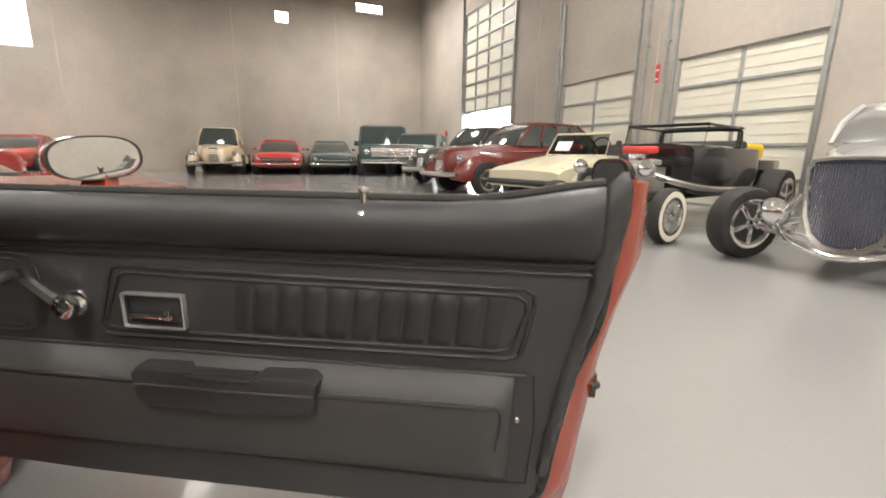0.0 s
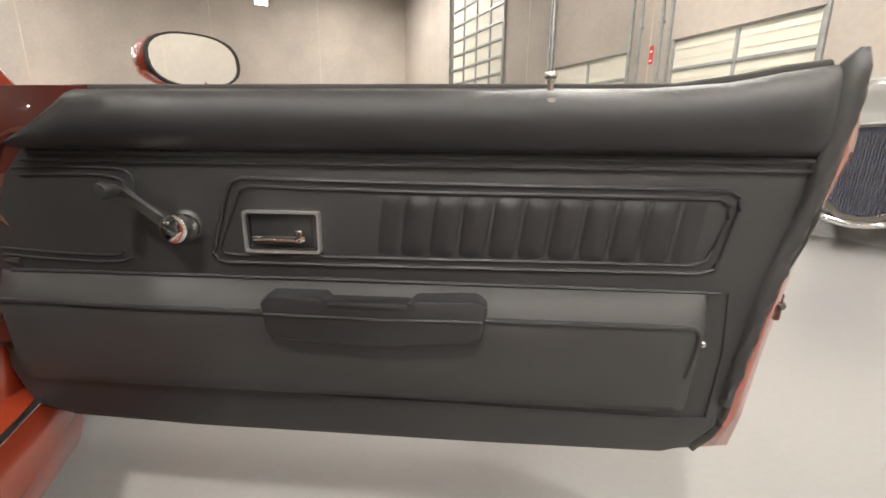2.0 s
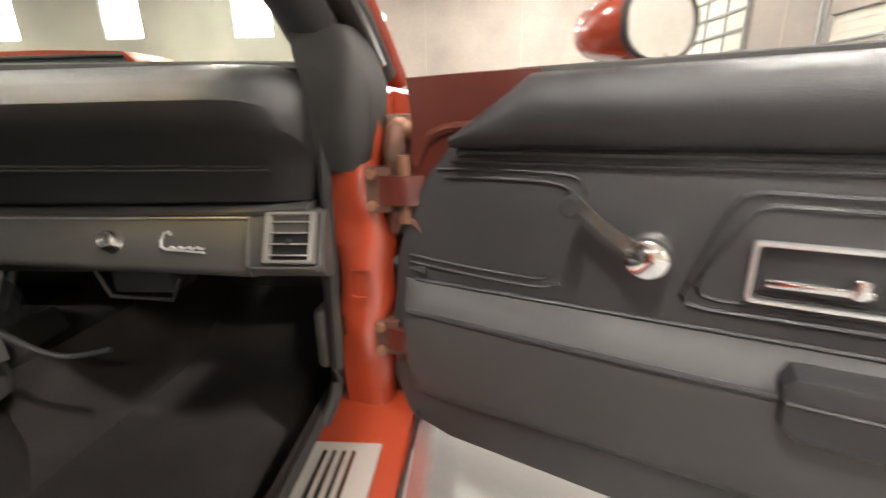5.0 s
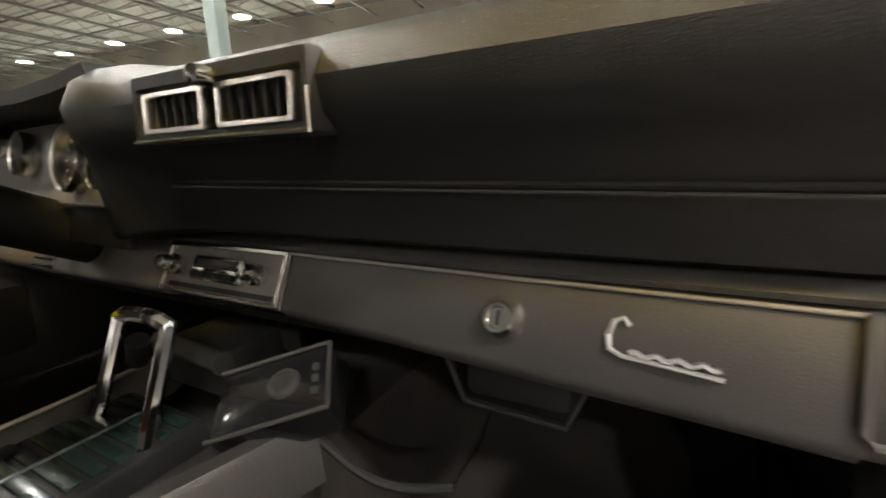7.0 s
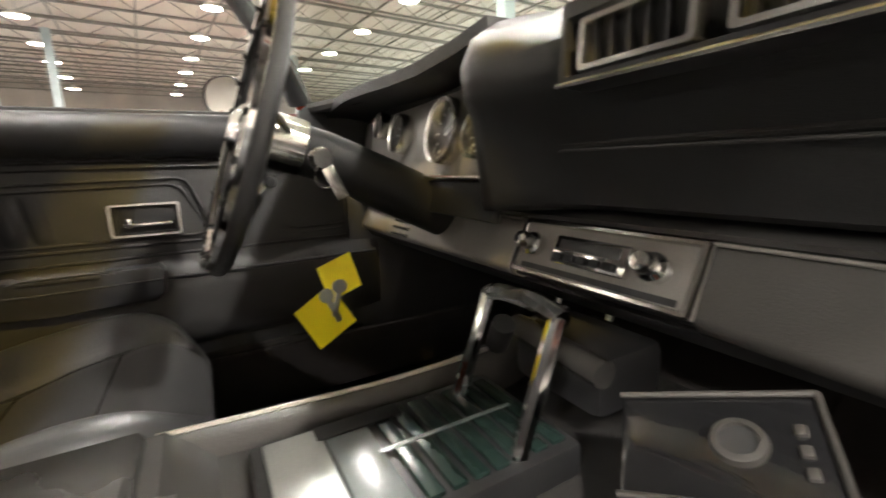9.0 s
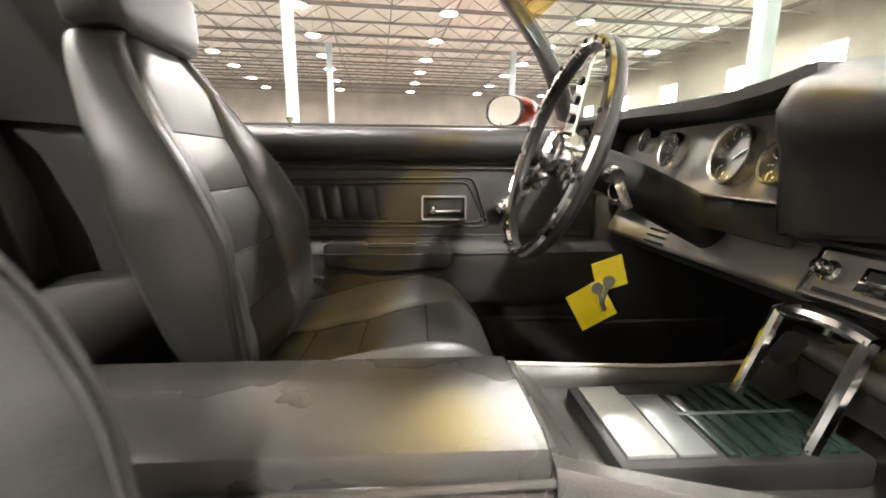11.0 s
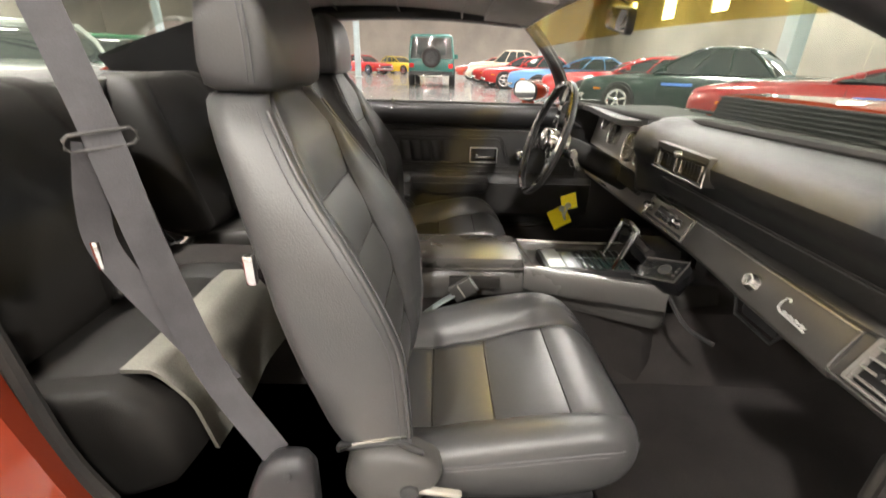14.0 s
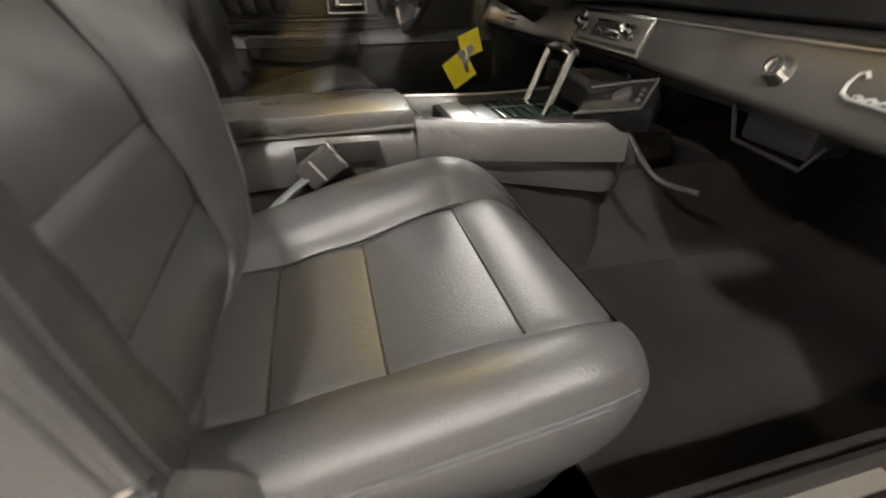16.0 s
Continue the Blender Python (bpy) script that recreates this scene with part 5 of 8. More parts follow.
# --- floor, tunnel, console
def build_console():
    con = new("centre_console")
    con.parent = coupe
    tagged(con, "black centre console with padded arm rest and chrome shifter")
    rows, low = [], []
    for y, l, r, z in ((0.12, -0.07, 0.06, 0.39), (-0.04, -0.08, 0.09, 0.405), (-0.10, -0.085, 0.185, 0.418), (-0.14, -0.085, 0.198, 0.422), (-0.30, -0.09, 0.140, 0.432), (-0.415, -0.09, 0.118, 0.440), (-0.45, -0.085, 0.112, 0.476), (-0.60, -0.085, 0.135, 0.470), (-0.90, -0.09, 0.150, 0.460), (-0.98, -0.11, 0.13, 0.42)):
        rows.append([(l - 0.004, y, z - 0.085), (l, y, z - 0.03), (l + 0.012, y, z), (r - 0.012, y, z), (r, y, z - 0.012), (r + 0.012, y, z - 0.045), (r + 0.008, y, z - 0.075), (r - 0.01, y, z - 0.085)])
        r = min(r, lerp_table([(-0.30, 0.2), (-0.14, 0.17), (-0.06, 0.13), (0.12, 0.06)], y))
        low.append([(l - 0.03, y, 0.17), (l + 0.004, y, z - 0.08), (r - 0.002, y, z - 0.08), (r + 0.004, y, z - 0.13), (r + 0.04, y, 0.17)])
    part("body", loft(rows), "console_vinyl", con, "moulded black console body")
    part("tunnel_side", loft(low), "carpet", con, "dark carpet on the tunnel sides")
    lid = [[(x, y, z) for x, z in ((-0.072, 0.455), (-0.076, 0.474), (-0.062, 0.488), (0.02, 0.496), (0.100, 0.498), (0.119, 0.494), (0.126, 0.478), (0.122, 0.464))] for y in (-0.462, -0.466, -0.60, -0.75, -0.93, -0.945)]
    lid[0] = [(x * 0.97, y, z - 0.004) for x, y, z in lid[0]]
    part("arm_rest_lid", loft(lid), "console_vinyl", con, "padded black arm rest lid")
    part("lid_edge", tube([(0.128, -0.462, 0.470), (0.130, -0.60, 0.468), (0.134, -0.93, 0.464)], 0.004, 8), "dash_plate", con)
    for side, pts in ((1, [(0.108, -0.458, 0.474), (0.142, -0.36, 0.472), (0.182, -0.24, 0.474), (0.216, -0.13, 0.476)]), (-1, [(-0.088, -0.458, 0.462), (-0.086, -0.36, 0.458), (-0.082, -0.24, 0.456), (-0.078, -0.12, 0.462), (-0.07, -0.05, 0.49)])):
        pts = curve_pts(pts, 5)
        rings = [[p + Vector((side * dx, 0, dz)) for dx, dz in ((-0.020, -0.045), (-0.012, -0.004), (-0.004, 0.004), (0.010, 0.002), (0.018, -0.010), (0.022, -0.060))] for p in pts]
        part("console_rim", loft(rings), "console_vinyl", con, "raised moulded rim of the console")
    part("rim_bead", tube(curve_pts([(-0.086, -0.458, 0.467), (-0.084, -0.36, 0.463), (-0.080, -0.24, 0.461), (-0.076, -0.12, 0.467)], 5), 0.003, 6), "brushed", con)
    # shifter gate
    plate = part("shifter_plate", box((-0.045, -0.392, 0.425), (0.100, -0.150, 0.457), 0.006), "dark_plastic", con, "dark plate round the shifter slot")
    part("plate_insert", box((-0.034, -0.382, 0.455), (0.088, -0.335, 0.461), 0.002), "gate_metal", plate, "worn bright end of the shifter plate")
    part("plate_window", box((-0.030, -0.333, 0.455), (0.088, -0.296, 0.460), 0.002), "gate_grey", plate, "smoky grey indicator window")
    part("plate_slot", box((-0.034, -0.340, 0.4595), (-0.014, -0.262, 0.4625), 0.001), "satin_black", plate)
    for k in range(7):
        part("shifter_rib", box((-0.030, -0.288 + 0.019 * k, 0.455), (0.090, -0.275 + 0.019 * k, 0.4605), 0.001), "gate_green", plate)
    part("gate_line", box((0.024, -0.300, 0.4605), (0.028, -0.170, 0.4615)), "gate_grey", plate)
    sh = part("shifter", tube([(-0.018, -0.203, 0.444), (-0.022, -0.158, 0.556)], 0.0075, 8), "chrome", con, "chrome horseshoe shifter handle")
    part("shifter_leg", tube([(0.086, -0.210, 0.446), (0.082, -0.164, 0.562)], 0.0078, 8), "chrome", sh)
    part("shifter_grip", tube(curve_pts([(-0.026, -0.157, 0.553), (-0.008, -0.156, 0.561), (0.045, -0.160, 0.566), (0.087, -0.164, 0.561)], 4), 0.0085, 8), "chrome", sh)
    part("shifter_button", tube([(-0.020, -0.150, 0.500), (0.0, -0.155, 0.53)], 0.012, 10), "dark_plastic", sh)
    # ash tray and gauge pod at the front
    part("ash_tray", box((-0.03, -0.12, 0.455), (0.09, -0.03, 0.515), 0.012, m=Matrix.Translation((0, 0, 0))), "dark_plastic", con)
    part("ash_lid", tube([(-0.025, -0.118, 0.512), (0.095, -0.122, 0.506)], 0.013, 12), "console_vinyl", con, "grey rolled lid of the ash tray")
    ex = Vector((0.090, 0.052, 0.028)).normalized()
    ez = Vector((-0.050, 0.043, 0.026))
    ez = (ez - ex * ez.dot(ex)).normalized()
    ey = ez.cross(ex)
    gm = Matrix.Translation((0.198, -0.146, 0.512)) @ Matrix((ex, ey, ez)).transposed().to_4x4()
    pod = part("gauge_pod", box((-0.056, 0.0, -0.036), (0.056, 0.045, 0.036), 0.005, m=gm), "black_paint", con, "black pod with a round gauge")
    gl = gm @ Matrix.Translation((0.012, 0.001, 0.002)) @ Matrix.Rotation(radians(90), 4, "X")
    part("pod_gauge", lathe([(0.010, 0.002), (0.0105, 0.006), (0.0145, 0.005), (0.016, 0.0)], gl, 24), "dash_plate", pod)
    part("pod_dial", lathe([(0.001, 0.003), (0.0102, 0.003), (0.0102, 0.0)], gl, 20), "gauge_face", pod)
    for k in range(3):
        part("pod_switch", box((0.040, -0.003, -0.019 + 0.013 * k), (0.046, 0.002, -0.012 + 0.013 * k), 0.001, m=gm), "dash_plate", pod)
    for pa, pb in (((-0.056, -0.036), (0.056, -0.036)), ((0.056, -0.036), (0.056, 0.036)), ((0.056, 0.036), (-0.056, 0.036))):
        part("pod_rail", tube([gm @ Vector((pa[0], -0.001, pa[1])), gm @ Vector((pb[0], -0.001, pb[1]))], 0.0022, 8), "dash_plate", pod, "grey edge of the pod")
    part("console_bracket", tube(curve_pts([(0.222, -0.13, 0.468), (0.262, -0.11, 0.42), (0.292, -0.09, 0.398), (0.345, -0.07, 0.40)], 5), 0.005, 8), "dark_plastic", con)
    # buckle slot on the console's side
    part("side_slot", box((0.143, -0.654, 0.427), (0.1545, -0.524, 0.456), 0.002), "rubber", con, "dark slot in the console side")
    bm_b = Matrix.Translation((0.168, -0.617, 0.431)) @ Matrix.Rotation(radians(34), 4, "X")
    part("buckle_stalk", tube(curve_pts([(0.172, -0.715, 0.358), (0.170, -0.68, 0.386), (0.168, -0.640, 0.414)], 4), 0.013, 8, flat=0.35), "gate_grey", con)
    bk = part("buckle", box((-0.008, -0.034, -0.023), (0.008, 0.028, 0.023), 0.003, m=bm_b), "vinyl_grey", con, "dark belt buckle with a bright end")
    part("buckle_tip", box((-0.009, 0.026, -0.024), (0.009, 0.034, 0.024), 0.002, m=bm_b), "chrome", bk)
    part("buckle_band", box((-0.0092, -0.010, -0.020), (0.0092, -0.006, 0.020), 0.001, m=bm_b), "brushed", bk)
    return con


build_console()


def build_cabin():
    cab = new("cabin_floor")
    cab.parent = coupe
    tagged(cab, "dark carpeted floor and firewall")
    part("carpet", loft([[(x, y, z) for x, z in ((-0.70, 0.20), (-0.68, 0.16), (-0.20, 0.16), (-0.13, 0.24), (-0.10, 0.34), (0.12, 0.34), (0.16, 0.24), (0.22, 0.16), (0.66, 0.16), (0.70, 0.20), (0.70, 0.12), (-0.70, 0.12))] for y in (-1.30, -0.9, -0.4, 0.05, 0.30)] +
                        [[(x, 0.52, z + 0.14) for x, z in ((-0.70, 0.20), (-0.68, 0.16), (-0.20, 0.16), (-0.13, 0.24), (-0.10, 0.34), (0.12, 0.34), (0.16, 0.24), (0.22, 0.16), (0.66, 0.16), (0.70, 0.20), (0.70, 0.12), (-0.70, 0.12))]]), "carpet", cab, "worn dark carpet")
    part("firewall", box((-0.72, 0.50, 0.15), (0.72, 0.54, 0.80), 0.01), "dark_plastic", cab)
    def mat_fn(a, b):
        return (0.225 + 0.44 * a, -0.36 + 0.80 * b, 0.178 + 0.14 * max(0.0, (-0.36 + 0.80 * b - 0.28) / 0.22) + 0.006 * math.sin(9 * a + 5 * b) + 0.004 * noise.noise((a * 5, b * 5, 0)))
    part("floor_mat", sheet(mat_fn, 24, 24, 0.01), "carpet", cab, "loose dark carpet mat")
    for s in (-1, 1):
        part("sill_carpet", box((s * 0.679 - 0.010, -1.28, 0.15), (s * 0.679 + 0.010, 0.30, 0.292), 0.006), "carpet", cab)
        part("kick_panel", box((s * 0.70 - 0.012, -0.10 if s < 0 else -0.02, 0.18), (s * 0.70 + 0.012, 0.50, 0.70), 0.006), "vinyl", cab)
        if s > 0:
            part("kick_grille", box((s * 0.683 - 0.012, -0.03, 0.345), (s * 0.683 + 0.012, 0.06, 0.455), 0.02, 3), "dash_plate", cab)
    for x, w in ((-0.36, 0.05), (-0.22, 0.035)):
        p = part("pedal", box((x - w, 0.24, 0.30), (x + w, 0.262, 0.38), 0.006, m=None), "rubber", cab)
        part("pedal_arm", tube([(x, 0.262, 0.36), (x, 0.36, 0.56)], 0.008, 8), "steel_grey", p)
    # rear bench
    rear = new("rear_seat")
    rear.parent = coupe
    tagged(rear, "black vinyl rear seat with rounded backs")
    for s in (-1, 1):
        rings = []
        for h, a, t, b in ((0, 0.22, 0.08, 0.0), (0.04, 0.26, 0.14, 0.02), (0.2, 0.27, 0.15, 0.03), (0.36, 0.26, 0.14, 0.025), (0.43, 0.23, 0.11, 0.01), (0.45, 0.19, 0.06, 0)):
            rings.append([(s * 0.34 + v.x, -1.46 - 0.30 * h + v.y, 0.44 + h * 1.04) for v in ring_out(a, t, b, 0.09)])
        part("rear_back", loft(rings), "rear_vinyl", rear, angle=60)
        rr = []
        for y, a, z0, top in ((-1.48, 0.22, 0.30, 0.40), (-1.44, 0.26, 0.26, 0.43), (-1.30, 0.27, 0.25, 0.45), (-1.20, 0.26, 0.25, 0.455), (-1.14, 0.24, 0.26, 0.40), (-1.12, 0.20, 0.28, 0.34)):
            rr.append([(s * 0.36 + v.x, y, (z0 + top) / 2 + v.y) for v in ring_out(a, top - z0, 0.012, 0.09)])
        part("rear_cushion", loft(rr), "rear_vinyl", rear, "black vinyl rear cushion", angle=60)
        part("rear_buckle", box((s * 0.30 - 0.02, -1.40, 0.47), (s * 0.30 + 0.02, -1.37, 0.53), 0.004), "chrome", rear)
    # pale sheet laid over the cushion edge, painting in the light there
    def cover(a, b):
        drop = smooth01((b - 0.28) / 0.72)
        return (0.17 + 0.38 * a - 0.03 * drop, -1.215 + 0.100 * min(1.0, b * 1.7) + 0.020 * drop + 0.005 * math.sin(9 * a + 2) * b, 0.472 - 0.205 * drop + 0.003 * math.sin(7 * a + 4 * b))
    part("lit_edge", sheet(cover, 24, 16, 0.008), "cushion_lit", rear, "pale grey-green sheet, light on the cushion edge put into its colour")
    part("rear_tunnel", box((-0.09, -1.5, 0.16), (0.09, -0.96, 0.44), 0.03), "carpet", rear)
    part("rear_shelf", box((-0.66, -2.05, 0.84), (0.66, -1.58, 0.90), 0.02), "vinyl", rear)
    for s in (-1, 1):
        part("quarter_trim", loft([[(s * x, y, z) for x, z in ((0.70, 0.20), (0.68, 0.55), (0.66, 0.82), (0.70, 0.84), (0.74, 0.55), (0.74, 0.2))] for y in (-1.27, -1.40, -1.75)]), "vinyl", rear, "black quarter trim panel")


build_cabin()


def build_belt():
    belt = new("seat_belt")
    belt.parent = coupe
    tagged(belt, "grey webbing shoulder belt with slide buckle")
    def strap(pts, w, pname="strap"):
        pts = curve_pts(pts, 6)
        rings = []
        for i, p in enumerate(pts):
            d = (pts[min(i + 1, len(pts) - 1)] - pts[max(i - 1, 0)]).normalized()
            s = d.cross(Vector((-0.80, -0.52, 0.15))).normalized()
            nrm = s.cross(d).normalized()
            rings.append([p + s * a + nrm * b for a, b in ((-w, -0.0009), (w, -0.0009), (w, 0.0009), (-w, 0.0009))])
        part(pname, loft(rings), "webbing", belt, "", True, 30)
    strap([(0.60, -1.135, 1.10), (0.62, -1.105, 1.02), (0.645, -1.06, 0.885), (0.658, -1.03, 0.75), (0.668, -0.985, 0.58), (0.694, -0.905, 0.455)], 0.0185)
    strap([(0.650, -1.070, 0.868), (0.652, -1.086, 0.80), (0.652, -1.086, 0.735), (0.655, -1.03, 0.64), (0.664, -0.965, 0.55)], 0.016, "lap_strap")
    c = Vector((0.644, -1.060, 0.872))
    lat = Vector((-0.58, 0.80, 0.10)).normalized()
    part("slide_buckle", tube([c + lat * u + Vector((0.006, 0.004, v)) for u, v in ((-0.033, -0.004), (-0.028, -0.009), (0.028, -0.009), (0.033, -0.004), (0.033, 0.004), (0.028, 0.009), (-0.028, 0.009), (-0.033, 0.004))], 0.0018, 8, closed=True), "vinyl_grey", belt, "wide dark slide loop")
    part("tongue", box((0.650, -1.100, 0.716), (0.660, -1.090, 0.754), 0.003), "chrome", belt, "bright belt tongue")
    part("retractor", loft([[Vector((0.704 + v.x * k * 0.8, -0.900 + dy + v.y * k * 0.8, z)) for v in round_ring([(-0.030, -0.048), (0.0, -0.060), (0.034, -0.050), (0.042, 0.0), (0.030, 0.052), (0.0, 0.060), (-0.030, 0.050), (-0.036, 0.0)], 3)] for z, k, dy in ((0.26, 1.0, 0.0), (0.34, 1.04, 0.0), (0.40, 0.98, 0.004), (0.440, 0.82, 0.012), (0.462, 0.52, 0.018), (0.468, 0.25, 0.02))]), "vinyl_soft", belt, "glossy black belt retractor cover", angle=75)
    part("belt_bolt", lathe([(0.001, 0.006), (0.005, 0.005), (0.007, 0.0)], Matrix.Translation((0.724, -0.880, 0.448)) @ Matrix.Rotation(radians(60), 4, "Y"), 12), "dark_plastic", belt)


build_belt()


# --- body shell
def build_body():
    body = new("body_shell")
    body.parent = coupe
    tagged(body, "orange-red painted body shell")
    # sills with bright scuff plates
    for s in (-1, 1):
        part("sill", loft([[(s * x, y, z) for x, z in ((0.69, 0.16), (0.69, 0.285), (0.705, 0.292), (0.815, 0.289), (0.838, 0.280), (0.858, 0.24), (0.866, 0.19), (0.85, 0.14), (0.80, 0.12))] for y in (-1.34, -0.6, 0.02)]), "orange_paint", body, "orange-red door sill")
        part("scuff_plate", box((s * 0.752 - 0.050, -1.10, 0.291), (s * 0.752 + 0.050, -0.14, 0.296), 0.002), "brushed", body, "bright ribbed scuff plate")
        for k in range(4):
            part("scuff_rib", box((s * 0.745 - 0.024 + 0.014 * k, -1.08, 0.2955), (s * 0.745 - 0.018 + 0.014 * k, -0.16, 0.298), 0.0006), "bright_trim", body)
        part("rocker_moulding", tube([(s * 0.842, -1.25, 0.284), (s * 0.842, 0.0, 0.284)], 0.006, 8), "chrome", body)
        part("sill_weld", tube([(s * 0.695, -1.12, 0.296), (s * 0.695, -0.08, 0.296)], 0.009, 8), "rubber", body)
        # hinge pillar
        # hinge pillar of pressed sheet: shallow embossed steps and a ragged outer fold
        rings = []
        for k in range(33):
            z = 0.20 + 0.60 * k / 32
            wide = lerp_table([(0.20, 0.800), (0.30, 0.798), (0.36, 0.806), (0.44, 0.800), (0.47, 0.812), (0.58, 0.818), (0.62, 0.806), (0.66, 0.798), (0.72, 0.802), (0.80, 0.795)], z)
            push = 0.010 * smooth01((z - 0.40) / 0.03) * smooth01((0.60 - z) / 0.04) + 0.006 * smooth01((z - 0.64) / 0.02)
            ring = []
            for f, y in ((0.0, -0.040), (0.25, -0.043), (0.5, -0.046), (0.72, -0.046), (0.88, -0.040), (1.0, -0.026)):
                x = 0.722 + (wide - 0.722) * f
                ring.append((s * x, y - push * math.sin(math.pi * min(1, f * 1.1)) + 0.007 * noise.noise((x * 32, z * 22, 1.7)), z + 0.004 * noise.noise((x * 40, z * 30, 5))))
            rings.append(ring + [(s * 0.805, 0.04, z), (s * 0.825, 0.16, z), (s * 0.715, 0.16, z)])
        part("hinge_pillar", loft(rings), "orange_paint", body, "orange-red hinge pillar of pressed sheet", angle=60)
        part("pillar_emboss", ring_frame(rounded(0.030, 0.046, 0.006, 3), rounded(0.026, 0.042, 0.005, 3), 0.004, Matrix.Translation((s * 0.765, -0.062, 0.515)), 0.001), "orange_paint", body)
        # castings and hinges take the brown that carries the jamb's shade
        for cz, hgt in ((0.705, 0.050), (0.615, 0.034), (0.40, 0.042)):
            lump = []
            for k in range(9):
                t = k / 8
                w = 0.014 * math.sin(math.pi * (0.12 + 0.76 * t)) ** 0.6
                lump.append([(s * (0.822 + w * 1.1 * math.cos(a) + 0.006 * noise.noise((cz * 9, t * 5, a))), -0.032 + w * math.sin(a) + 0.006 * noise.noise((a * 2, t * 6, cz * 7)), cz + hgt * (t - 0.5) * 1.6) for a in (2 * math.pi * n / 12 for n in range(12))])
            part("hinge_casting", loft(lump), "jamb_shade_brown", body, "brown hinge casting, darkened for jamb shade", angle=70)
        part("pillar_seal", tube(curve_pts([(s * 0.700, -0.10, 0.290), (s * 0.712, -0.052, 0.34), (s * 0.718, -0.048, 0.50), (s * 0.722, -0.048, 0.70), (s * 0.722, -0.04, 0.82)], 5), 0.010, 8), "rubber", body)
        for z, k in ((0.42, 1.0), (0.655, 1.15)):
            hg = part("door_hinge", loft([[(s * (0.80 + x), y, z + dz * k) for x, dz in ((-0.018, -0.028), (0.018, -0.028), (0.018, 0.028), (-0.018, 0.028))] for y in (-0.052, -0.044, -0.01)]), "jamb_shade_brown", body, "brown-red door hinge, darkened for jamb shade")
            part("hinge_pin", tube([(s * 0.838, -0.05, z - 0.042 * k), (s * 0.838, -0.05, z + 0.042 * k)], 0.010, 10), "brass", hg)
            part("hinge_arm", loft([[(s * x, y, z + dz) for dz in (-0.018 * k, 0.018 * k)] + [(s * x, y + 0.016, z + dz) for dz in (0.018 * k, -0.018 * k)] for x, y in ((0.80, -0.052), (0.82, -0.062), (0.845, -0.066), (0.875, -0.05))]), "jamb_shade_red", hg)
            part("hinge_spring", tube([(s * (0.822 + 0.010 * math.cos(a * 0.9)), -0.030 + 0.010 * math.sin(a * 0.9), z - 0.02 + 0.0022 * a) for a in range(28)], 0.0028, 5), "dark_plastic", hg)
            for dz in (-0.02, 0.02):
                part("hinge_bolt", lathe([(0.001, 0.008), (0.007, 0.008), (0.009, 0.0)], Matrix.Translation((s * 0.79, -0.053, z + dz * k)) @ Matrix.Rotation(radians(90), 4, "X"), 8), "brass", hg)
        # dark strip painted in for the shade of the gap behind the hinges
        part("gap_shade", box((s * 0.822 - 0.022, 0.0, 0.27), (s * 0.822 + 0.022, 0.05, 0.76), 0.008), "jamb_shade_brown", body, "dark strip put in for the shade behind the hinges")
        for z, x, r in ((0.735, 0.826, 0.014), (0.59, 0.812, 0.011), (0.50, 0.830, 0.012), (0.34, 0.816, 0.013)):
            part("jamb_bolt", lathe([(0.001, 0.012), (r * 0.8, 0.010), (r, 0.004), (r * 1.5, 0.0)], Matrix.Translation((s * x, -0.002, z)) @ Matrix.Rotation(radians(90), 4, "X"), 10), "brass", body)
        part("hinge_strut", tube(curve_pts([(s * 0.812, -0.015, 0.60), (s * 0.842, -0.050, 0.612), (s * 0.868, -0.055, 0.585)], 4), 0.006, 8), "jamb_shade_brown", body)
        part("check_strap", tube([(s * 0.81, -0.02, 0.54), (s * 0.87, -0.06, 0.535)], 0.010, 8), "dark_plastic", body)
        # windscreen pillar: dark garnish inside, painted outside
        low, high = (Vector((0.712, 0.06, 0.815)), Vector((0.575, -0.40, 1.095))) if s > 0 else (Vector((-0.715, -0.18, 0.835)), Vector((-0.598, -0.385, 1.092)))
        slim = 1.0 if s > 0 else 0.62
        bow = 0.026 if s > 0 else 0.0
        pts = [low + Vector((bow * 0.4, 0, 0)), low.lerp(high, 0.33) + Vector((bow, 0.015 + bow, 0.012)), low.lerp(high, 0.66) + Vector((bow * 0.8, 0.012 + bow * 0.8, 0.012)), high]
        part("pillar_garnish", tube(curve_pts(pts, 5), [(0.046 - 0.0008 * k) * slim for k in range(16)], 12, flat=0.62), "dark_plastic", body, "black windscreen pillar trim")
        part("pillar_outer", tube(curve_pts([p + Vector((s * 0.078 * slim, 0.085 * slim ** 3, 0.0)) for p in pts], 5), 0.022, 12, flat=0.8), "orange_paint", body)
        part("pillar_weatherstrip", tube(curve_pts([p + Vector((s * 0.058 * slim, 0.035 * slim, 0.006)) for p in pts], 5), 0.028 * slim, 12, flat=0.8), "rubber", body, "black rubber weatherstrip along the pillar")
        part("drip_rail", tube(curve_pts([p + Vector((s * 0.070, 0.0, 0.020)) for p in pts] + [(s * 0.63, -0.70, 1.125), (s * 0.63, -1.10, 1.09), (s * 0.68, -1.45, 0.96)], 5), 0.007, 8), "chrome", body)
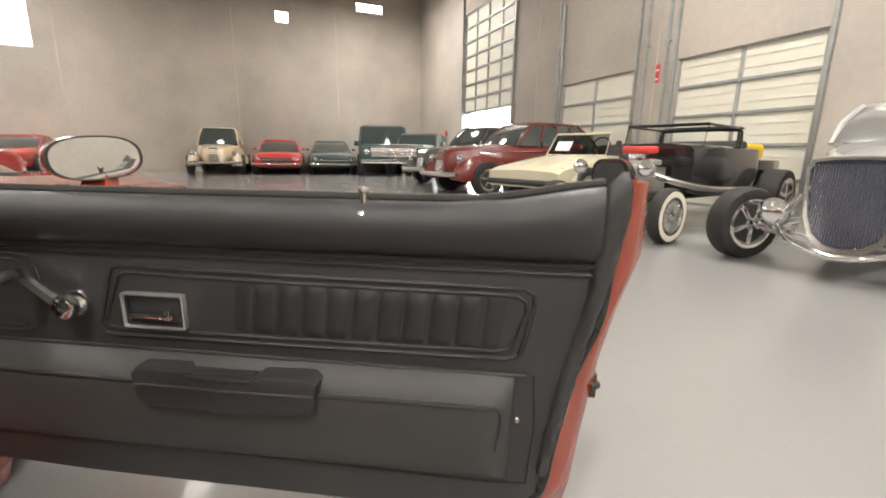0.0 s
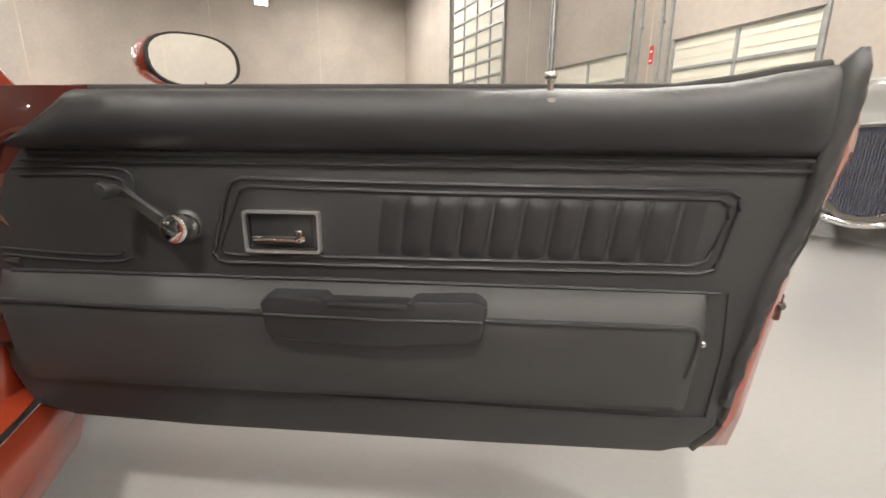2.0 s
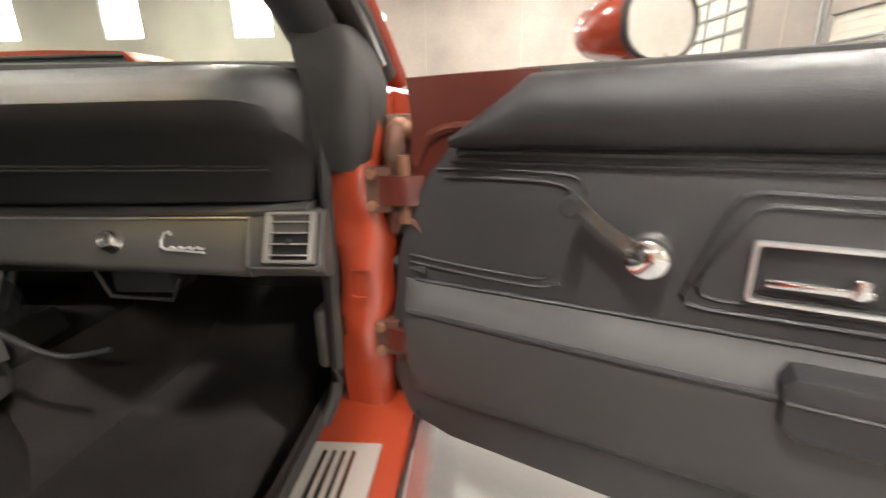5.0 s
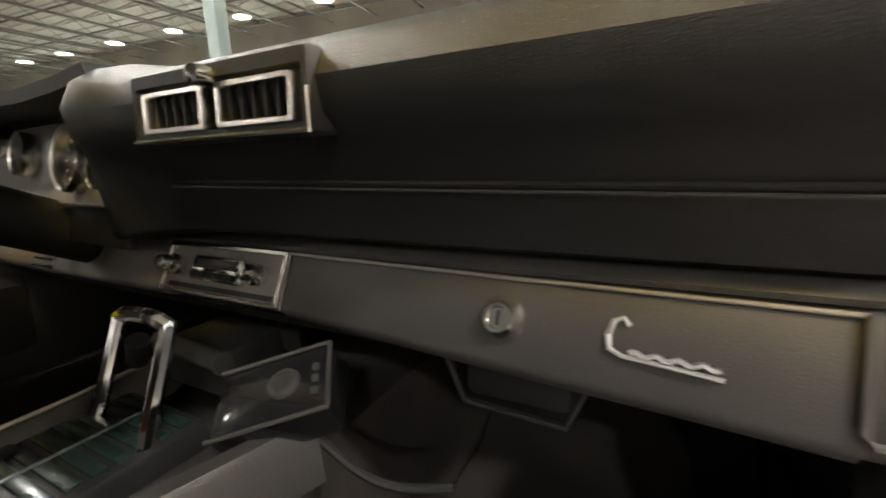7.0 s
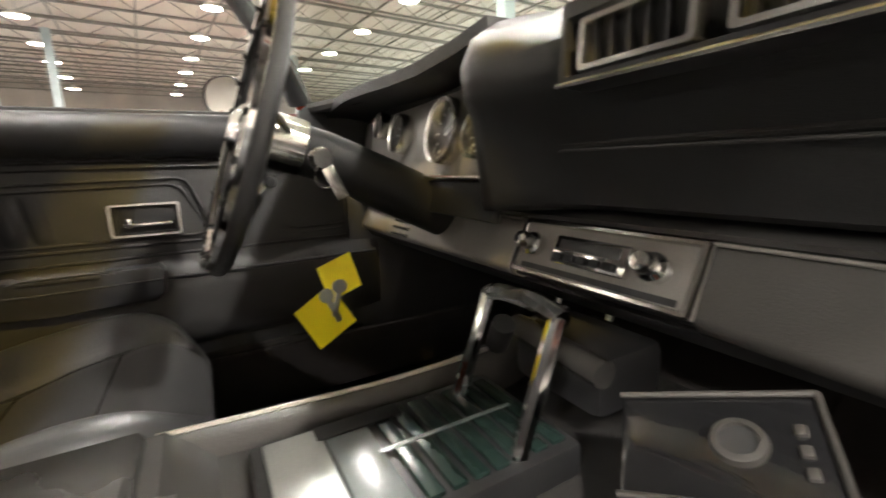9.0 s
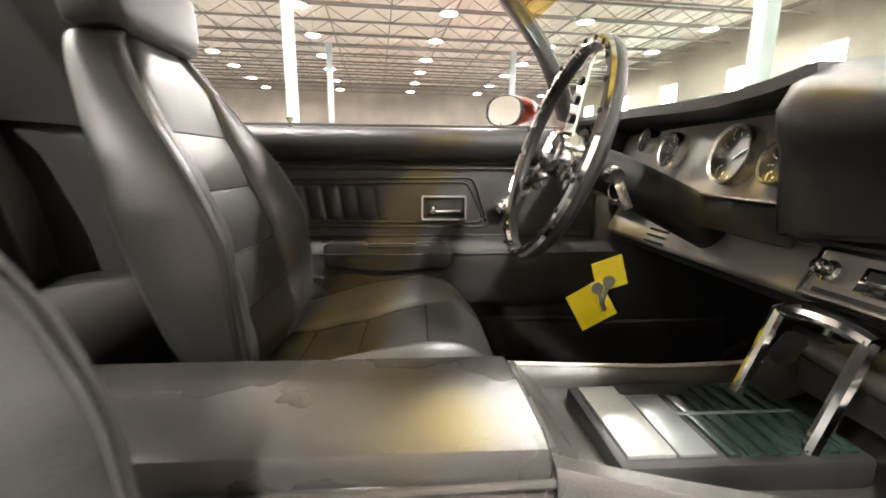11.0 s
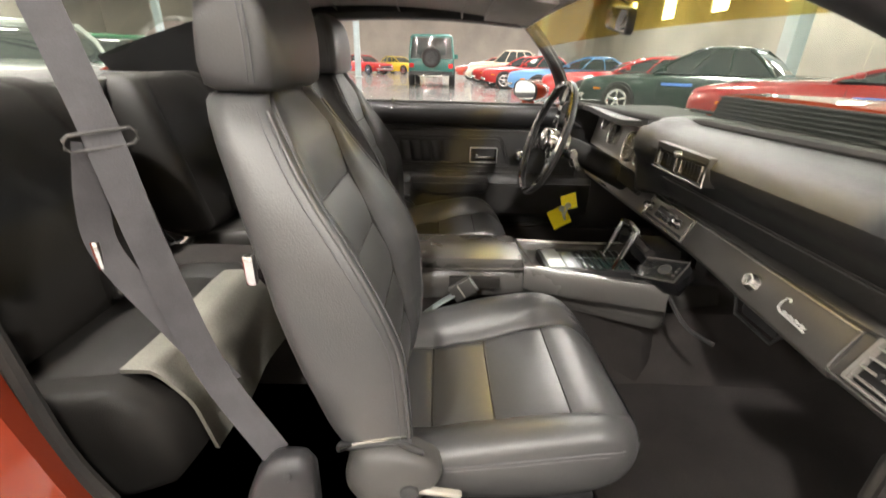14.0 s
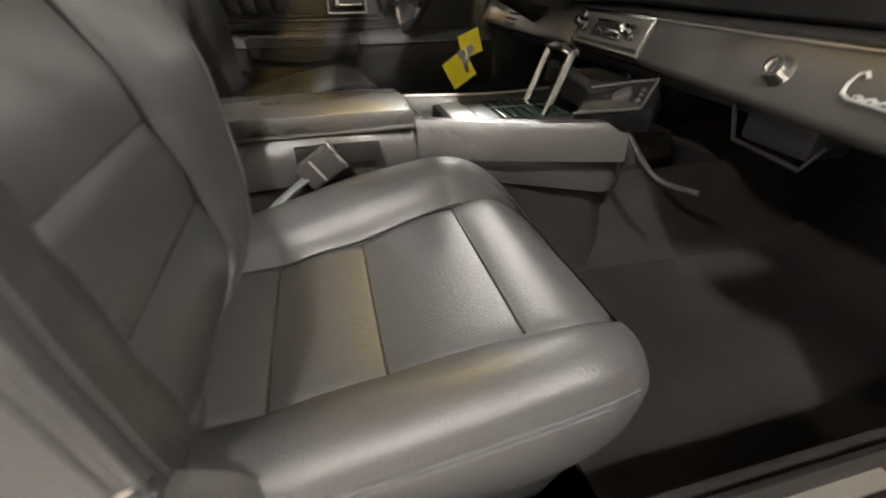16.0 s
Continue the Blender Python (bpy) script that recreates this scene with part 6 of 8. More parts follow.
        if s > 0:
            part("pillar_foot", loft([curve_pts([Vector((x, y, z)) for x, y in ring], 3) for z, ring in ((0.682, ((0.716, -0.050), (0.764, -0.053), (0.774, -0.035), (0.770, 0.02), (0.716, 0.02))), (0.700, ((0.714, -0.054), (0.778, -0.058), (0.792, -0.036), (0.792, 0.03), (0.714, 0.03))), (0.745, ((0.712, -0.057), (0.782, -0.062), (0.797, -0.036), (0.798, 0.03), (0.712, 0.03))), (0.800, ((0.702, -0.052), (0.786, -0.056), (0.798, -0.026), (0.798, 0.05), (0.702, 0.06))), (0.840, ((0.690, -0.040), (0.770, -0.044), (0.784, -0.014), (0.784, 0.06), (0.690, 0.07))), (0.878, ((0.680, -0.020), (0.745, -0.022), (0.765, 0.005), (0.768, 0.05), (0.680, 0.05))))]), "rubber", body, "black moulded trim at the pillar foot")
        part("quarter_jamb", loft([[(s * x, y0 + d, z) for x, d in ((0.70, 0.03), (0.74, 0.045), (0.80, 0.02), (0.86, -0.02), (0.86, -0.10), (0.70, -0.10))] for y0, z in ((-1.16, 0.27), (-1.19, 0.34), (-1.22, 0.45), (-1.255, 0.60), (-1.27, 0.72), (-1.275, 0.79))]), "orange_paint", body, "orange-red rear door jamb")
        if s < 0:
            part("jamb_cover", box((-0.698, -1.30, 0.28), (-0.684, -1.08, 0.83), 0.006), "vinyl", body, "black trim over the rear door jamb")
        part("jamb_seal", tube(curve_pts([(s * 0.700, -1.115, 0.295), (s * 0.700, -1.155, 0.36), (s * 0.700, -1.19, 0.46), (s * 0.695, -1.215, 0.60), (s * 0.69, -1.235, 0.75)], 5), 0.011, 8), "rubber", body)
        # front wing and rear quarter
        part("front_wing", loft([[(s * x, y, z) for x, z in ((0.745, zt - 0.03), (0.76, zt + 0.012), (0.86, zt - 0.02), (0.93 * k, 0.62), (0.92 * k, 0.42), (0.88 * k, 0.22), (0.78, 0.22), (0.76, 0.4))] for y, zt, k in ((0.06, 0.80, 0.97), (0.35, 0.785, 1.0), (0.9, 0.755, 1.0), (1.35, 0.735, 0.98), (1.70, 0.69, 0.92), (1.84, 0.60, 0.80))]), "orange_paint", body, "orange-red front wing")
        part("rear_quarter", loft([[(s * x, y, z) for x, z in ((0.70, zt), (0.80, zt + 0.01), (0.90 * k, zt - 0.08), (0.95 * k, 0.60), (0.93 * k, 0.42), (0.88 * k, 0.22), (0.72, 0.22), (0.72, 0.5))] for y, zt, k in ((-1.28, 0.80, 0.96), (-1.6, 0.83, 1.0), (-2.1, 0.85, 1.0), (-2.6, 0.82, 0.96), (-2.80, 0.76, 0.86))]), "orange_paint", body, "orange-red rear quarter")
        part("sail_panel", loft([[(s * x, y, z) for x, z in ((a, z1), (a + 0.04, z1 - 0.01), (b + 0.05, z0), (b, z0))] for y, a, b, z1, z0 in ((-1.26, 0.60, 0.675, 1.09, 0.79), (-1.40, 0.60, 0.68, 1.075, 0.80), (-1.70, 0.60, 0.69, 1.00, 0.82), (-2.05, 0.62, 0.69, 0.87, 0.83))]), "orange_paint", body, "orange-red rear roof pillar")
        part("sail_trim", loft([[(s * x, y, z) for x, z in ((a - 0.03, z1 + 0.03), (a, z1), (b - 0.02, z0), (b + 0.004, z0), (a + 0.016, z1 + 0.03))] for y, a, b, z1, z0 in ((-1.24, 0.56, 0.655, 1.09, 0.79), (-1.40, 0.555, 0.660, 1.065, 0.80), (-1.56, 0.548, 0.665, 1.03, 0.81), (-1.74, 0.555, 0.67, 0.975, 0.82), (-1.90, 0.56, 0.67, 0.92, 0.83))]), "vinyl", body, "black rear roof pillar trim")
        part("roof_rail", tube(curve_pts([(s * 0.575, -0.40, 1.098), (s * 0.575, -0.70, 1.115), (s * 0.575, -1.05, 1.105), (s * 0.585, -1.30, 1.07)], 5), 0.030, 10, flat=0.8), "vinyl", body, "black padded roof rail")
    # roof, headliner, visors
    def roof(a, b, dz=0.0, grow=1.0):
        y = -0.42 - 0.98 * b
        x = (-0.62 + 1.24 * a) * grow
        return (x, y, 1.115 + 0.065 * math.sin(math.pi * (0.12 + 0.72 * b)) - 0.055 * (2 * a - 1) ** 2 + dz)
    part("roof_skin", sheet(lambda a, b: roof(a, b, 0.045), 16, 16, 0.006), "orange_paint", body, "orange-red roof")
    part("headliner", sheet(lambda a, b: roof(a, b, 0.0, 0.96), 20, 20, 0.012), "headliner", body, "grey-brown headliner")
    for b in (0.2, 0.42, 0.64, 0.86):
        part("headliner_seam", tube([Vector(roof(k / 12, b + 0.006 * math.sin(k * 1.9), -0.013, 0.95)) for k in range(13)], 0.0035, 6), "headliner", body)
    part("header_trim", tube(curve_pts([(-0.575, -0.40, 1.095), (-0.3, -0.375, 1.118), (0, -0.368, 1.124), (0.3, -0.375, 1.118), (0.575, -0.40, 1.095)], 5), 0.026, 10, flat=0.8), "vinyl", body)
    for s in (-1, 1):
        def vis(a, b, s=s):
            return (s * (0.10 + 0.40 * a), -0.395 - 0.15 * b, 1.115 + 0.012 * b - 0.02 * a)
        part("sun_visor", sheet(vis, 10, 6, 0.016), "headliner", body, "grey sun visor")
        part("visor_rod", tube([(s * 0.06, -0.388, 1.118), (s * 0.52, -0.392, 1.098)], 0.005, 8), "bright_trim", body)
    mm = Matrix.Translation((0.10, -0.318, 1.053)) @ Matrix.Rotation(radians(-7), 4, "Z") @ Matrix.Rotation(radians(8), 4, "Y")
    mir = part("inside_mirror", prism(rounded(0.20, 0.048, 0.016, 4), 0.014, mm, r=0.004), "dark_plastic", body, "black inside mirror")
    part("mirror_front", prism(rounded(0.190, 0.039, 0.012, 4), 0.002, mm @ Matrix.Translation((0, -0.0015, 0))), "mirror_glass", mir)
    part("mirror_arm", tube(curve_pts([(0.10, -0.310, 1.055), (0.085, -0.285, 1.078), (0.06, -0.300, 1.100)], 4), 0.006, 8), "bright_trim", mir)
    part("dome_lamp", lathe([(0.001, -0.022), (0.03, -0.018), (0.045, -0.004), (0.045, 0.0)], Matrix.Translation((0, -0.86, 1.178)), 20), "paper", body)
    # glass
    def screen(a, b):
        x = (-1 + 2 * a)
        base_y = lerp_table([(-1.0, -0.165), (-0.83, -0.125), (-0.34, -0.065), (0.0, -0.014), (0.36, 0.008), (0.72, 0.045), (1.0, 0.080)], x)
        lo = Vector((0.70 * x, base_y, 0.833 - 0.012 * smooth01(-x / 0.12)))
        hi = Vector((0.565 * x, -0.362 - 0.04 * x * x, 1.115 - 0.022 * x * x))
        p = lo.lerp(hi, b)
        return (p.x, p.y, p.z + 0.02 * math.sin(math.pi * b))
    ws = part("windscreen", sheet(screen, 24, 14, 0.004), "glass", body, "clear curved windscreen")
    ws.visible_shadow = False
    def band(a, b):
        p = Vector(screen(a, 0.67 + 0.33 * b))
        return p + Vector((0, -0.004, -0.004))
    part("shade_band", sheet(band, 24, 5, 0.001), glass_material("shade_band", (0.91, 0.79, 0.42)), body, "amber tinted sun strip")
    part("screen_seal", tube([Vector(screen(k / 24, 0.0)) + Vector((0, 0, 0.0)) for k in range(25)], 0.012, 8), "rubber", body)
    def shroud(a, b):
        p = Vector(screen(a, 0.0))
        return (p.x, p.y + (0.245 - p.y) * b, p.z - 0.004 + (0.824 - p.z) * b)
    part("screen_shroud", sheet(shroud, 24, 6, 0.004), "rubber", body, "matt black panel below the windscreen")
    def backlight(a, b):
        x = (-1 + 2 * a)
        lo, hi = Vector((0.57 * x, -1.92 + 0.16 * x * x, 0.915 + 0.09 * x ** 4)), Vector((0.545 * x, -1.40 - 0.16 * x ** 4, 1.125 - 0.06 * x * x))
        p = lo.lerp(hi, b)
        return (p.x, p.y, p.z + 0.03 * math.sin(math.pi * b))
    rw = part("rear_window", sheet(backlight, 20, 12, 0.004), "glass", body, "sloping rear window")
    rw.visible_shadow = False
    # bonnet with a black centre bulge, cowl, nose, tail
    def bonnet(a, b):
        x = -0.66 + 1.32 * a
        y = 0.26 + 1.44 * b
        return (x, y, 0.804 - 0.05 * b - 0.02 * b ** 2 - 0.02 * (2 * a - 1) ** 2)
    part("bonnet", sheet(bonnet, 20, 20, 0.012), "orange_paint", body, "orange-red bonnet")
    def hump(k, t):
        return [(x * k, h) for x, h in ((-0.40, -0.030), (-0.345, t * 0.35), (-0.285, t), (-0.1, t + 0.006), (0.1, t + 0.006), (0.255, t), (0.315, t * 0.35), (0.385, -0.030))]
    scoop = part("bonnet_scoop", loft([[(x, y, z + h) for x, h in hump(k, t)] for y, z, k, t in ((0.205, 0.816, 1.0, 0.074), (0.30, 0.816, 1.0, 0.078), (0.8, 0.812, 0.95, 0.070), (1.20, 0.795, 0.86, 0.040), (1.40, 0.785, 0.7, 0.008))]), "orange_paint", body, "orange-red bonnet scoop")
    part("scoop_grille", prism([(-0.335, -0.02), (-0.285, 0.070), (0.255, 0.070), (0.308, -0.02)], 0.006, Matrix.Translation((0, 0.197, 0.816)), r=0.002), "satin_black", scoop, "black grille in the scoop's open rear")
    for k in range(6):
        part("grille_bar", box((-0.30, 0.192, 0.822 + 0.0115 * k), (0.262, 0.198, 0.826 + 0.0115 * k), 0.001), "rubber", scoop)
    part("cowl", loft([[(x, y, z) for x in (-0.72, -0.3, 0.3, 0.72)] + [(x, y, z - 0.03) for x in (0.72, 0.3, -0.3, -0.72)] for y, z in ((0.18, 0.800), (0.22, 0.806), (0.27, 0.806))]), "black_paint", body, "black cowl panel")
    part("wiper", tube([(-0.45, 0.20, 0.828), (0.05, 0.225, 0.834)], 0.006, 6), "rubber", body)
    part("wiper", tube([(0.10, 0.225, 0.830), (0.58, 0.145, 0.832)], 0.006, 6), "rubber", body)
    part("nose", loft([[(x * k, y, z) for x, z in ((-0.86, 0.30), (-0.86, 0.62), (-0.60, 0.74), (0.60, 0.74), (0.86, 0.62), (0.86, 0.30))] for y, k in ((1.68, 1.0), (1.86, 0.96), (1.94, 0.80))]), "orange_paint", body, "orange-red nose")
    part("grille", box((-0.42, 1.93, 0.40), (0.42, 1.952, 0.64), 0.01), "dark_plastic", body)
    part("front_bumper", tube(curve_pts([(-0.84, 1.82, 0.44), (-0.6, 1.95, 0.44), (0, 1.985, 0.44), (0.6, 1.95, 0.44), (0.84, 1.82, 0.44)], 5), 0.035, 10), "chrome", body)
    part("boot_lid", loft([[(x, y, z) for x, z in ((-0.66, z1), (-0.3, z1 + 0.01), (0.3, z1 + 0.01), (0.66, z1), (0.66, 0.3), (-0.66, 0.3))] for y, z1 in ((-2.04, 0.845), (-2.4, 0.84), (-2.76, 0.80), (-2.84, 0.72))]), "orange_paint", body, "orange-red boot")
    part("rear_bumper", tube(curve_pts([(-0.84, -2.78, 0.46), (-0.5, -2.89, 0.46), (0.5, -2.89, 0.46), (0.84, -2.78, 0.46)], 5), 0.035, 10), "chrome", body)
    for s in (-1, 1):
        part("headlamp", lathe([(0.001, 0.02), (0.07, 0.012), (0.085, 0.0), (0.085, -0.03)], Matrix.Translation((s * 0.64, 1.90, 0.58)) @ Matrix.Rotation(radians(-90), 4, "X"), 24), "chrome", body)
        part("tail_lamp", box((s * 0.52 - 0.12, -2.865, 0.58), (s * 0.52 + 0.12, -2.83, 0.68), 0.02), "tail_red", body)
    part("underbody", box((-0.80, -2.7, 0.13), (0.80, 1.75, 0.16), 0.01), "dark_plastic", body)
    for sx in (-0.80, 0.80):
        for sy in (1.12, -1.98):
            add_wheel(coupe, Matrix.Translation((sx, sy, 0.325)) @ Matrix.Rotation(radians(90 if sx > 0 else -90), 4, "Y"), 0.325, 0.21, "chrome")


def add_wheel(parent, m, R, width, rim_mat, white=False, spokes=5):
    w = new("wheel")
    w.parent = parent
    h = width / 2
    part("tyre", lathe([(R * 0.66, h * 0.92), (R * 0.80, h), (R * 0.95, h * 0.92), (R, h * 0.6), (R, -h * 0.6), (R * 0.95, -h * 0.92), (R * 0.80, -h), (R * 0.66, -h * 0.92)], m, 28), "rubber", w)
    for f in (1, -1):
        fm = m if f > 0 else m @ Matrix.Rotation(math.pi, 4, "X")
        part("wheel_disc", lathe([(0.001, h * 0.80), (R * 0.57, h * 0.80), (R * 0.60, h * 0.5), (R * 0.2, h * 0.4)], fm, 24), "dark_plastic" if spokes < 12 else "steel_grey", w)
        part("rim", lathe([(R * 0.54, h * 0.82), (R * 0.58, h * 0.90), (R * 0.66, h * 1.0), (R * 0.70, h * 0.98), (R * 0.70, h * 0.6), (R * 0.56, h * 0.6)], fm, 28), rim_mat, w)
        part("hub_cap", lathe([(0.001, h * 1.0), (R * 0.10, h * 0.99), (R * 0.17, h * 0.90), (R * 0.18, h * 0.78)], fm, 16), rim_mat, w)
        if white:
            part("whitewall", lathe([(R * 0.70, h * 0.985), (R * 0.78, h * 1.04), (R * 0.90, h * 1.0), (R * 0.90, h * 0.9), (R * 0.70, h * 0.9)], fm, 28), "whitewall", w)
        sw = 0.07 if spokes < 12 else 0.018
        for k in range(spokes):
            a = 2 * math.pi * k / spokes
            part("wheel_spoke", box((R * 0.14, -R * sw, h * 0.78), (R * 0.58, R * sw, h * 0.93), 0.004, m=fm @ Matrix.Rotation(a, 4, "Z")), rim_mat, w)
    return w


build_body()


# ---------------------------------------------------------------- the other cars in the hall
GLASSY = material("car_glass", (0.035, 0.045, 0.045), 0.06, spec=0.8, coat=0.6)
SEATS = material("car_trim", (0.03, 0.028, 0.026), 0.6, grain=0.2, stain=0.3)


def heading(x, y, hx, hy):
    """A car at (x, y) that faces along (hx, hy); its own front is +y."""
    return Matrix.Translation((x, y, 0)) @ Matrix.Rotation(math.atan2(-hx, hy), 4, "Z")


def body_rings(stations):
    out = []
    for y, w, z0, zs, zt in stations:
        half = [(w * 0.90, z0), (w * 0.985, z0 + 0.35 * (zs - z0)), (w, z0 + 0.7 * (zs - z0)), (w * 0.965, zs), (w * 0.86, zs + 0.75 * (zt - zs)), (w * 0.55, zt), (w * 0.2, zt + 0.012)]
        out.append([(x, y, z) for x, z in half] + [(-x, y, z) for x, z in half[::-1]])
    return out


def smooth_rings(stations, n=3):
    P = stations
    res = []
    for i in range(len(P) - 1):
        a, b, c, d = P[max(i - 1, 0)], P[i], P[i + 1], P[min(i + 2, len(P) - 1)]
        for k in range(n):
            t = k / n
            res.append(tuple(0.5 * (2 * q + (r - p) * t + (2 * p - 5 * q + 4 * r - s) * t * t + (3 * q - p - 3 * r + s) * t ** 3) for p, q, r, s in zip(a, b, c, d)))
    res.append(P[-1])
    return res


def cabin(car, paint_mat, belt, roof, zb, zr, wb, wr, cols=3, glaze=None):
    """Glass house: belt and roof are (rear y, front y)."""
    def ring(y0, y1, w, z, r=0.12):
        return [(x, y + (y0 + y1) / 2, z) for x, y in rounded(2 * w, y1 - y0, r, 3)]
    g = loft([ring(belt[0], belt[1], wb, zb), ring(belt[0] * 0.55 + roof[0] * 0.45, belt[1] * 0.55 + roof[1] * 0.45, wb * 0.5 + wr * 0.5 + 0.02, zb + (zr - zb) * 0.5), ring(roof[0], roof[1], wr, zr - 0.03)])
    part("glazing", g, glaze or GLASSY, car, "reflecting windows")
    part("roof", loft([ring(roof[0] - 0.01, roof[1] + 0.01, wr + 0.012, zr - 0.05), ring(roof[0], roof[1], wr + 0.006, zr - 0.01), ring(roof[0] + 0.12, roof[1] - 0.12, wr - 0.10, zr + 0.022)]), paint_mat, car)
    for s in (-1, 1):
        for f in range(cols + 1):
            t = f / cols
            yb, yr = belt[0] + 0.05 + (belt[1] - belt[0] - 0.10) * t, roof[0] + 0.03 + (roof[1] - roof[0] - 0.06) * t
            part("pillar", tube([(s * (wb - 0.03 * (f in (0, cols))), yb, zb - 0.01), (s * (wb * 0.5 + wr * 0.5 + 0.016), yb * 0.53 + yr * 0.47, zb + (zr - zb) * 0.5), (s * (wr - 0.005), yr, zr - 0.03)], 0.028 if f in (0, cols) else 0.018, 6), paint_mat, car)


def lamp_round(car, x, y, z, r, facing=1, mat="chrome"):
    m = Matrix.Translation((x, y, z)) @ Matrix.Rotation(radians(-90 * facing), 4, "X")
    part("headlamp" if facing > 0 else "tail_lamp", lathe([(0.001, 0.03), (r * 0.6, 0.026), (r * 0.92, 0.008), (r, 0.0), (r * 1.1, -0.01), (r * 1.0, -0.07)], m, 18), mat, car)


def wheels(car, track, ys, R, width, mat="chrome", white=False):
    for s in (-1, 1):
        for y in ys:
            add_wheel(car, Matrix.Translation((s * (track / 2 + 0.035), y, R)) @ Matrix.Rotation(radians(90 * s), 4, "Y"), R, width, mat, white)
            part("wheel_arch", lathe([(0.001, 0.0), (R * 1.06, 0.0), (R * 1.09, -0.02), (R * 1.06, -0.16)], Matrix.Translation((s * (track / 2 + width / 2 + 0.006), y, R + 0.02)) @ Matrix.Rotation(radians(90 * s), 4, "Y"), 24), "dark_plastic", car)


def muscle_car(m, color, label, length=4.7, width=1.80, height=1.30, tape=False, name="parked_coupe", tail=False):
    car = thing(name, label, "car", group="parked cars")
    pm = paint(name + "_paint", color)
    h, w = length / 2, width / 2
    st = [(-h, w * 0.80, 0.42, 0.66, 0.74), (-h + 0.12, w * 0.92, 0.30, 0.70, 0.84), (-h + 0.8, w * 0.98, 0.22, 0.74, 0.90), (-0.6, w, 0.20, 0.74, 0.88), (0.35, w, 0.20, 0.73, 0.88), (h - 0.9, w * 0.98, 0.22, 0.72, 0.84), (h - 0.15, w * 0.90, 0.28, 0.66, 0.76), (h, w * 0.82, 0.38, 0.58, 0.68)]
    part("body", loft(body_rings(smooth_rings(st))), pm, car)
    cabin(car, pm, (-1.25, 0.85), (-0.75, 0.10), 0.87, height, w * 0.86, w * 0.66)
    wheels(car, width - 0.22, (-1.32, 1.38), 0.325, 0.21)
    part("grille", box((-w * 0.62, h - 0.05, 0.46), (w * 0.62, h + 0.012, 0.62), 0.02), "dark_plastic", car)
    part("grille_bar", box((-w * 0.60, h + 0.008, 0.53), (w * 0.60, h + 0.022, 0.55), 0.004), "chrome", car)
    part("bumper", tube(curve_pts([(-w * 0.94, h - 0.14, 0.40), (-w * 0.6, h + 0.05, 0.40), (w * 0.6, h + 0.05, 0.40), (w * 0.94, h - 0.14, 0.40)], 4), 0.045, 8), "chrome", car)
    part("rear_bumper", tube(curve_pts([(-w * 0.92, -h + 0.14, 0.44), (-w * 0.6, -h - 0.05, 0.44), (w * 0.6, -h - 0.05, 0.44), (w * 0.92, -h + 0.14, 0.44)], 4), 0.045, 8), "chrome", car)
    for s in (-1, 1):
        lamp_round(car, s * w * 0.72, h - 0.02, 0.58, 0.085)
        part("marker", box((s * (w * 0.955) - 0.01, h - 0.55, 0.52), (s * (w * 0.955) + 0.01, h - 0.40, 0.56), 0.004), "amber", car)
        part("tail_lamp", box((s * w * 0.55 - 0.16, -h - 0.02, 0.58), (s * w * 0.55 + 0.16, -h + 0.03, 0.66), 0.01), "tail_red", car)
        part("door_line", box((s * w * 0.998 - 0.004, -0.55, 0.28), (s * w * 0.998 + 0.004, -0.542, 0.80)), "dark_plastic", car)
        part("door_line", box((s * w * 0.998 - 0.004, 0.62, 0.28), (s * w * 0.998 + 0.004, 0.628, 0.80)), "dark_plastic", car)
        part("side_mirror", box((s * (w + 0.02) - 0.07, 0.50, 0.90), (s * (w + 0.02) + 0.07, 0.60, 0.98), 0.03), pm, car)
        if tape:
            part("tape_strip", box((s * w * 0.999 - 0.008, 0.0, 0.66), (s * w * 0.999 + 0.008, 0.55, 0.71), 0.002), "sticker_blue", car, "blue protective tape")
    car.matrix_world = m
    return car


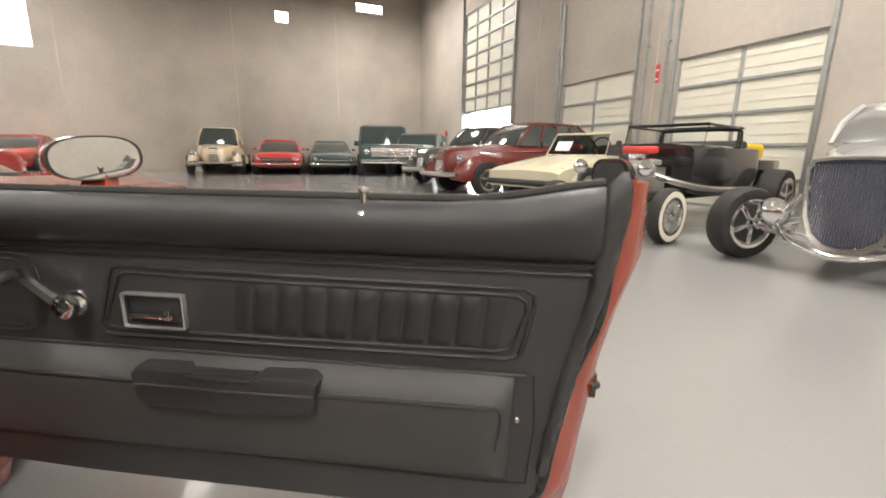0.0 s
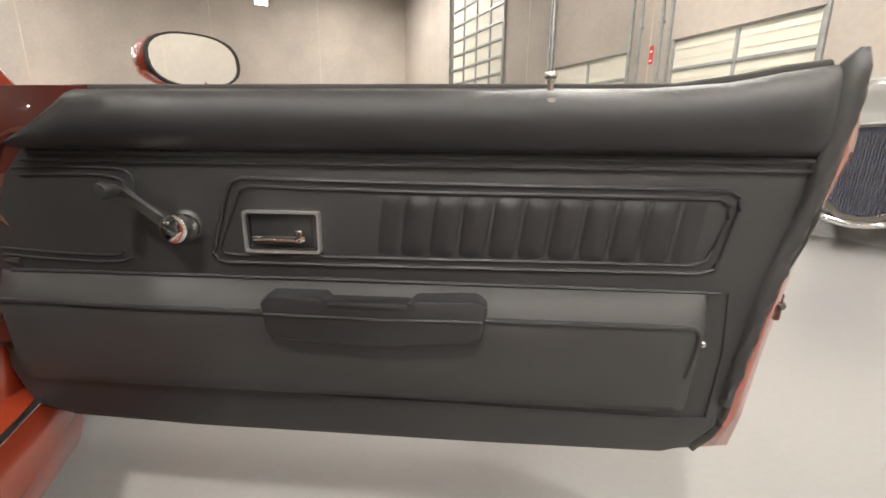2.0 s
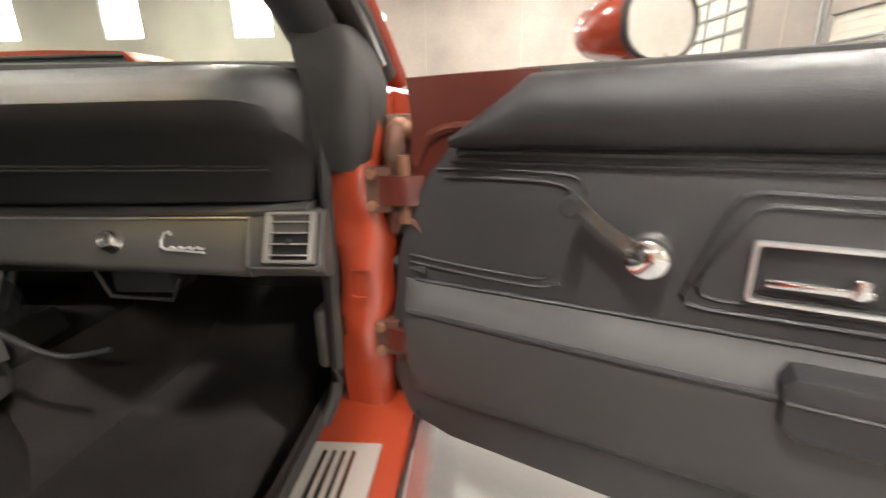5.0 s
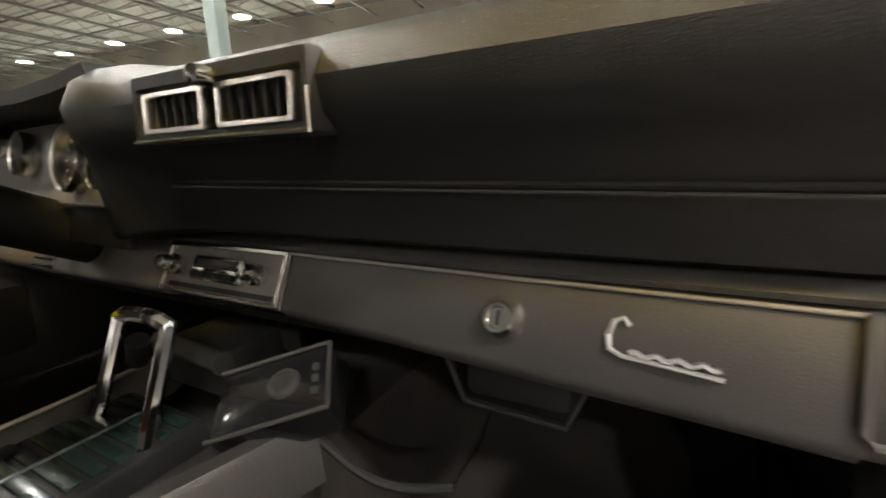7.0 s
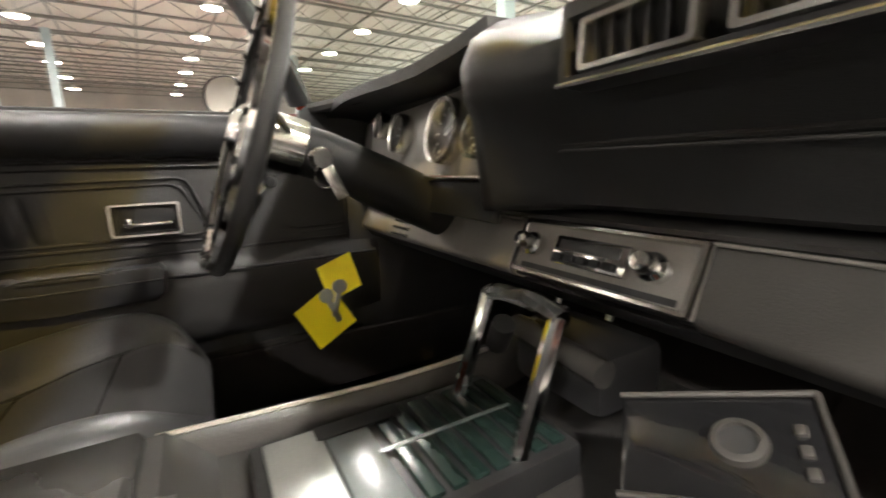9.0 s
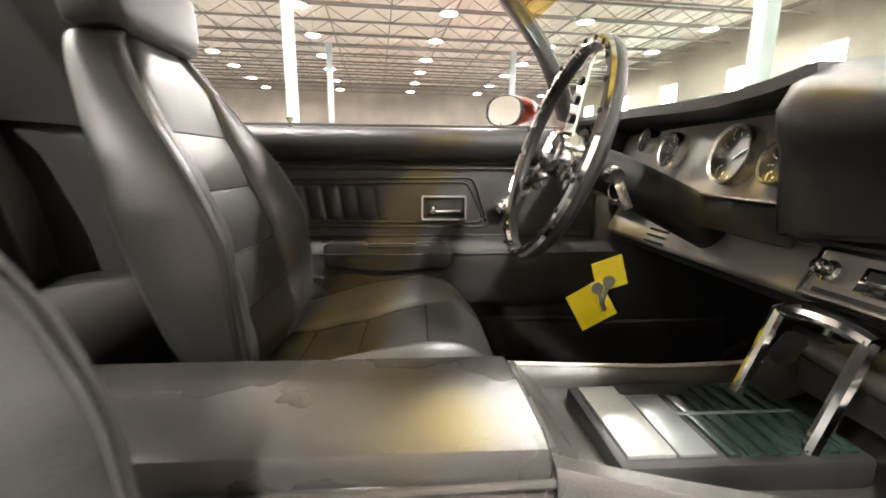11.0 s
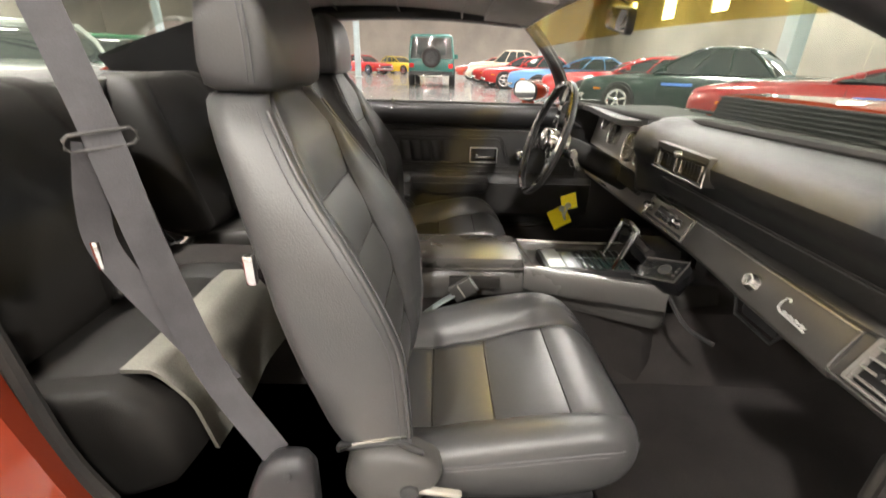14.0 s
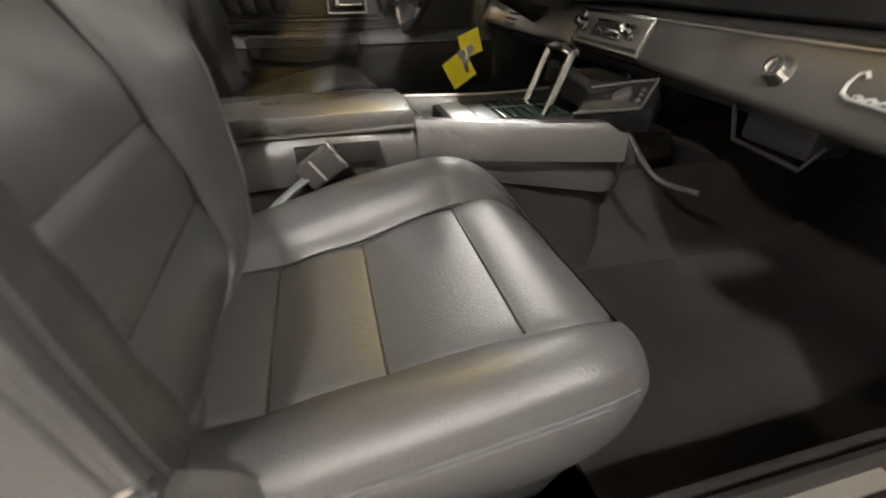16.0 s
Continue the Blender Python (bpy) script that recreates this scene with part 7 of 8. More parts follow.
def forties_car(m, color, label, coupe_roof=0.0, name="vintage_sedan", wood=False, height=1.62):
    car = thing(name, label, "car", group="parked cars")
    pm = paint(name + "_paint", color)
    st = [(-2.25, 0.45, 0.50, 0.70, 0.78), (-2.1, 0.66, 0.40, 0.82, 0.98), (-1.3, 0.80, 0.34, 0.92, 1.05), (-0.2, 0.82, 0.32, 0.94, 1.06), (0.75, 0.74, 0.34, 0.92, 1.08), (1.4, 0.52, 0.40, 0.84, 1.04), (2.0, 0.36, 0.44, 0.72, 0.96), (2.18, 0.22, 0.50, 0.66, 0.84)]
    part("body", loft(body_rings(smooth_rings(st))), pm, car)
    if wood:
        part("wood_side", box((-0.80, -2.0, 0.62), (0.80, 0.2, 1.05), 0.05), material("wood_panel", (0.20, 0.08, 0.03), 0.35, coat=0.6, grain=0.2, grain_scale=20, stain=0.5), car)
    cabin(car, pm, (-1.75, 0.72), (-1.15, 0.20), 1.04, height, 0.72, 0.56, 4)
    for s in (-1, 1):
        for y, ln, zt in ((1.55, 0.72, 0.84), (-1.45, 0.70, 0.80)):
            rings = []
            for k in range(9):
                t = -1 + 2 * k / 8
                r = max(0.04, math.sqrt(max(0, 1 - t * t * 0.98)))
                rings.append([(s * (0.70 + 0.20 * r * math.cos(a)), y + ln * t, 0.36 + (zt - 0.36) * r * max(-0.15, math.sin(a))) for a in (2 * math.pi * j / 14 for j in range(14))])
            part("fender", loft(rings), pm, car)
        lamp_round(car, s * 0.66, 2.08, 0.74, 0.095)
        part("running_board", box((s * 0.80 - 0.10, -0.85, 0.33), (s * 0.80 + 0.10, 0.95, 0.37), 0.015), pm, car)
        part("side_trim", tube([(s * 0.55, 1.5, 0.90), (s * 0.775, 0.6, 0.93), (s * 0.835, -0.4, 0.94), (s * 0.80, -1.5, 0.92)], 0.008, 6), "chrome", car)
    wheels(car, 1.64, (-1.45, 1.50), 0.335, 0.18)
    part("grille_shell", loft([[(x, 2.20 - 0.06 * abs(x) / 0.2 - (z - 0.44) * 0.20, z) for x, z in rounded(0.36, 0.52, 0.10, 4, 0, 0.70)], [(x * 0.9, 2.235 - (z - 0.44) * 0.20, z) for x, z in rounded(0.32, 0.48, 0.09, 4, 0, 0.70)]]), "chrome", car)
    for k in range(7):
        part("grille_bar", box((-0.14, 2.225 - 0.05 * (k / 7), 0.50 + 0.055 * k), (0.14, 2.25 - 0.012 * k, 0.515 + 0.055 * k), 0.003), "bright_trim", car)
    part("bumper", tube(curve_pts([(-0.86, 2.22, 0.44), (-0.5, 2.36, 0.44), (0.5, 2.36, 0.44), (0.86, 2.22, 0.44)], 4), 0.045, 8), "chrome", car)
    part("rear_bumper", tube(curve_pts([(-0.84, -2.2, 0.46), (-0.5, -2.36, 0.46), (0.5, -2.36, 0.46), (0.84, -2.2, 0.46)], 4), 0.045, 8), "chrome", car)
    car.matrix_world = m
    return car


def box_car(m, color, label, name="off_roader", length=4.5, width=1.80, height=1.95, bonnet=1.3, spare=True, pickup=False):
    """Square-built four by four or pickup."""
    car = thing(name, label, "car", group="parked cars")
    pm = paint(name + "_paint", color)
    h, w = length / 2, width / 2
    part("lower_body", box((-w, -h, 0.48), (w, h, 1.08), 0.07, 3), pm, car)
    part("bonnet", box((-w * 0.86, h - bonnet, 1.06), (w * 0.86, h - 0.04, 1.16), 0.05, 3), pm, car)
    back = -h + 0.02 if not pickup else -0.25
    front = h - bonnet
    def r4(y0, y1, ww, z):
        return [(x, y + (y0 + y1) / 2, z) for x, y in rounded(2 * ww, y1 - y0, 0.08, 3)]
    part("glazing", loft([r4(back, front, w * 0.96, 1.07), r4(back + 0.06, front - 0.28, w * 0.86, height - 0.06)]), GLASSY, car)
    part("roof", loft([r4(back + 0.05, front - 0.27, w * 0.87, height - 0.12), r4(back + 0.05, front - 0.27, w * 0.88, height - 0.05), r4(back + 0.1, front - 0.34, w * 0.80, height)]), pm, car)
    for s in (-1, 1):
        for t in (0, 0.33, 0.66, 1):
            yb, yr = back + 0.05 + (front - back - 0.1) * t, back + 0.10 + (front - back - 0.42) * t
            part("pillar", tube([(s * w * 0.955, yb, 1.05), (s * w * 0.865, yr, height - 0.08)], 0.055, 6), pm, car)
        part("bumper_end", box((s * w * 0.8 - 0.15, h - 0.02, 0.46), (s * w * 0.8 + 0.15, h + 0.12, 0.62), 0.03), "chrome" if pickup else "dark_plastic", car)
        lamp_round(car, s * w * 0.72, h, 0.88, 0.10)
        part("tail_lamp", box((s * w * 0.86 - 0.09, -h - 0.03, 0.74), (s * w * 0.86 + 0.09, -h + 0.02, 0.90), 0.015), "tail_red", car)
        part("side_mirror", box((s * (w + 0.08) - 0.09, front - 0.42, 1.10), (s * (w + 0.08) + 0.09, front - 0.30, 1.30), 0.03), pm, car)
    part("front_bumper", box((-w * 0.8, h + 0.0, 0.46), (w * 0.8, h + 0.10, 0.62), 0.03), "chrome" if pickup else "dark_plastic", car)
    part("rear_bumper", box((-w * 0.96, -h - 0.12, 0.46), (w * 0.96, -h + 0.0, 0.62), 0.03), "dark_plastic", car)
    part("tow_bar", box((-0.5, -h - 0.16, 0.42), (0.5, -h - 0.11, 0.47), 0.01), "bright_trim", car)
    part("grille", box((-w * 0.56, h - 0.01, 0.70), (w * 0.56, h + 0.03, 1.02), 0.03), "chrome" if pickup else "dark_plastic", car)
    for k in range(4):
        part("grille_bar", box((-w * 0.54, h + 0.028, 0.735 + 0.075 * k), (w * 0.54, h + 0.05, 0.765 + 0.075 * k), 0.006), "bright_trim", car)
    if spare:
        sm = Matrix.Translation((0, -h - 0.10, 1.12)) @ Matrix.Rotation(radians(90), 4, "X")
        add_wheel(car, sm, 0.37, 0.22, "dark_plastic")
        part("rear_pane", box((-w * 0.62, -h - 0.015, 1.22), (w * 0.62, -h + 0.03, 1.70), 0.03), GLASSY, car, "dark rear window")
    if pickup:
        part("bed_wall", ring_frame([(-w * 0.98, -h + 0.02), (w * 0.98, -h + 0.02), (w * 0.98, back - 0.05), (-w * 0.98, back - 0.05)], [(-w * 0.90, -h + 0.10), (w * 0.90, -h + 0.10), (w * 0.90, back - 0.13), (-w * 0.90, back - 0.13)], 0.14, Matrix.Translation((0, 0, 1.20)) @ Matrix.Rotation(radians(-90), 4, "X")), pm, car)
    wheels(car, width - 0.20, (-h + 0.85, h - 0.80), 0.38, 0.25, "steel_grey")
    car.matrix_world = m
    return car


def thing_car(m):
    """Cream angular open utility car."""
    car = thing("open_utility_car", "cream slab-sided open utility car with folding windscreen", "car", group="parked cars")
    pm = paint("cream_paint", (0.62, 0.58, 0.42))
    st = [[(x, y, z) for x, z in ((0.70, 0.34), (0.74, zt * 0.62), (0.72, zt - 0.03), (0.60, zt), (0.0, zt + 0.02), (-0.60, zt), (-0.72, zt - 0.03), (-0.74, zt * 0.62), (-0.70, 0.34))] for y, zt in ((-1.85, 0.80), (-1.8, 0.84), (-0.6, 0.86), (0.35, 0.87), (0.55, 0.86), (1.78, 0.66), (1.88, 0.60))]
    part("tub", loft(st), pm, car)
    for k in (-2, -1, 1, 2):
        part("bonnet_rib", loft([[(x + k * 0.17, y, z + dz) for x, dz in ((-0.02, 0), (0.02, 0), (0.014, 0.012), (-0.014, 0.012))] for y, z in ((0.60, 0.865), (1.72, 0.680))]), pm, car)
    fr = [(-0.62, 0.40, 0.86), (-0.56, 0.16, 1.25), (0.56, 0.16, 1.25), (0.62, 0.40, 0.86)]
    part("screen_frame", tube(fr, 0.022, 8, closed=True), pm, car)
    part("screen_glass", loft([[(-0.60, 0.395, 0.87), (0.60, 0.395, 0.87)], [(-0.55, 0.165, 1.24), (0.55, 0.165, 1.24)]], closed=False, caps=False), "glass_dark", car)
    part("screen_card", box((-0.16, 0.0, -0.10), (0.16, 0.005, 0.10), m=Matrix.Translation((0.30, 0.31, 1.03)) @ Matrix.Rotation(radians(32), 4, "X")), "paper", car, "white information card", smooth=False)
    for s in (-1, 1):
        part("fender", loft([[(s * (0.58 + 0.22 * r * math.cos(a)), 1.15 + 0.62 * t, 0.34 + 0.40 * r * max(-0.1, math.sin(a))) for a in (2 * math.pi * j / 12 for j in range(12))] for t, r in ((-1, 0.25), (-0.8, 0.7), (-0.3, 1), (0.3, 1), (0.8, 0.75), (1, 0.3))]), pm, car)
        lamp_round(car, s * 0.62, 1.72, 0.58, 0.085)
        part("front_seat", box((s * 0.34 - 0.22, -0.45, 0.66), (s * 0.34 + 0.22, -0.30, 1.06), 0.05), SEATS, car)
        part("side_mirror", box((s * 0.80 - 0.05, 0.30, 1.0), (s * 0.80 + 0.05, 0.34, 1.12), 0.02), "dark_plastic", car)
    part("steering_wheel", tube([(-0.32 + 0.18 * math.cos(a), 0.05 - 0.05 * math.sin(a), 1.02 + 0.17 * math.sin(a)) for a in (2 * math.pi * k / 20 for k in range(20))], 0.014, 6, closed=True), "dark_plastic", car)
    part("red_cloth", box((0.05, 0.02, 0.98), (0.40, 0.16, 1.06), 0.03), "sign_red", car)
    part("folded_hood", tube([(-0.62, -1.55, 0.98), (0, -1.62, 1.02), (0.62, -1.55, 0.98)], 0.11, 10), "dark_plastic", car)
    part("bumper", tube([(-0.7, 1.92, 0.42), (0.7, 1.92, 0.42)], 0.05, 8), "dark_plastic", car)
    wheels(car, 1.34, (-1.15, 1.15), 0.32, 0.18, "steel_grey")
    car.matrix_world = m


def hot_rod(m):
    """Open black bucket-bodied hot rod with a bare engine."""
    car = thing("hot_rod", "black open-bodied hot rod with bare engine and whitewall tyres", "car", group="parked cars")
    part("frame_rail", box((-0.42, -1.45, 0.38), (-0.34, 1.55, 0.48), 0.01), "black_paint", car)
    part("frame_rail", box((0.34, -1.45, 0.38), (0.42, 1.55, 0.48), 0.01), "black_paint", car)
    part("tub", loft(body_rings(smooth_rings([(-1.0, 0.50, 0.42, 0.90, 0.94), (-0.85, 0.60, 0.40, 0.96, 1.00), (-0.2, 0.63, 0.40, 0.97, 1.00), (0.35, 0.60, 0.42, 0.97, 1.02), (0.62, 0.48, 0.46, 0.95, 1.01)]))), "black_paint", car)
    part("bed", box((-0.55, -1.75, 0.48), (0.55, -1.02, 0.84), 0.04), "black_paint", car)
    part("seat_back", box((-0.50, -0.72, 0.86), (0.50, -0.56, 1.08), 0.05), SEATS, car)
    part("screen_frame", tube([(-0.50, 0.50, 0.94), (-0.50, 0.42, 1.24), (0.50, 0.42, 1.24), (0.50, 0.50, 0.94)], 0.020, 8, closed=True), "black_paint", car)
    part("screen_glass", loft([[(-0.49, 0.495, 0.95), (0.49, 0.495, 0.95)], [(-0.49, 0.425, 1.23), (0.49, 0.425, 1.23)]], closed=False, caps=False), "lens", car)
    part("roll_hoop", tube(curve_pts([(-0.50, -0.40, 0.88), (-0.50, -0.42, 1.16), (-0.42, -0.42, 1.22), (0.42, -0.42, 1.22), (0.50, -0.42, 1.16), (0.50, -0.40, 0.88)], 4), 0.034, 8), "black_paint", car)
    part("top_rail", tube([(0.50, 0.42, 1.24), (0.50, -0.42, 1.22)], 0.016, 8), "black_paint", car)
    part("top_rail", tube([(-0.50, 0.42, 1.24), (-0.50, -0.42, 1.22)], 0.016, 8), "black_paint", car)
    part("engine_block", box((-0.22, 0.68, 0.46), (0.22, 1.22, 0.78), 0.04), "brushed", car)
    for s in (-1, 1):
        part("valve_cover", box((s * 0.22 - 0.07, 0.72, 0.74), (s * 0.22 + 0.07, 1.18, 0.84), 0.03), "chrome", car)
        part("exhaust", tube(curve_pts([(s * 0.30, 1.10, 0.66), (s * 0.46, 0.90, 0.58), (s * 0.56, 0.30, 0.50), (s * 0.60, -0.9, 0.46)], 4), 0.04, 10), "bright_trim", car)
        lamp_round(car, s * 0.42, 1.50, 0.74, 0.08)
    part("air_cleaner", box((-0.16, 0.80, 0.90), (0.16, 1.06, 0.98), 0.02), "sign_red", car, "red air cleaner")
    part("carburettor", box((-0.10, 0.84, 0.78), (0.10, 1.02, 0.91), 0.02), "chrome", car)
    part("radiator_shell", prism(rounded(0.46, 0.46, 0.13, 5, 0, 0.60), 0.14, Matrix.Translation((0, 1.36, 0)), r=0.03), "black_paint", car)
    part("radiator_core", prism(rounded(0.38, 0.38, 0.10, 5, 0, 0.60), 0.006, Matrix.Translation((0, 1.505, 0))), "dark_plastic", car)
    part("axle", tube([(-0.68, 1.52, 0.30), (0.68, 1.52, 0.30)], 0.03, 8), "chrome", car)
    part("toolbox_green", box((-0.30, 0.3, 0.24), (0.30, 0.9, 0.38), 0.02), material("green_pan", (0.04, 0.20, 0.05), 0.4, coat=0.5), car, "green oil pan")
    for s in (-1, 1):
        add_wheel(car, Matrix.Translation((s * 0.72, 1.52, 0.28)) @ Matrix.Rotation(radians(90 * s), 4, "Y"), 0.28, 0.13, "chrome", True, 16)
        add_wheel(car, Matrix.Translation((s * 0.72, -1.2, 0.36)) @ Matrix.Rotation(radians(90 * s), 4, "Y"), 0.36, 0.28, "chrome", False, 5)
    part("yellow_cover", box((-0.35, -1.7, 0.84), (0.05, -1.3, 1.06), 0.05), "sign_yellow", car, "yellow folded cover")
    car.matrix_world = m


def street_rod(m):
    """Silver thirties coupe without front fenders, its tall ribbed grille forward."""
    car = thing("street_rod", "silver thirties street rod with tall chrome ribbed grille", "car", group="parked cars")
    pm = paint("silver_paint", (0.40, 0.40, 0.39))
    part("body", loft(body_rings(smooth_rings([(-1.9, 0.40, 0.5, 0.72, 0.80), (-1.6, 0.62, 0.40, 0.86, 0.98), (-0.8, 0.74, 0.36, 0.92, 1.02), (0.1, 0.68, 0.36, 0.92, 1.04), (0.9, 0.44, 0.42, 0.84, 0.98), (1.72, 0.29, 0.42, 0.76, 0.89)]))), pm, car)
    # paler windows: bright reflections are put into the glass colour
    cabin(car, pm, (-1.45, 0.30), (-0.95, -0.10), 1.02, 1.42, 0.62, 0.50, 2, material("glare_glass", (0.15, 0.15, 0.145), 0.08, spec=0.8, coat=0.8))
    # the grille leans back, pointed at its foot
    outline = [(0.0, 0.26), (0.10, 0.28), (0.18, 0.36), (0.235, 0.52), (0.27, 0.74), (0.285, 0.90), (0.26, 0.965), (0.14, 0.985), (0.0, 0.99), (-0.14, 0.985), (-0.26, 0.965), (-0.285, 0.90), (-0.27, 0.74), (-0.235, 0.52), (-0.18, 0.36), (-0.10, 0.28)]
    lean = Matrix.Translation((0, 2.02, -0.06)) @ Matrix(((1.08, 0, 0, 0), (0, -1, -0.20, 0), (0, 0, 0.96, 0), (0, 0, 0, 1)))
    inner = [(x * 0.90, 0.325 + (z - 0.26) * 0.87) for x, z in outline]
    part("grille_shell", ring_frame(outline, inner, 0.16, lean @ Matrix.Translation((0, 0.0, 0)), 0.02), "chrome", car, "chrome grille shell")
    # shade and blue reflections behind the bars are put into this colour
    part("grille_back", prism(inner, 0.01, lean @ Matrix.Translation((0, 0.06, 0))), material("grille_shadow", (0.06, 0.07, 0.11), 0.4, metal=0.5, grain=0.2, stain=0.4), car)
    for k in range(-15, 16):
        x = k * 0.0158
        top = 0.93 - 0.02 * abs(x)
        bot = lerp_table([(0.0, 0.335), (0.09, 0.345), (0.16, 0.42), (0.21, 0.55), (0.24, 0.72)], abs(x))
        part("grille_bar", tube([lean @ Vector((x, 0.03, bot)), lean @ Vector((x, 0.03, top))], 0.0040, 6), "chrome", car)
    part("grille_foot", box((-0.10, 1.76, 0.30), (0.10, 1.80, 0.42), 0.01), "brushed", car)
    part("spreader_bar", tube(curve_pts([(-0.50, 1.66, 0.38), (-0.32, 1.92, 0.27), (0, 2.06, 0.20), (0.32, 1.92, 0.27), (0.50, 1.66, 0.38)], 5), 0.024, 10), "chrome", car)
    part("axle", tube([(-0.70, 1.62, 0.30), (-0.3, 1.66, 0.26), (0.3, 1.66, 0.26), (0.70, 1.62, 0.30)], 0.03, 8), "chrome", car)
    for s in (-1, 1):
        lamp_round(car, s * 0.50, 1.74, 0.44, 0.105)
        part("lamp_stay", tube([(s * 0.50, 1.68, 0.42), (s * 0.36, 1.60, 0.34)], 0.02, 8), "chrome", car)
        part("shock", tube([(s * 0.52, 1.60, 0.30), (s * 0.40, 1.50, 0.58)], 0.03, 10), "chrome", car)
        part("steering_arm", tube([(s * 0.62, 1.66, 0.33), (s * 0.30, 1.72, 0.40)], 0.03, 8), "chrome", car)
        part("rear_fender", loft([[(s * (0.66 + 0.22 * r * math.cos(a)), -1.25 + 0.62 * t, 0.38 + 0.44 * r * max(-0.1, math.sin(a))) for a in (2 * math.pi * j / 12 for j in range(12))] for t, r in ((-1, 0.25), (-0.8, 0.7), (-0.3, 1), (0.3, 1), (0.8, 0.75), (1, 0.3))]), pm, car)
        add_wheel(car, Matrix.Translation((s * 0.74, 1.62, 0.31)) @ Matrix.Rotation(radians(-24), 4, "Z") @ Matrix.Rotation(radians(90 * s), 4, "Y"), 0.31, 0.19, "chrome", False, 5)
        add_wheel(car, Matrix.Translation((s * 0.70, -1.25, 0.36)) @ Matrix.Rotation(radians(90 * s), 4, "Y"), 0.36, 0.24, "chrome", False, 5)
    car.matrix_world = m


# row along the dock doors
FACE = (-0.95, -0.30)
street_rod(heading(5.40 + 1.62 * 0.95, 1.02 + 1.62 * 0.30, *FACE) @ Matrix.Scale(1.0, 4))
hot_rod(heading(4.75 + 1.52 * 0.95, 3.05 + 1.52 * 0.30, *FACE))
thing_car(heading(4.95 + 1.8 * 0.92, 5.4 + 1.8 * 0.40, -0.92, -0.40))
forties_car(heading(4.23 + 2.2 * 0.98, 7.95 + 2.2 * 0.17, -0.98, -0.17), (0.13, 0.010, 0.008), "maroon rounded forties sedan with chrome trim", name="maroon_sedan", height=1.56)
forties_car(heading(4.45 + 2.2 * 0.93, 10.5 + 2.2 * 0.37, -0.93, -0.37), (0.05, 0.05, 0.045), "dark vintage sedan beside the maroon one", name="dark_sedan")
box_car(heading(6.15, 16.6, -0.55, -0.83), (0.10, 0.105, 0.085), "olive grey truck with a broad chrome front", name="olive_truck", length=4.6, width=1.8, height=1.62, spare=False, pickup=True)
# row along the far wall, noses towards the middle
forties_car(heading(-1.72, 18.0, 0.05, -1), (0.62, 0.52, 0.36), "cream vintage wagon with wooden sides", name="cream_wagon", wood=True, height=1.72)
muscle_car(heading(0.45, 18.3, 0.0, -1), (0.55, 0.02, 0.02), "bright red sixties coupe facing the aisle", name="red_coupe")
muscle_car(heading(2.45, 18.2, 0.0, -1), (0.03, 0.07, 0.075), "dark teal sixties coupe facing the aisle", name="teal_coupe")
box_car(heading(4.55, 17.6, -0.1, -1), (0.02, 0.05, 0.05), "dark green pickup truck with big chrome grille", name="pickup_truck", length=5.2, width=1.95, height=1.90, spare=False, pickup=True)
muscle_car(heading(-8.2, 18.4, 0.1, -1), (0.45, 0.03, 0.02), "red coupe parked before the concrete wall", name="red_coupe_far")
muscle_car(heading(-11.0, 18.4, 0.1, -1), (0.03, 0.03, 0.035), "black coupe parked before the concrete wall", name="black_coupe")
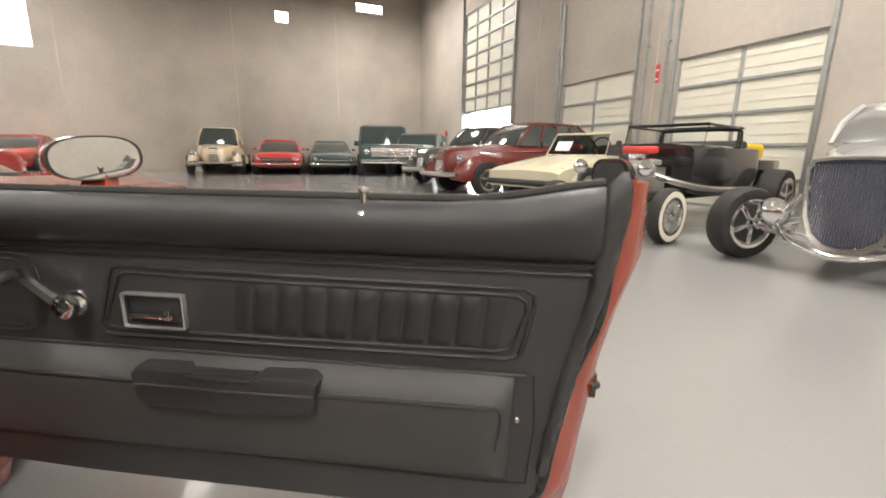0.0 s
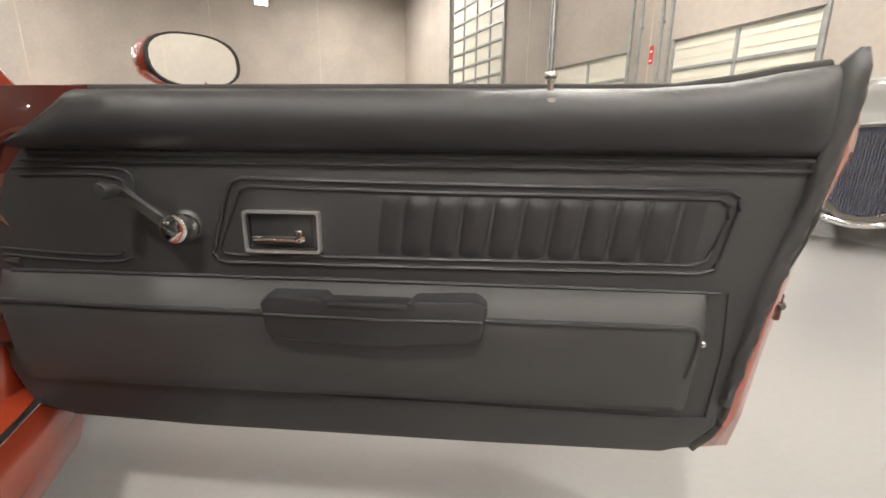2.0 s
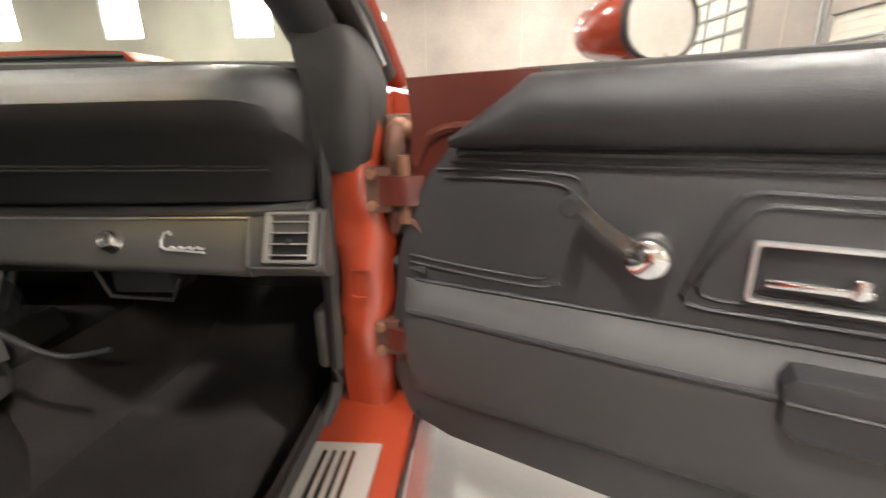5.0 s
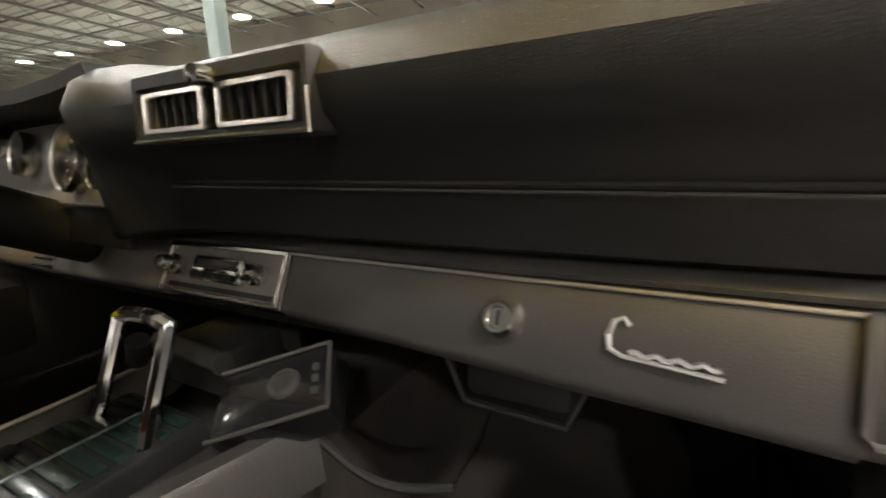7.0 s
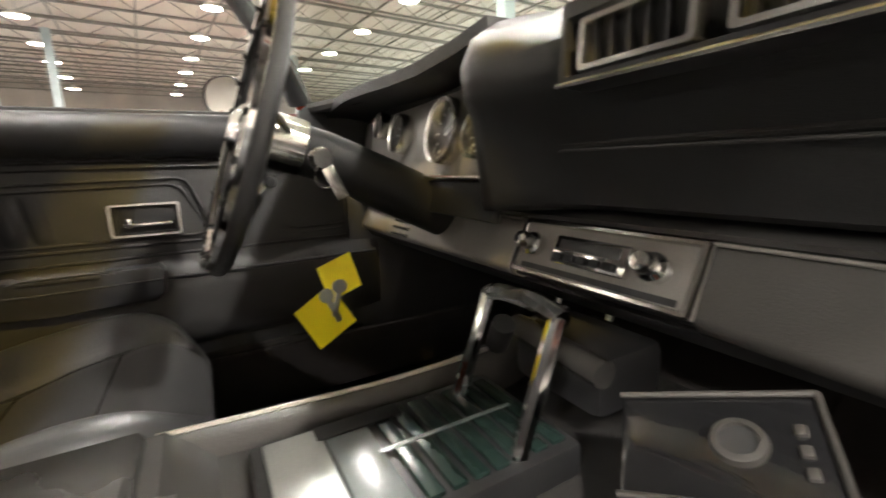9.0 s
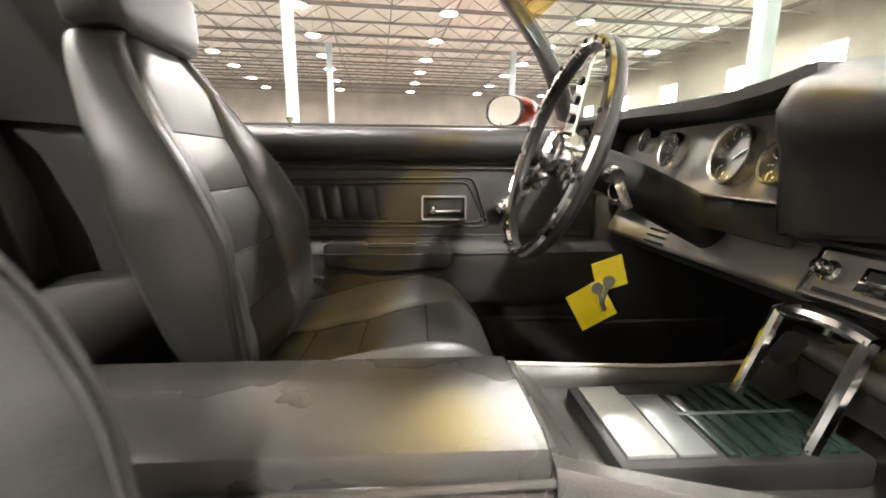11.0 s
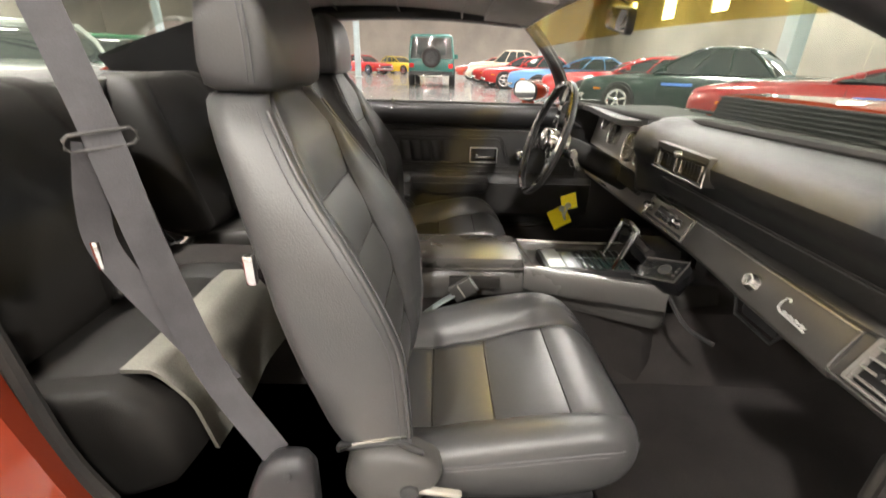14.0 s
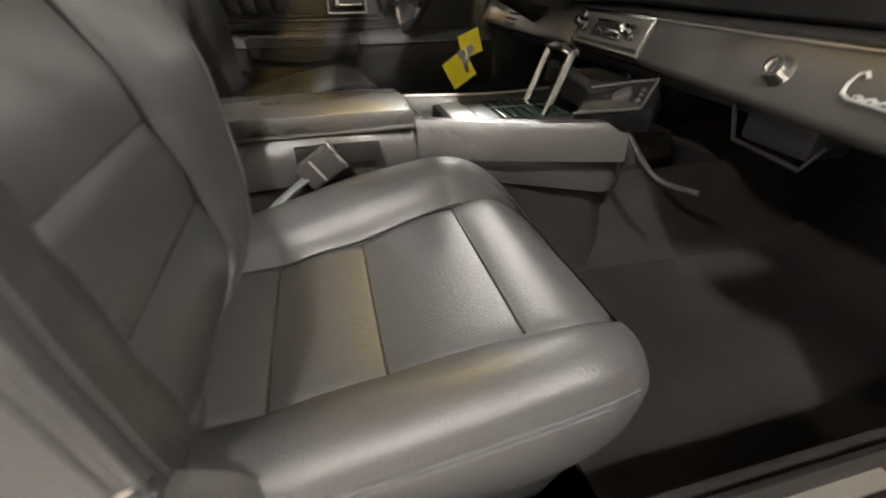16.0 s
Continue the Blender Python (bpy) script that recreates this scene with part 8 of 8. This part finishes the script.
# group seen over the bonnet
muscle_car(heading(-7.9, 4.6, -0.72, -0.69), (0.012, 0.028, 0.022), "dark green coupe with blue tape on its side", tape=True, height=1.33, name="green_coupe", width=1.86)
muscle_car(heading(-4.3, 5.1, -0.72, -0.69), (0.25, 0.015, 0.014), "red coupe with blue tape on its door", tape=True, height=1.10, name="red_sports_coupe")
muscle_car(heading(-12.6, 6.2, -0.72, -0.69), (0.20, 0.21, 0.20), "grey coupe in the row of parked cars", name="grey_coupe")
muscle_car(heading(-16.0, 7.6, -0.72, -0.69), (0.42, 0.02, 0.02), "red coupe in the row of parked cars", name="red_coupe_row")
# aisle behind the driver's window
box_car(heading(-19.6, -1.0, -1, 0.03), (0.012, 0.115, 0.10), "green square-built off-roader with spare wheel on its tail", name="off_roader")
muscle_car(heading(-9.6, 4.1, -0.25, -1), (0.42, 0.014, 0.014), "bright red low coupe in the aisle row", name="low_red_coupe", height=1.18)
muscle_car(heading(-13.6, 3.9, -0.25, -1), (0.10, 0.25, 0.48), "light blue coupe in the aisle row", name="blue_coupe", height=1.22)
muscle_car(heading(-18.4, 3.5, -0.25, -1), (0.50, 0.02, 0.02), "red coupe in the aisle row", name="red_aisle_coupe")
muscle_car(heading(-21.2, 3.3, -0.25, -1), (0.42, 0.016, 0.016), "dark red coupe in the aisle row", name="dark_red_coupe")
forties_car(heading(-24.4, 3.0, -0.25, -1), (0.60, 0.52, 0.40), "cream vintage car in the aisle row", name="cream_sedan")
muscle_car(heading(-28.4, 2.7, -0.25, -1), (0.45, 0.05, 0.03), "red coupe far down the aisle", name="far_red_coupe")
muscle_car(heading(-34, -6.5, 0.6, 0.8), (0.50, 0.02, 0.02), "red coupe across the aisle", name="red_end_coupe")
muscle_car(heading(-31, -9.0, 0.6, 0.8), (0.08, 0.16, 0.55), "blue coupe across the aisle", name="blue_end_coupe")
muscle_car(heading(-37, -4.2, 0.6, 0.8), (0.62, 0.42, 0.02), "yellow coupe across the aisle", name="yellow_coupe")
box_car(heading(-40, -1.8, 1, 0.2), (0.42, 0.03, 0.03), "red van at the end of the aisle", name="red_van", spare=False, height=1.9)
muscle_car(heading(-36, 3.4, 0.6, -0.8), (0.55, 0.55, 0.53), "white coupe at the end of the aisle", name="white_coupe")
# behind the coupe's rear window
muscle_car(heading(-4.4, -5.6, 0.75, 0.65), (0.34, 0.36, 0.34), "pale silver coupe parked behind", name="silver_coupe", height=1.28)
muscle_car(heading(-8.6, -7.2, 0.75, 0.65), (0.05, 0.22, 0.10), "green coupe parked behind", name="green_row_coupe", height=1.30)
